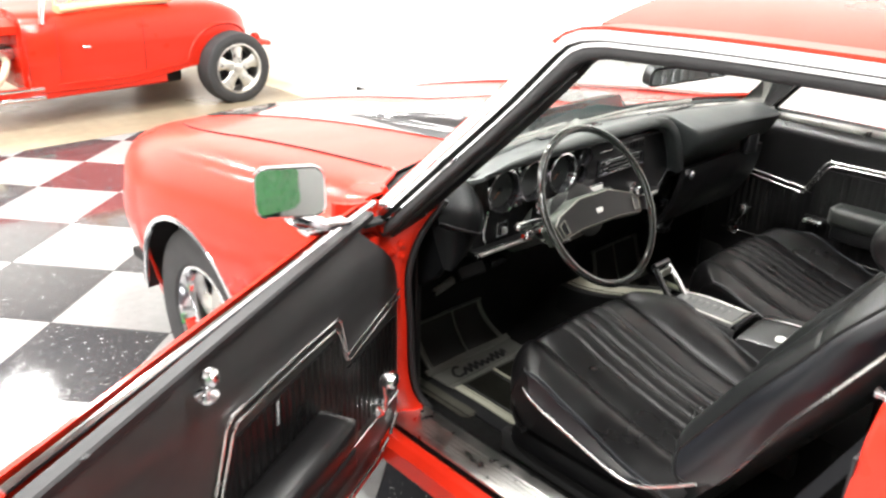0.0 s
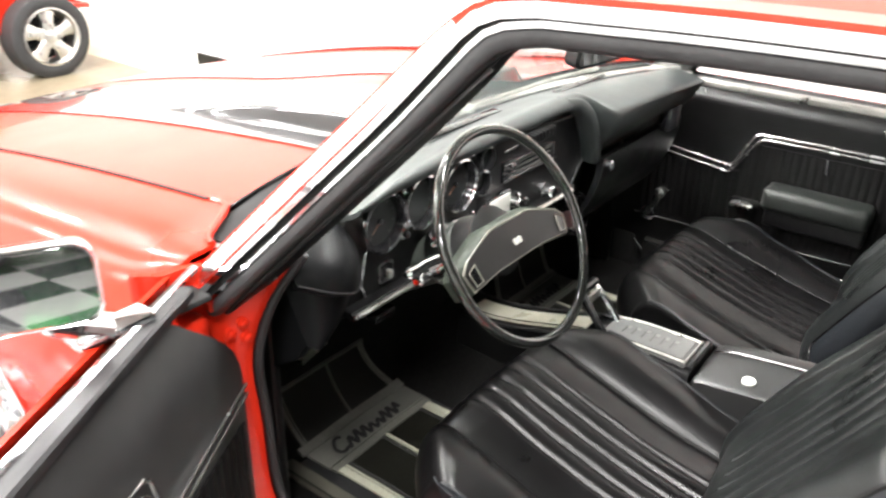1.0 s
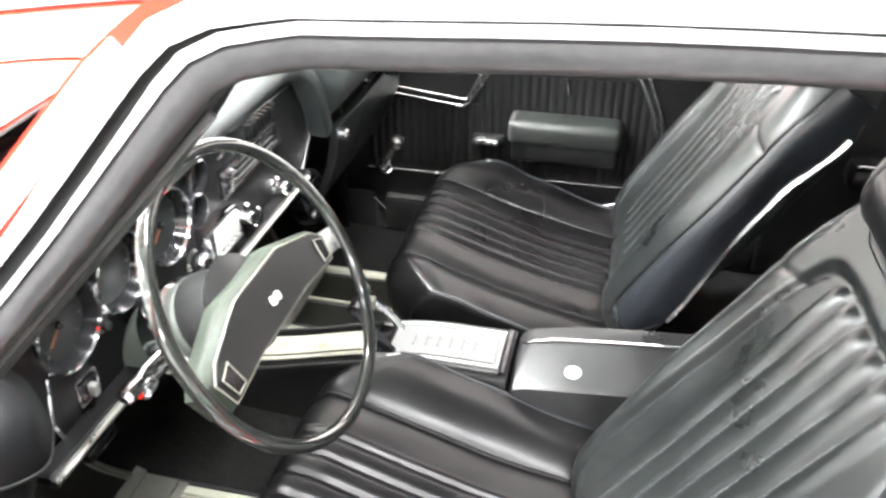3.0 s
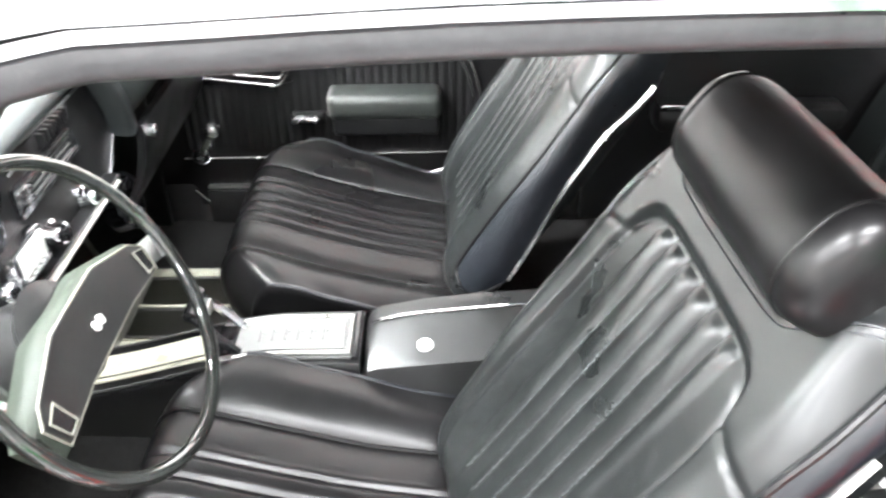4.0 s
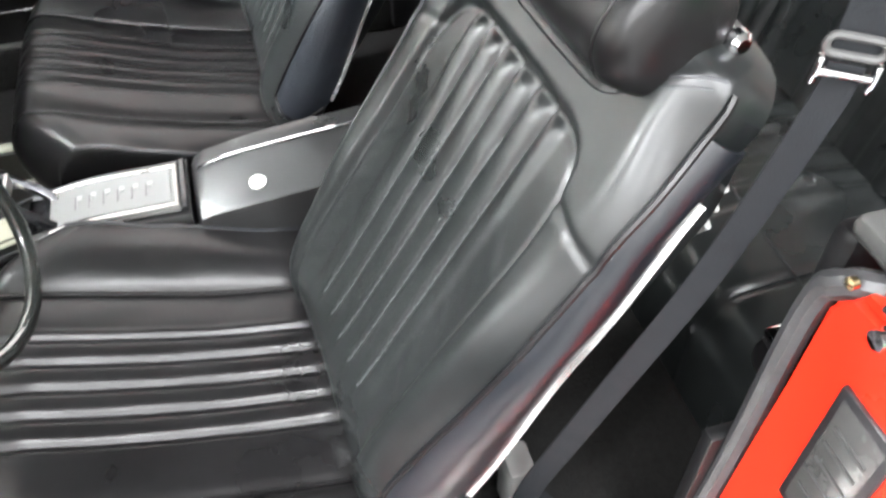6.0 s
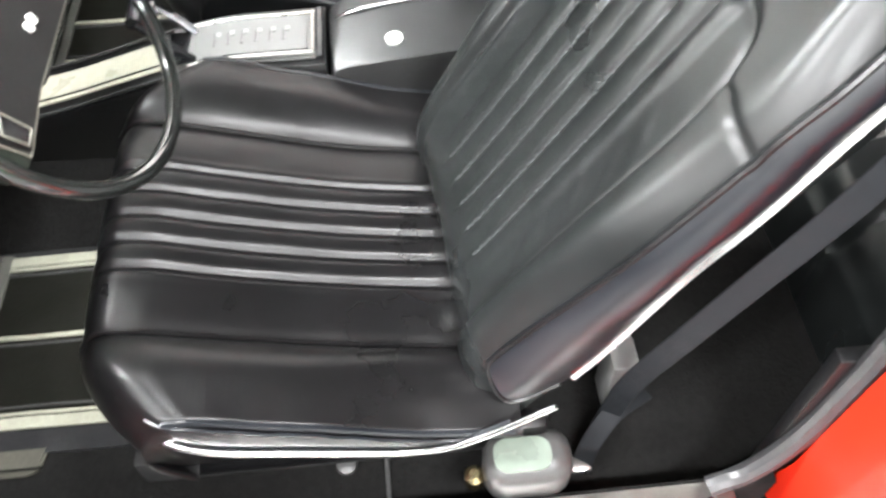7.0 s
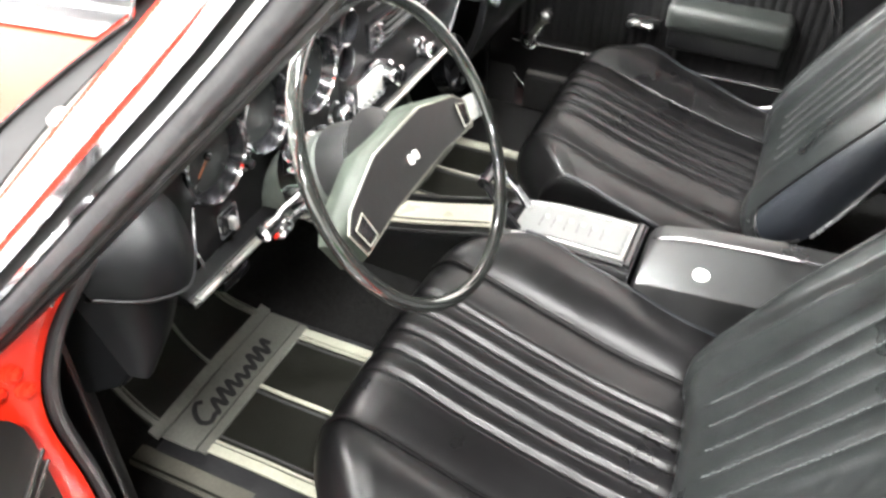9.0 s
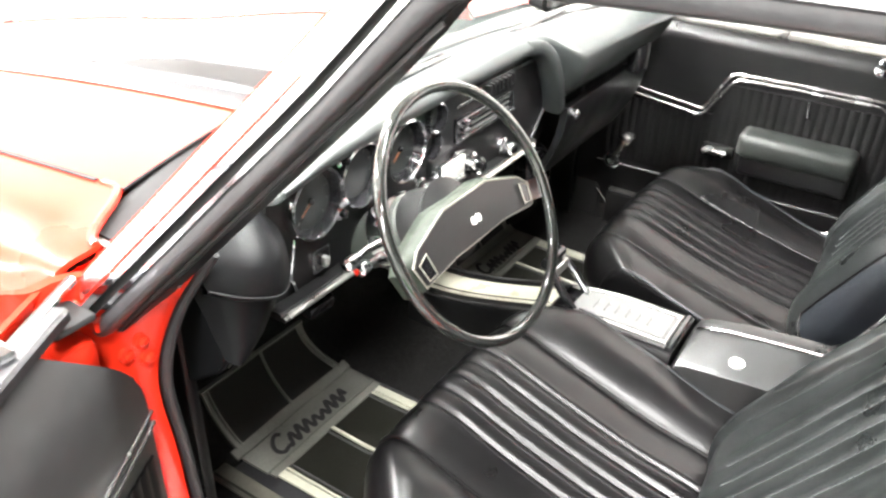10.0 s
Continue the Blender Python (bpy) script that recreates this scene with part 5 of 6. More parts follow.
for i, x in enumerate((-0.612, -0.598)):
    part("side_vent_slat", boxed((x, YF - 0.003, 0.742), (0.005, 0.006, 0.04), 0.001), GREYPL, dash)
# heater control, vent, radio
hc_ = part("heater_control", prism(bmesh.new(), [(-0.150, 0.812), (0.052, 0.812), (0.045, 0.848), (-0.150, 0.854)], on_face(0, 0, 0.0), 0.006), GLOSS, dash, "heater control panel")
part("control_strip", boxed((-0.05, YF - 0.008, 0.815), (0.20, 0.004, 0.006), 0.001), CHROME, hc_)
part("control_strip", boxed((-0.06, YF - 0.008, 0.850), (0.18, 0.004, 0.005), 0.001), CHROME, hc_)
for k in range(3):
    part("slider", boxed((-0.135 + 0.004 * k, YF - 0.012, 0.823 + 0.011 * k), (0.014, 0.012, 0.006), 0.002), CHROME, hc_)
    part("print_line", boxed((-0.04, YF - 0.0075, 0.824 + 0.010 * k), (0.13, 0.002, 0.002)), GREYPL, hc_)
vt = part("air_vent", prism(bmesh.new(), rrect(0.105, 0.026, 0.004), on_face(-0.008, 0.876, 0.0), 0.006), CHROME, dash, "chrome framed air vent")
for k in range(7):
    part("slat", boxed((-0.050 + 0.014 * k, YF - 0.009, 0.876), (0.006, 0.008, 0.019), 0.001), PLASTIC, vt)
part("badge_bar", boxed((-0.125, YF - 0.005, 0.876), (0.05, 0.004, 0.006), 0.001), CHROME, dash)
rd = part("radio", boxed((-0.187, YF - 0.008, 0.778), (0.086, 0.030, 0.052), 0.003), CHROME, dash, "chrome faced push-button radio")
part("radio_window", boxed((-0.184, YF - 0.0245, 0.782), (0.066, 0.003, 0.034), 0.001), DIAL, rd, "pale tuning dial")
for k in range(5):
    part("push_button", boxed((-0.211 + 0.0135 * k, YF - 0.027, 0.760), (0.011, 0.008, 0.006), 0.002), CHROME, rd)
for x, z, r in ((-0.254, 0.772, 0.014), (-0.092, 0.754, 0.016), (-0.112, 0.764, 0.011), (0.022, 0.745, 0.014)):
    kn = part("knob", revolved([(r * 1.25, 0), (r * 1.25, 0.006), (r, 0.010), (r, 0.024), (r * 0.8, 0.028), (r * 0.3, 0.029)], on_face(x, z), 22), CHROME, dash, "chrome radio knob")
    part("knob_face", revolved([(r * 0.55, 0.029), (r * 0.55, 0.031), (0.002, 0.031)], on_face(x, z), 16), GLOSS, kn)
# passenger side: rolled face, small vent, glove door, lower panel
part("glove_panel", sheet(lambda x, v: Vector((x, 0.10 + 0.07 * v * v, 0.775 - 0.19 * v)), lin(0.20, 0.645, 16), lin(0, 1, 10), 0.015, (0, 1, 0)), PLASTIC, dash, "black glove box panel")
part("glove_lock", revolved([(0.012, 0), (0.012, 0.012), (0.006, 0.016)], axes((0.22, 0.10, 0.757), (1, 0, 0), (0, 0, 1)), 16), CHROME, dash, "chrome glove box lock")
sv = part("side_vent", boxed((0.52, 0.085, 0.80), (0.055, 0.03, 0.06), 0.006), GLOSS, dash, "black side vent")
part("vent_rim", boxed((0.548, 0.075, 0.80), (0.004, 0.012, 0.06), 0.001), GREYPL, sv)
part("dash_closing", boxed((XC, 0.42, 0.76), (1.32, 0.34, 0.18), 0.02), DARK, dash)
part("under_dash", boxed((0.05, 0.33, 0.655), (0.60, 0.22, 0.06), 0.015), DARK, dash)
rad = part("under_dash_speaker", revolved([(0.055, 0), (0.055, 0.03), (0.042, 0.035), (0.03, 0.02), (0.012, 0.03)], axes((0.24, 0.20, 0.60), (1, 0, 0), (0, 0.3, 1)), 24), GLOSS, dash, "round black under-dash vent")
for k, (x, z) in enumerate(((0.215, 0.655), (0.21, 0.585))):
    part("lever", boxed((x, 0.165, z), (0.03, 0.02, 0.022), 0.006), CHROME if k else GLOSS, dash)
# left end: padded cheek, dark lower box
cheek = [[(-0.712, 0.20, 0.890), (-0.672, 0.155, 0.905), (-0.632, 0.135, 0.905), (-0.605, 0.150, 0.890)],
         [(-0.722, 0.150, 0.866), (-0.688, 0.098, 0.864), (-0.640, 0.086, 0.860), (-0.588, 0.128, 0.850)],
         [(-0.720, 0.120, 0.838), (-0.692, 0.084, 0.828), (-0.645, 0.078, 0.810), (-0.583, 0.122, 0.790)],
         [(-0.717, 0.135, 0.826), (-0.692, 0.100, 0.816), (-0.645, 0.094, 0.798), (-0.585, 0.132, 0.778)]]
rows = [spline(r, 16) for r in cheek]
cols = [spline([r[k] for r in rows], 16) for k in range(16)]
bm = bmesh.new(); grid(bm, [[c[i] for c in cols] for i in range(16)])
bmesh.ops.recalc_face_normals(bm, faces=bm.faces); bmesh.ops.solidify(bm, geom=bm.faces[:], thickness=0.02)
part("dash_cheek", bm, CHEEK, dash, "rounded padded end of the dash", 60)
part("cheek_seam", tube([Vector(p) + Vector((0, -0.002, 0)) for p in spline(cheek[2], 24)], 0.0012, 6), RUBBER, dash, "dark seam along the padded end")
knee = [[(-0.722, 0.150, 0.836), (-0.694, 0.104, 0.822), (-0.645, 0.098, 0.804), (-0.588, 0.134, 0.784)],
        [(-0.720, 0.135, 0.800), (-0.700, 0.098, 0.790), (-0.662, 0.096, 0.778), (-0.618, 0.118, 0.768)],
        [(-0.719, 0.120, 0.765), (-0.704, 0.096, 0.757), (-0.682, 0.094, 0.752), (-0.655, 0.104, 0.750)],
        [(-0.718, 0.108, 0.738), (-0.712, 0.096, 0.734), (-0.706, 0.094, 0.732), (-0.698, 0.096, 0.731)]]
rows = [spline(r, 12) for r in knee]
bm = bmesh.new(); grid(bm, rows)
bmesh.ops.recalc_face_normals(bm, faces=bm.faces); bmesh.ops.solidify(bm, geom=bm.faces[:], thickness=0.012)
part("knee_panel", bm, CHEEK, dash, "dark lower panel under the padded end", 60)
bm = bmesh.new()
prism(bm, [(0.108, 0.736), (0.130, 0.705), (0.209, 0.648), (0.300, 0.620), (0.300, 0.820), (0.130, 0.820)], axes((-0.715, 0, 0), (0, 1, 0), (0, 0, 1)), 0.016)
bmesh.ops.bevel(bm, geom=bm.edges[:], offset=0.004, segments=2, affect="EDGES")
part("knee_side", bm, CHEEK, dash, "dark side plate running forward under the dash")
part("pull_handle", swept([(-0.60, 0.26, 0.585), (-0.54, 0.26, 0.600)], rect(0.014, 0.022, 0.3)), ALU, dash, "silver vent pull handle")
part("brake_release", boxed((-0.50, 0.16, 0.675), (0.055, 0.03, 0.02), 0.006), GLOSS, dash)

# rear-view mirror under the windshield header
rv = thing("rear_view_mirror", (-0.16, -0.09, 1.14), "black framed rear-view mirror under the windshield header", "mirror")
mrot = Matrix.Translation((-0.160, -0.085, 1.116)) @ pose(0, 0, 0, 100, 0, -8)
part("frame", prism(bmesh.new(), rrect(0.27, 0.042, 0.016), mrot, -0.022), PLASTIC, rv)
part("mirror_glass", prism(bmesh.new(), rrect(0.257, 0.032, 0.012), mrot, 0.002), MIRROR, rv)
part("arm", tube([(-0.165, -0.075, 1.135), (-0.165, -0.07, 1.185), (-0.165, -0.12, 1.245)], 0.007), CHROME, rv)

# ---- steering wheel and column ----
WC = Vector((-0.386, -0.038, 0.845))
TA = radians(31)
WN = Vector((0.0, -math.cos(TA), math.sin(TA)))
m_w = axes(WC, (1, 0, 0), Vector((1, 0, 0)).cross(WN) * -1)
if (m_w.to_3x3() @ Vector((0, 0, 1))).dot(WN) < 0:
    m_w = m_w @ Matrix.Rotation(math.pi, 4, "X")
sw_ = thing("steering_wheel", tuple(WC), "thin-rimmed black steering wheel with wide padded horn bar", "steering wheel")
circle = [m_w @ Vector((0.176 * math.cos(a), 0.176 * math.sin(a), 0)) for a in lin(0, 2 * math.pi, 73)[:-1]]
part("rim", tube(circle, 0.0085, 14, tuple(WN), True), RIM, sw_, "glossy black rim")
# finger grips behind the rim
def wl(x, y, z):
    return m_w @ Vector((x, y, z))
# horn bar: wide shallow trapezoid, thicker in the middle
outer = [(-0.148, -0.050), (-0.07, -0.041), (0.07, -0.041), (0.148, -0.050), (0.157, -0.014), (0.138, 0.004), (0.058, 0.032), (-0.058, 0.032), (-0.138, 0.004), (-0.157, -0.014)]
bm = bmesh.new()
grid(bm, [[wl(x * s, (y + 0.012) * s - 0.012, z) for x, y in outer] for s, z in ((1.0, -0.045), (1.02, -0.030), (1.0, -0.018), (0.90, -0.010))], closed_u=True, cap=True)
bar = part("horn_bar", bm, SAGEPAD, sw_, "dark grey padded horn bar")
inner_ = [(x * 0.92, (y + 0.010) * 0.82 - 0.010) for x, y in outer]
part("bar_inlay", prism(bmesh.new(), inner_, m_w @ Matrix.Translation((0, 0, -0.0125)), 0.006), BOXPL, bar, "black inlay of the horn bar")
ln = [wl(x * 0.94, (y + 0.010) * 0.86 - 0.010, -0.008) for x, y in outer]
part("bar_trim", tube(ln, 0.0014, 6, tuple(WN), True), BEAD, bar, "thin bright outline")
for sg in (-1, 1):
    part("bar_end", prism(bmesh.new(), [(sg * 0.116, -0.036), (sg * 0.134, -0.038), (sg * 0.140, -0.014), (sg * 0.120, -0.006)], m_w @ Matrix.Translation((0, 0, -0.010)), 0.006), GLOSS, bar)
    part("end_frame", tube([wl(x, y, -0.003) for x, y in ((sg * 0.116, -0.036), (sg * 0.134, -0.038), (sg * 0.140, -0.014), (sg * 0.120, -0.006))], 0.0012, 5, tuple(WN), True), BEAD, bar)
    sp = bmesh.new()
    grid(sp, [[wl(sg * x, y + a, z + b) for a, b in ((-0.016, 0), (0.016, 0), (0.016, -0.008), (-0.016, -0.008))] for x, y, z in ((0.07, -0.014, -0.040), (0.12, -0.022, -0.030), (0.171, -0.030, -0.002))], closed_u=True, cap=True)
    part("spoke", sp, CHROME, sw_, "bright wheel spoke")
# badge as two plain rounded shapes
for sg in (-1, 1):
    part("badge_shape", prism(bmesh.new(), rrect(0.009, 0.011, 0.004), m_w @ Matrix.Translation((sg * 0.0055, -0.010, -0.0062)) @ Matrix.Rotation(radians(-14), 4, "Z"), 0.003), MARK, bar, "small white badge shape")
part("hub", revolved([(0.055, -0.10), (0.050, -0.06), (0.060, -0.045), (0.03, -0.036)], m_w, 28), BOXPL, sw_)
col = thing("steering_column", tuple(wl(0, 0, -0.1)), "dark steering column with chrome stalks", "steering column")
part("column_tube", revolved([(0.042, -0.30), (0.042, -0.20), (0.052, -0.17), (0.052, -0.11), (0.044, -0.10)], m_w, 28), COLUMN, col, "grey-green column shroud")
part("column_collar", revolved([(0.053, -0.165), (0.058, -0.16), (0.058, -0.125), (0.053, -0.12)], m_w, 28), CHROME, col, "bright column collar")
st = part("turn_stalk", tube([wl(-0.045, 0.010, -0.12), wl(-0.11, 0.016, -0.115), wl(-0.138, 0.014, -0.11)], 0.0045), CHROME, col, "chrome turn signal stalk")
part("stalk_tip", revolved([(0.008, -0.012), (0.010, 0.0), (0.010, 0.014), (0.005, 0.018)], axes(wl(-0.141, 0.014, -0.11), WN, (0, 0, 1)), 14), CHROME, st)
st2 = part("hazard_stalk", tube([wl(-0.03, -0.012, -0.14), wl(-0.09, -0.010, -0.145)], 0.005), CHROME, col)
part("hazard_button", revolved([(0.0045, 0.0155), (0.0045, 0.019), (0.002, 0.020)], axes(wl(-0.095, -0.010, -0.145), WN, (0, 0, 1)), 14), RED, st2, "small red button")
part("stalk_tip", revolved([(0.009, -0.008), (0.011, 0.0), (0.011, 0.012), (0.005, 0.016)], axes(wl(-0.095, -0.010, -0.145), WN, (0, 0, 1)), 14), CHROME, st2)
part("ignition", revolved([(0.016, 0), (0.016, 0.03), (0.012, 0.034), (0.012, 0.05)], axes(wl(0.045, -0.02, -0.14), WN, (0, 0, 1)), 18), CHROME, col, "chrome ignition lock")

# ---- centre console with shifter ----
CX = -0.062
con = thing("center_console", (CX, -0.15, 0.40), "low black centre console with shifter and storage box", "console")
def con_top(y):
    return 0.455 + 0.077 * smooth01(0.24, -0.16, y)
rows = []
for y in lin(0.26, -0.272, 24):
    zt = con_top(y)
    w = 0.055 + 0.008 * smooth01(0.2, -0.2, y)
    rows.append([Vector((CX + sx * w * k, y, z)) for sx, k, z in ((-1, 1.25, 0.30), (-1, 1.12, zt - 0.04), (-1, 1.06, zt - 0.006), (-1, 1.0, zt), (1, 1.0, zt), (1, 1.06, zt - 0.006), (1, 1.12, zt - 0.04), (1, 1.25, 0.30))])
bm = bmesh.new(); grid(bm, rows, closed_u=True, cap=True)
part("console_body", bm, PLASTIC, con, "black moulded console body")
bm = bmesh.new()
grid(bm, [[Vector((CX + sx * 0.031, y, con_top(y) + dz)) for sx, dz in ((-1, 0.001), (-1, 0.004), (1, 0.004), (1, 0.001))] for y in lin(0.25, -0.035, 12)], closed_u=True, cap=True)
inl = part("front_inlay", bm, CREAM, con, "pale cream console inlay")
part("inlay_groove", swept([(CX - 0.022, y, con_top(y) + 0.0045) for y in lin(0.245, -0.03, 12)], rect(0.003, 0.002, 0.2)), PLASTIC, inl)
for sx in (-1, 1):
    part("console_bead", swept([(CX + sx * 0.052, y, con_top(y) + 0.003) for y in lin(0.25, -0.262, 20)], rect(0.004, 0.005, 0.3)), GREYPL, con, "grey bead along the console edge")
bm = bmesh.new()
grid(bm, [[Vector((CX + sx * 0.047, y, con_top(y) + dz)) for sx, dz in ((-1, 0.001), (-1, 0.006), (1, 0.006), (1, 0.001))] for y in lin(-0.045, -0.258, 8)], closed_u=True, cap=True)
sp_ = part("shift_plate", bm, SHIFTP, con, "brushed shift indicator plate")
bm = bmesh.new()
grid(bm, [[Vector((CX + x, y, con_top(y) + dz)) for x, dz in ((-0.037, 0.0055), (-0.037, 0.0085), (0.034, 0.0085), (0.034, 0.0055))] for y in lin(-0.088, -0.246, 8)], closed_u=True, cap=True)
part("indicator_window", bm, INDIC, sp_, "pale silver indicator window")
for k in range(6):
    y = -0.112 - 0.020 * k
    part("indicator_mark", boxed((CX - 0.002, y, con_top(y) + 0.0088), (0.026, 0.0025, 0.0012)), GREYPL, sp_)
    part("indicator_mark", boxed((CX + 0.010, y - 0.005, con_top(y) + 0.0088), (0.010, 0.007, 0.0012)), PLATE, sp_)
for sx in (-1, 1):
    part("plate_rim", swept([(CX + sx * 0.043, y, con_top(y) + 0.0075) for y in lin(-0.075, -0.252, 10)], rect(0.004, 0.004, 0.3)), ALU, sp_)
part("plate_rim", swept([(CX - 0.055, -0.264, con_top(-0.262) + 0.003), (CX + 0.055, -0.264, con_top(-0.262) + 0.003)], rect(0.012, 0.010, 0.3)), GLOSS, con)
part("plate_rim", swept([(CX - 0.045, -0.2545, con_top(-0.25) + 0.008), (CX + 0.045, -0.2545, con_top(-0.25) + 0.008)], rect(0.004, 0.004, 0.3)), ALU, sp_)
# shifter: upright horseshoe
sh = thing("gear_shifter", (CX, -0.055, con_top(-0.055)), "horseshoe gear shifter with black grip", "gear shifter")
zs = con_top(-0.05)
part("shifter_arm", swept(spline([(CX - 0.030, -0.085, zs + 0.004), (CX - 0.032, -0.055, zs + 0.040), (CX - 0.026, -0.020, zs + 0.080)], 8), rect(0.012, 0.018, 0.3), (1, 0, 0)), GLOSS, sh, "black shifter arm")
part("shifter_arm", swept(spline([(CX + 0.030, -0.085, zs + 0.004), (CX + 0.032, -0.055, zs + 0.040), (CX + 0.026, -0.020, zs + 0.080)], 8), rect(0.011, 0.016, 0.3), (1, 0, 0)), CHROME, sh, "chrome shifter arm")
part("grip", tube([(CX - 0.032, -0.018, zs + 0.082), (CX + 0.032, -0.018, zs + 0.082)], 0.0105, 10), GLOSS, sh, "black shifter grip")
part("reverse_lever", boxed((CX, -0.036, zs + 0.068), (0.046, 0.006, 0.020), 0.002), ALU, sh)
part("shifter_boot", boxed((CX, -0.068, zs + 0.007), (0.07, 0.05, 0.008), 0.003), GLOSS, sh)
# storage box: broad lid, stepped up towards the passenger, rising to the rear
def lid(y):
    return 0.534 + 0.135 * max(0, -0.285 - y) * (1 - 0.9 * max(0, -0.285 - y))
bm = bmesh.new()
rows = []
for y, k, dz in ((-0.276, 0.94, -0.016), (-0.284, 1.0, -0.003), (-0.30, 1.0, 0.0), (-0.37, 1.02, 0.0), (-0.45, 1.03, 0.0), (-0.58, 1.03, 0.0), (-0.60, 0.98, -0.012)):
    z = lid(y) + dz
    step = 0.011 * smooth01(-0.278, -0.32, y)
    rows.append([Vector((CX + x * k, y, q)) for x, q in ((-0.072, 0.30), (-0.073, z - 0.030), (-0.069, z - 0.010), (-0.060, z - 0.004), (0.000, z + 0.002), (0.018, z + 0.004 + step), (0.060, z + 0.004 + step), (0.070, z - 0.008), (0.073, z - 0.030), (0.074, 0.30))])
grid(bm, rows, closed_u=True, cap=True)
cb_ = part("storage_box", bm, BOXPL, con, "dark grey console storage box")
part("box_trim", swept([(CX + 0.021, y, lid(y) + 0.0065 + 0.011 * smooth01(-0.278, -0.32, y)) for y in lin(-0.288, -0.57, 14)], rect(0.006, 0.004, 0.3)), CHROME, cb_, "chrome line on the box lid")
part("box_lock", revolved([(0.0125, -0.002), (0.0125, 0.003), (0.009, 0.0045), (0.002, 0.0045)], axes((CX - 0.036, -0.372, lid(-0.372) - 0.001), (0, 1, 0), (-1, 0, -0.10)) , 20), MARK, cb_, "round white lock button")

# ---- floor mats ----
def toe(x, y):
    return floor_z(x, y) + 0.010
def floor_mat(x0, x1, label, lean):
    """Mat from the seat up the toe board; lean: how far its upper end shifts towards the door."""
    f = thing("floor_mat", ((x0 + x1) / 2, 0.2, 0.275), label, "floor mat", "front floor mats")
    YB, YT = -0.03, 0.405
    xm, w = (x0 + x1) / 2, x1 - x0
    def sx(x, y):
        """Sideways narrowing of the upper end."""
        q = smooth01(0.345, YT, y)
        return x + lean * q * (1.0 if (x - xm) * lean < 0 else 0.35)
    def P(x, y, h=0.0):
        return Vector((sx(x, y), y, toe(x, min(y, 0.41)) + h))
    part("mat_base", sheet(lambda x, y: P(x, y), lin(x0, x1, 14), lin(YB, YT, 44), 0.006, (0, 0, -1)), MATRUB, f, "black rubber mat")
    part("mat_apron", sheet(lambda x, y: P(x, y, -0.002), lin(x0 - 0.035, x1 + 0.012, 14), lin(YB, 0.33, 30), 0.005, (0, 0, -1)), RUBBER, f, "plain outer border of the mat")
    def line(a, b, wd, m=MATLINE):
        n = 22
        pts = [P(a[0] + (b[0] - a[0]) * k / (n - 1), a[1] + (b[1] - a[1]) * k / (n - 1), 0.002) for k in range(n)]
        part("grey_line", swept(pts, rect(wd, 0.005, 0.2)), m, f, "raised grey line")
    for x, k in ((x0, 1), (x1, -1)):
        line((x + k * 0.009, YB), (x + k * 0.009, 0.250), 0.017)
        line((x + k * 0.023, YB), (x + k * 0.023, 0.250), 0.005)
        line((x + k * 0.034, YB), (x + k * 0.034, 0.250), 0.003, GREYPL)
        line((x + k * 0.006, 0.350), (x + k * 0.006, YT), 0.010, MATBAND)
        line((x + k * 0.015, 0.350), (x + k * 0.015, YT), 0.004, MATBAND)
    line((xm, YB), (xm, 0.250), 0.007)
    line((xm - 0.012, YB), (xm - 0.012, 0.250), 0.003, GREYPL)
    line((xm, 0.350), (xm, YT), 0.006, MATBAND)
    line((x0, YT), (x1, YT), 0.010, MATBAND)
    # the band: a wide middle strip between two narrow ones, with notched ends
    bnd = None
    for y0, y1, e in ((0.270, 0.332, 0.006), (0.250, 0.2665, 0.004), (0.3355, 0.352, 0.012)):
        bb = sheet(lambda x, y: P(x, y, 0.004), lin(x0 - e, x1 + e, 10), lin(y0, y1, 4), 0.004, (0, 0, -1))
        if bnd is None:
            bnd = part("band", bb, MATBAND, f, "grey band with a dark script shape")
        else:
            part("band_edge", bb, MATBAND, f, "narrow grey strip beside the band")
    # script mark as a plain stroke: one broad open hook, then waves of changing height
    hook = [(0.13, 0.90), (0.08, 1.08), (0.02, 0.80), (0.005, 0.35), (0.06, 0.02), (0.13, 0.12)]
    waves = [(0.15 + 0.74 * k / 70, (0.26 + 0.10 * math.sin(k * 0.11) + 0.16 * smooth01(38, 46, k) * smooth01(62, 54, k)) * (1 - math.cos(k * 0.70))) for k in range(71)]
    path = spline([(u, v, 0) for u, v in hook + waves], 190)
    pts = [P(x0 + 0.035 + (w - 0.075) * (q.x + 0.06 * q.y), 0.277 + 0.042 * q.y, 0.0062) for q in path]
    part("script_shape", swept(pts, rect(0.0080, 0.002, 0.2)), DARK, bnd, "dark looping stroke on the band")
    return f
floor_mat(-0.530, -0.238, "black rubber driver floor mat with grey stripes", -0.050)
floor_mat(0.195, 0.462, "black rubber passenger floor mat with grey stripes", 0.030)
hp_ = [(-0.556, 0.138), (-0.586, 0.144), (-0.594, 0.158), (-0.594, 0.40), (-0.556, 0.40)]
bm = bmesh.new()
prism(bm, [(x, y) for x, y in hp_], axes((0, 0, floor_z(-0.58, 0.25) + 0.001), (1, 0, 0), (0, 1, 0)), 0.010)
bmesh.ops.bevel(bm, geom=bm.edges[:], offset=0.003, segments=2, affect="EDGES")
hl = part("heel_bar", bm, HEEL, car, "dull grey-beige rubber bar on the carpet")
part("heel_groove", boxed((-0.587, 0.265, floor_z(-0.58, 0.25) + 0.0115), (0.004, 0.25, 0.002)), MATRUB, hl)
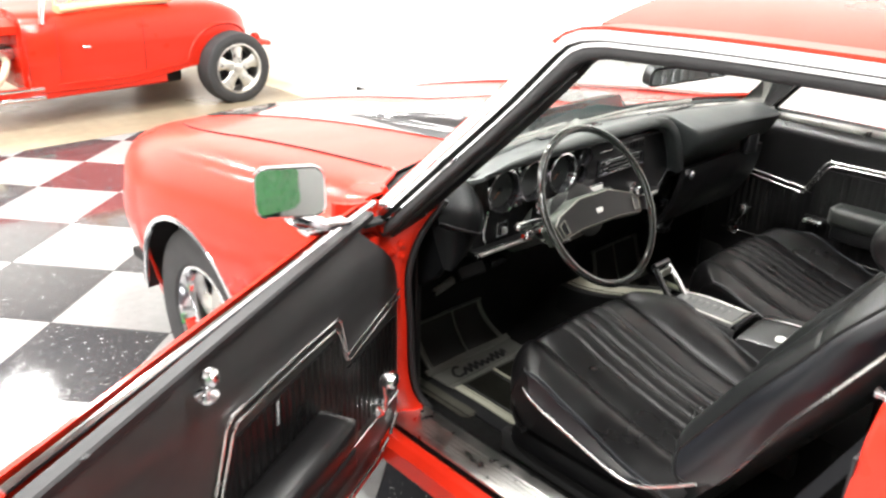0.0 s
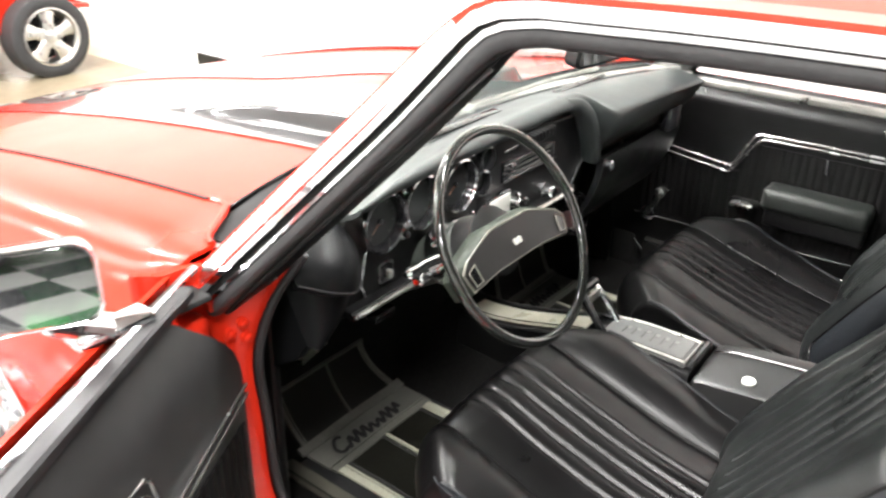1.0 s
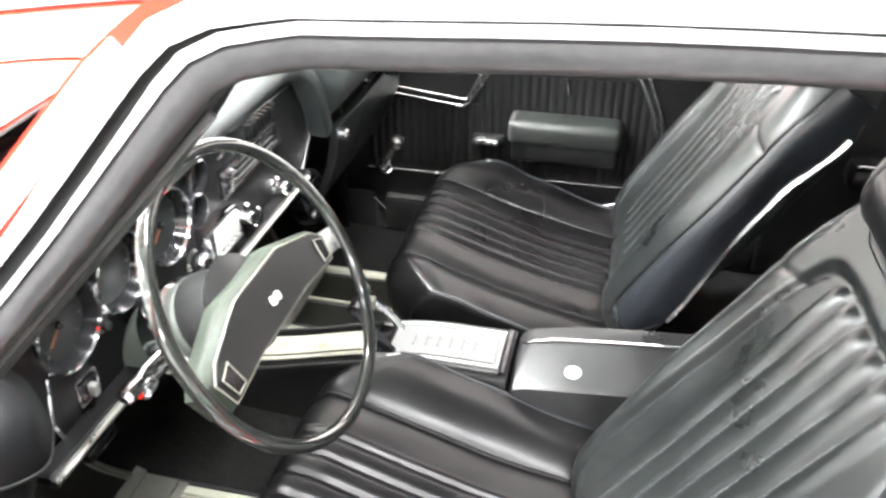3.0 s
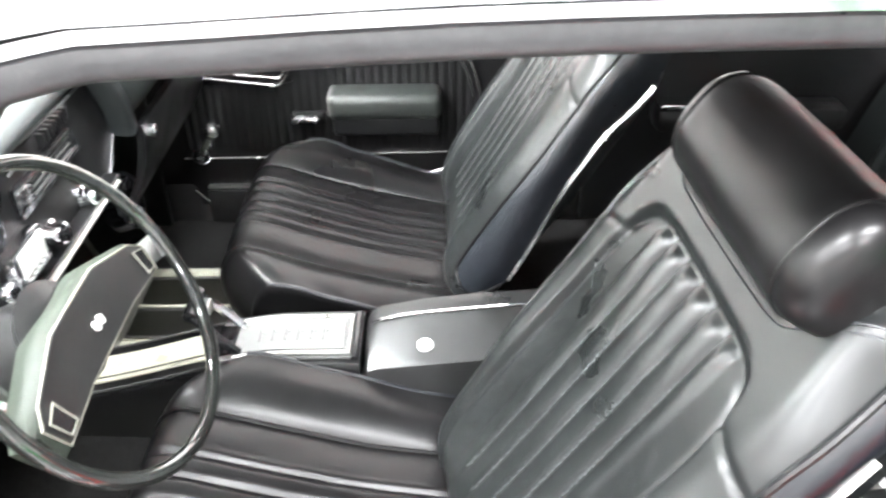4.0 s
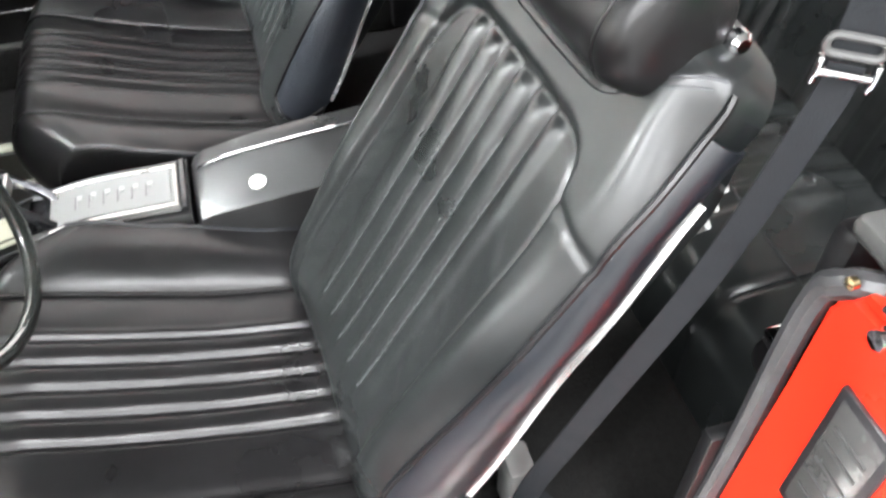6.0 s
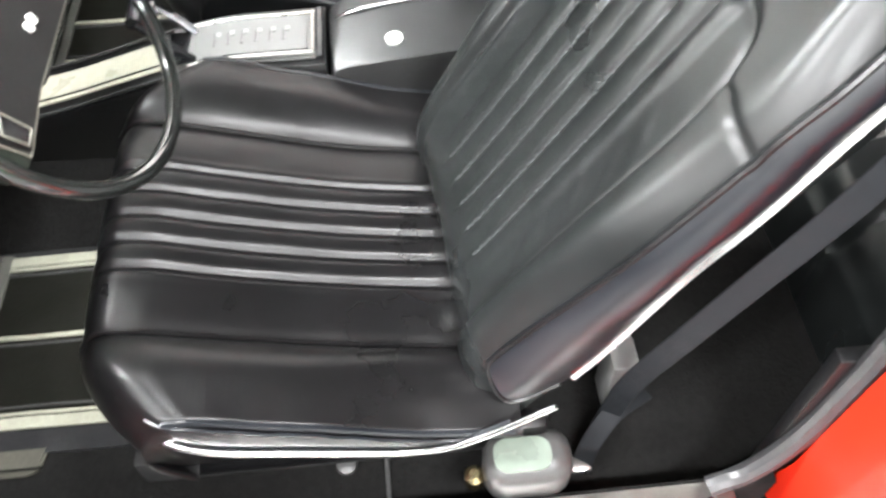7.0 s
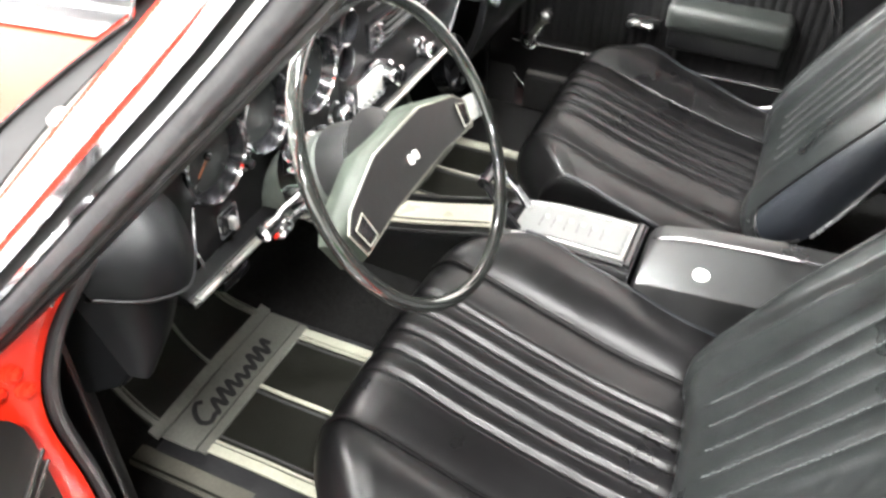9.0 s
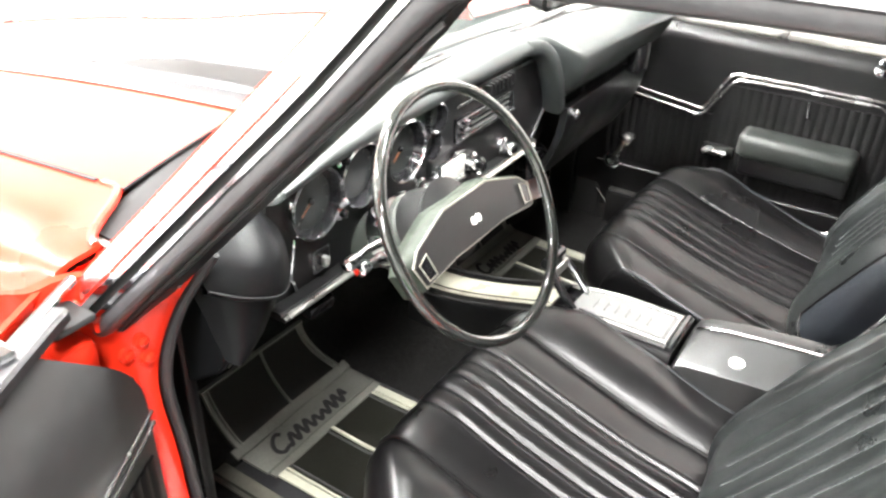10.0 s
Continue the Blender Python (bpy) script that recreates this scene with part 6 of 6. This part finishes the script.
# pedals
for x, y, z, w, h, nm in ((-0.30, 0.44, 0.50, 0.10, 0.055, "brake_pedal"), (-0.222, 0.408, 0.318, 0.055, 0.105, "accelerator_pedal")):
    pd = thing(nm, (x, y, z), "black ribbed rubber pedal under the dash", "pedal")
    part("pedal_pad", boxed((0, 0, 0), (w, h, 0.014), 0.005, Matrix.Translation((x, y, z)) @ pose(0, 0, 0, 55, 0, 0)), HEEL if nm.startswith("acc") else RUBBER, pd)
    part("pedal_arm", tube([(x, y + 0.01, z), (x, y + 0.10, z + 0.18)], 0.008), DARK, pd)

# ---- belts ----
belt = thing("seat_belt", (-0.68, -0.6, 0.35), "dark grey shoulder belt hanging beside the driver seat", "seat belt")
bp_ = spline([(-0.607, -0.600, 0.285), (-0.613, -0.615, 0.42), (-0.620, -0.652, 0.535), (-0.620, -0.692, 0.625), (-0.620, -0.762, 0.786), (-0.620, -0.812, 0.95), (-0.620, -0.820, 1.00)], 34)
WEB = mat("grey_webbing", (0.0085, 0.0095, 0.011), 0.6, spec=0.2, vary=0.15, scale=40, bump=0.5, bscale=700)
part("strap", swept(bp_, rect(0.028, 0.0025, 0.3), (-0.80, 0.45, 0.3)), WEB, belt, "grey woven webbing")
bp2 = spline([(-0.620, -0.821, 1.005), (-0.618, -0.828, 1.10), (-0.600, -0.87, 1.21)], 12)
part("strap", swept(bp2, rect(0.034, 0.0025, 0.3), (-0.80, 0.45, 0.3)), WEB, belt)
fb = axes((-0.623, -0.818, 1.000), (bp_[-1] - bp_[-4]).cross(Vector((-0.80, 0.45, 0.3))), bp_[-1] - bp_[-4])
fbz = tuple(fb.to_3x3() @ Vector((0, 0, 1)))
bk = part("buckle_frame", tube([fb @ Vector((x, y + 0.016, 0)) for x, y in rrect(0.042, 0.015, 0.007)], 0.0034, 8, fbz, True), GREYPL, belt, "grey plastic belt guide loop")
part("buckle_bar", boxed((0, -0.006, 0.003), (0.040, 0.006, 0.005), 0.002, fb), CHROME, bk, "chrome cross bar")
for sx in (-1, 1):
    part("buckle_cheek", boxed((sx * 0.0205, -0.006, 0.001), (0.005, 0.024, 0.009), 0.002, fb), CHROME, bk, "chrome side tab of the buckle")
lb = thing("lap_belt", (-0.66, -0.56, 0.29), "black lap belt end with metal anchor on the carpet", "seat belt")
part("strap", swept(spline([(-0.655, -0.565, 0.29), (-0.635, -0.58, 0.315), (-0.61, -0.61, 0.34), (-0.58, -0.66, 0.33)], 14), rect(0.026, 0.003, 0.3)), WEB, lb)
part("anchor", boxed((-0.655, -0.563, 0.288), (0.022, 0.030, 0.012), 0.005), ALU, lb)
part("carpet_seam", swept([(-0.600, -0.312, 0.282), (-0.650, -0.313, 0.282), (-0.708, -0.314, 0.282)], rect(0.006, 0.004, 0.3)), GREYPL, car, "thin grey seam across the carpet")
part("floor_bolt", revolved([(0.014, 0), (0.014, 0.008), (0.006, 0.012)], pose(-0.622, -0.260, 0.279), 14), GREYPL, car, "grey floor bolt")

# ---- red open roadster standing across, by the wall ----
rod = thing("roadster", (0.5, 5.2, 0), "red open roadster with exposed engine and tan interior", "car")
RYC = 5.18                                   # its centre line
def rod_top(x):
    return 0.715 + 0.015 * smooth01(-0.2, 0.9, x) - 0.20 * max(0, (x - 1.05) / 0.55) ** 2.2
def rod_low(x):
    return 0.215 + 0.085 * smooth01(0.4, 1.2, x) + 0.10 * smooth01(1.2, 1.6, x)
def rod_hw(x):
    return 0.56 - 0.16 * smooth01(0.15, -1.0, x) - 0.40 * max(0, (x - 1.1) / 0.52) ** 3
rows = []
for x in lin(-0.17, 1.585, 44):
    zt, zb, hw = rod_top(x), rod_low(x), max(0.03, rod_hw(x))
    loop = []
    prof = spline([(0.0, zt + 0.01, 0), (0.55 * hw, zt + 0.01, 0), (0.80 * hw, zt, 0), (0.93 * hw, zt - 0.035, 0), (1.0 * hw, zt - 0.12, 0), (1.02 * hw, (zt + zb) / 2, 0), (1.0 * hw, zb + 0.08, 0), (0.97 * hw, zb, 0), (0.6 * hw, zb - 0.005, 0), (0.0, zb - 0.005, 0)], 26)
    loop = [Vector((x, RYC - p.x, p.y)) for p in prof] + [Vector((x, RYC + p.x, p.y)) for p in prof[-2:0:-1]]
    rows.append(loop)
bm = bmesh.new(); grid(bm, rows, closed_u=True, cap=True)
rb_ = part("body_shell", bm, RED, rod, "glossy red roadster body")
for xs in (-0.165, 0.02, 0.60):
    part("panel_gap", swept([(xs + 0.03 * (z - 0.4), RYC - rod_hw(xs) * 1.021 - 0.0005, z) for z in lin(0.30, 0.66, 8)], rect(0.005, 0.003), (1, 0, 0)), DARK, rb_)
part("character_line", swept([(x, RYC - rod_hw(x) * 1.018, rod_low(x) + 0.055) for x in lin(0.0, 0.92, 16)], rect(0.012, 0.012, 0.3)), RED, rb_)
part("door_handle", boxed((0.20, RYC - 0.585, 0.50), (0.05, 0.02, 0.018), 0.006), CHROME, rb_, "small chrome door handle")
# cockpit rim, seat and dash in tan
part("cockpit_rim", swept([(0.08 + 0.78 * t, RYC - 0.47 + 0.05 * math.sin(math.pi * t), 0.735 + 0.03 * t) for t in lin(0, 1, 20)], rect(0.10, 0.05, 0.4)), BEIGE, rod, "tan padded cockpit rim")
st_ = part("seat", boxed((0.72, RYC, 0.80), (0.22, 0.92, 0.20), 0.06, None, 3), BEIGE, rod, "tan leather bench seat")
for k in range(7):
    part("tuft", boxed((0.605, RYC - 0.40 + 0.13 * k, 0.81), (0.02, 0.115, 0.16), 0.009), BEIGE, st_)
part("steering_rim", tube([(0.22 + 0.06 * math.sin(a), RYC - 0.25 + 0.15 * math.cos(a), 0.82 + 0.14 * math.sin(a)) for a in lin(0, 2 * math.pi, 25)[:-1]], 0.011, 8, (1, 0, 0), True), BEIGE, rod, "tan steering wheel rim")
part("windshield_frame", tube([(-0.02, RYC - 0.50, 0.72), (0.07, RYC - 0.47, 0.98), (0.07, RYC + 0.47, 0.98), (-0.02, RYC + 0.50, 0.72)], 0.013), CHROME, rod, "chrome windshield frame")
part("windshield_post", tube([(-0.05, RYC - 0.545, 0.66), (-0.02, RYC - 0.53, 0.78), (0.03, RYC - 0.50, 0.95)], 0.018), CHROME, rod)
# hood strip, engine, headers, frame rail
part("hood_top", sheet(lambda u, v: Vector((-0.18 - 1.15 * v, RYC + u * (0.47 - 0.14 * v), 0.70 - 0.02 * v - 0.05 * u * u)), lin(-1, 1, 12), lin(0, 1, 8), 0.05, (0, 0, -1)), RED, rod, "narrow red hood top")
part("engine_block", boxed((-0.62, RYC, 0.44), (0.78, 0.40, 0.34), 0.03), RED, rod, "red painted engine block")
for k, z in enumerate((0.55, 0.46)):
    part("valve_cover", boxed((-0.52, RYC - 0.27 - 0.03 * k, z), (0.68, 0.10, 0.075), 0.02), CHROME if k == 0 else ALU, rod, "bright valve cover")
part("intake", boxed((-0.55, RYC - 0.15, 0.62), (0.5, 0.18, 0.06), 0.015), DARK, rod)
for k in range(4):
    x = -0.24 - 0.16 * k
    hp_ = spline([(x, RYC - 0.30, 0.43), (x - 0.02, RYC - 0.40, 0.41), (x - 0.06, RYC - 0.43, 0.34), (x - 0.12, RYC - 0.42, 0.27)], 14)
    part("header_pipe", tube(hp_, 0.024, 10), YELLOWED, rod, "pale coated exhaust header pipe")
part("firewall", boxed((-0.175, RYC, 0.47), (0.02, 0.92, 0.44), 0.005), RED, rod)
part("frame_rail", swept([(0.75, RYC - 0.52, 0.235), (-0.2, RYC - 0.50, 0.215), (-1.4, RYC - 0.40, 0.215)], rect(0.06, 0.085, 0.2)), RED, rod, "red frame rail")
part("side_bar", tube([(-0.10, RYC - 0.56, 0.20), (-1.2, RYC - 0.50, 0.19)], 0.014), CHROME, rod, "chrome side bar")
part("side_bar", tube([(-0.10, RYC - 0.555, 0.255), (-1.2, RYC - 0.495, 0.245)], 0.010), CHROME, rod)
# rear arch bead, wheels, tail lamp, bumper tip
arch = [(1.22 - 0.31 * math.cos(a), RYC - rod_hw(1.22 - 0.31 * math.cos(a)) * 1.01 - 0.006, 0.27 + 0.31 * math.sin(a)) for a in lin(0.25, math.pi - 0.45, 26)]
part("arch_bead", swept(arch, rect(0.022, 0.022, 0.4), (0, 1, 0)), RED, rb_, "raised bead over the rear wheel")
def rod_wheel(x, y, side, R, W, rim):
    return wheel_y(rod, (x, y, R), side, R, W, rim)
def wheel_y(parent, c, side, R, W, rim_r):
    """A road wheel with its axle along y; side is the outward y sign."""
    m = axes(c, (1, 0, 0), (0, 0, 1)) if side < 0 else axes(c, (-1, 0, 0), (0, 0, 1))
    h = W / 2
    ty = part("wheel", revolved([(rim_r * 0.97, -h * 0.85), (rim_r + 0.01, -h * 0.95), (R * 0.86, -h), (R * 0.965, -h * 0.86), (R, -h * 0.55), (R, h * 0.55), (R * 0.965, h * 0.86), (R * 0.86, h), (rim_r + 0.012, h * 0.95), (rim_r * 0.97, h * 0.8)], m, 56, False), TYRE, parent, "black tyre on a five-spoke alloy wheel")
    part("rim", revolved([(rim_r * 0.96, -h * 0.6), (rim_r * 0.99, h * 0.80), (rim_r * 1.03, h * 0.90), (rim_r * 0.98, h * 0.92), (rim_r * 0.90, h * 0.70), (rim_r * 0.87, h * 0.1), (rim_r * 0.85, -h * 0.5)], m, 48, False), ALU, ty)
    part("brake_disc", revolved([(0.02, -h * 0.2), (rim_r * 0.84, -h * 0.2), (rim_r * 0.84, -h * 0.12), (0.02, -h * 0.12)], m, 32), DARK, ty)
    for k in range(5):
        d = Matrix.Rotation(2 * math.pi * k / 5 + 0.3, 4, "Z")
        rws = []
        for r, w, z in ((rim_r * 0.20, 0.040, h * 0.60), (rim_r * 0.55, 0.036, h * 0.62), (rim_r * 0.93, 0.060, h * 0.55)):
            rws.append([m @ d @ Vector(q) for q in ((r, -w, z), (r, -w * 0.6, z + 0.012), (r, w * 0.6, z + 0.012), (r, w, z), (r, w * 0.9, z - 0.05), (r, -w * 0.9, z - 0.05))])
        sp = bmesh.new(); grid(sp, rws, closed_u=True, cap=True)
        part("spoke", sp, ALU, ty)
    part("hub_cap", revolved([(rim_r * 0.24, h * 0.5), (rim_r * 0.24, h * 0.70), (rim_r * 0.16, h * 0.80), (0.01, h * 0.82)], m, 24), ALU, ty)
    return ty
wheel_y(rod, (1.26, RYC - 0.60, 0.255), -1, 0.265, 0.20, 0.178)
wheel_y(rod, (1.22, RYC + 0.60, 0.265), 1, 0.265, 0.20, 0.178)
wheel_y(rod, (-1.15, RYC - 0.58, 0.27), -1, 0.27, 0.16, 0.18)
wheel_y(rod, (-1.15, RYC + 0.58, 0.27), 1, 0.27, 0.16, 0.18)
part("rear_axle", tube([(1.22, RYC - 0.55, 0.265), (1.22, RYC + 0.55, 0.265)], 0.045), DARK, rod)
part("muffler", tube([(0.45, RYC - 0.30, 0.19), (0.95, RYC - 0.30, 0.20)], 0.06, 12), DARK, rod)
part("tail_lamp", revolved([(0.012, 0), (0.034, 0.02), (0.034, 0.05), (0.02, 0.07)], axes((1.56, RYC - 0.36, 0.42), (0, 1, 0), (0, 0, 1)), 18), RED, rod, "red tail lamp pod")
part("bumper_tip", tube(spline([(1.50, RYC - 0.52, 0.40), (1.60, RYC - 0.50, 0.39), (1.68, RYC - 0.42, 0.375), (1.70, RYC, 0.37)], 14), 0.018), RED, rod, "red rear nerf bar")

# green car behind, seen in the door mirror
gc = thing("green_car", (-3.6, -4.6, 0), "bright green parked car with dark windows", "car")
rows = []
for y, hw, z0, z1 in ((-6.2, 0.55, 0.30, 0.70), (-6.1, 0.78, 0.24, 0.84), (-5.2, 0.84, 0.22, 0.90), (-4.0, 0.85, 0.22, 0.92), (-3.0, 0.82, 0.24, 0.86), (-2.75, 0.70, 0.30, 0.74)):
    prof = spline([(0, z1 + 0.02, 0), (hw * 0.8, z1, 0), (hw, z1 - 0.12, 0), (hw, (z0 + z1) / 2, 0), (hw * 0.94, z0, 0), (0, z0, 0)], 18)
    rows.append([Vector((-3.6 - q.x, y, q.y)) for q in prof] + [Vector((-3.6 + q.x, y, q.y)) for q in prof[-2:0:-1]])
bm = bmesh.new(); grid(bm, rows, closed_u=True, cap=True)
part("body_shell", bm, GREEN, gc, "bright green body")
bm = bmesh.new()
grid(bm, [[Vector((-3.6 + sx * hw, y, z)) for sx in (-1, -0.5, 0.5, 1)] for y, hw, z in ((-5.8, 0.66, 0.90), (-5.35, 0.58, 1.30), (-4.3, 0.58, 1.33), (-3.75, 0.68, 0.92))])
bmesh.ops.solidify(bm, geom=bm.faces[:], thickness=0.03)
part("roof", bm, GREEN, gc)
part("window_glass", boxed((-3.6, -4.78, 1.08), (1.22, 1.35, 0.34), 0.08), GLOSS, gc, "dark windows")
for sx in (-1, 1):
    for y in (-5.6, -3.3):
        t = part("wheel", revolved([(0.19, -0.08), (0.27, -0.09), (0.31, -0.05), (0.31, 0.05), (0.27, 0.09), (0.19, 0.08)], axes((-3.6 + sx * 0.78, y, 0.31), (0, 1, 0), (0, 0, 1)), 28), TYRE, gc)
# parked across the room
gc.matrix_basis = Matrix.Translation((-5.44, -4.75, 0)) @ pose(0, 0, 0, 0, 0, -90)

# pale painted strip along the wall, scuffs on the wall
slab("floor_strip", (1.86, 6.5, 0.002), (0.28, 5.0, 0.004), YELLOWED, "pale painted floor strip along the wall", "floor")
for y, z, hgt in ((5.30, 0.28, 0.06), (5.60, 0.33, 0.03)):
    sc = part("wall_scuff", boxed((RX - 0.001, y, z), (0.003, 0.03, hgt), 0.001), mat("scuff_grey", (0.42, 0.42, 0.42), 0.7), None)
    tagged(sc, "small grey scuff mark on the white wall", "scuff mark", kind="structure")

# ---- checkered floor tiles ----
TS = 0.457
TO, TU = Vector((-1.044, 1.847, 0)), Vector((0.7696, 0.6384, 0))
TV = Vector((-TU.y, TU.x, 0))
def tile_mesh(name, material):
    b = boxed((0, 0, -0.004), (TS - 0.002, TS - 0.002, 0.008), 0.0012, None, 1)
    me = bpy.data.meshes.new(name); b.to_mesh(me); b.free()
    me.materials.append(material)
    return me
TM = [tile_mesh("tile_black", TILE_K), tile_mesh("tile_white", TILE_W)]
rot = Matrix((TU, TV, Vector((0, 0, 1)))).transposed().to_4x4()
rest = [bmesh.new(), bmesh.new()]
for i in range(-30, 30):
    for j in range(-30, 30):
        c = TO + TU * (TS * (i + 0.5)) + TV * (TS * (j + 0.5))
        if not (LX + 0.35 < c.x < RX - 0.33 and BY + 0.35 < c.y < 4.44):
            continue
        k = (i + j) % 2
        m = Matrix.Translation(c) @ rot
        if -3.2 < c.x and -1.3 < c.y:
            ob = new("tile", TM[k])
            ob.matrix_basis = m
            ob.parent = floor
        else:
            box(rest[k], (0, 0, -0.004), (TS - 0.002, TS - 0.002, 0.008), 0, m)
for k, nm in ((0, "dark_tiles"), (1, "pale_tiles")):
    ob = part(nm, rest[k], (TILE_K, TILE_W)[k], floor, "", 0)
    ob["kind"] = "stuff"
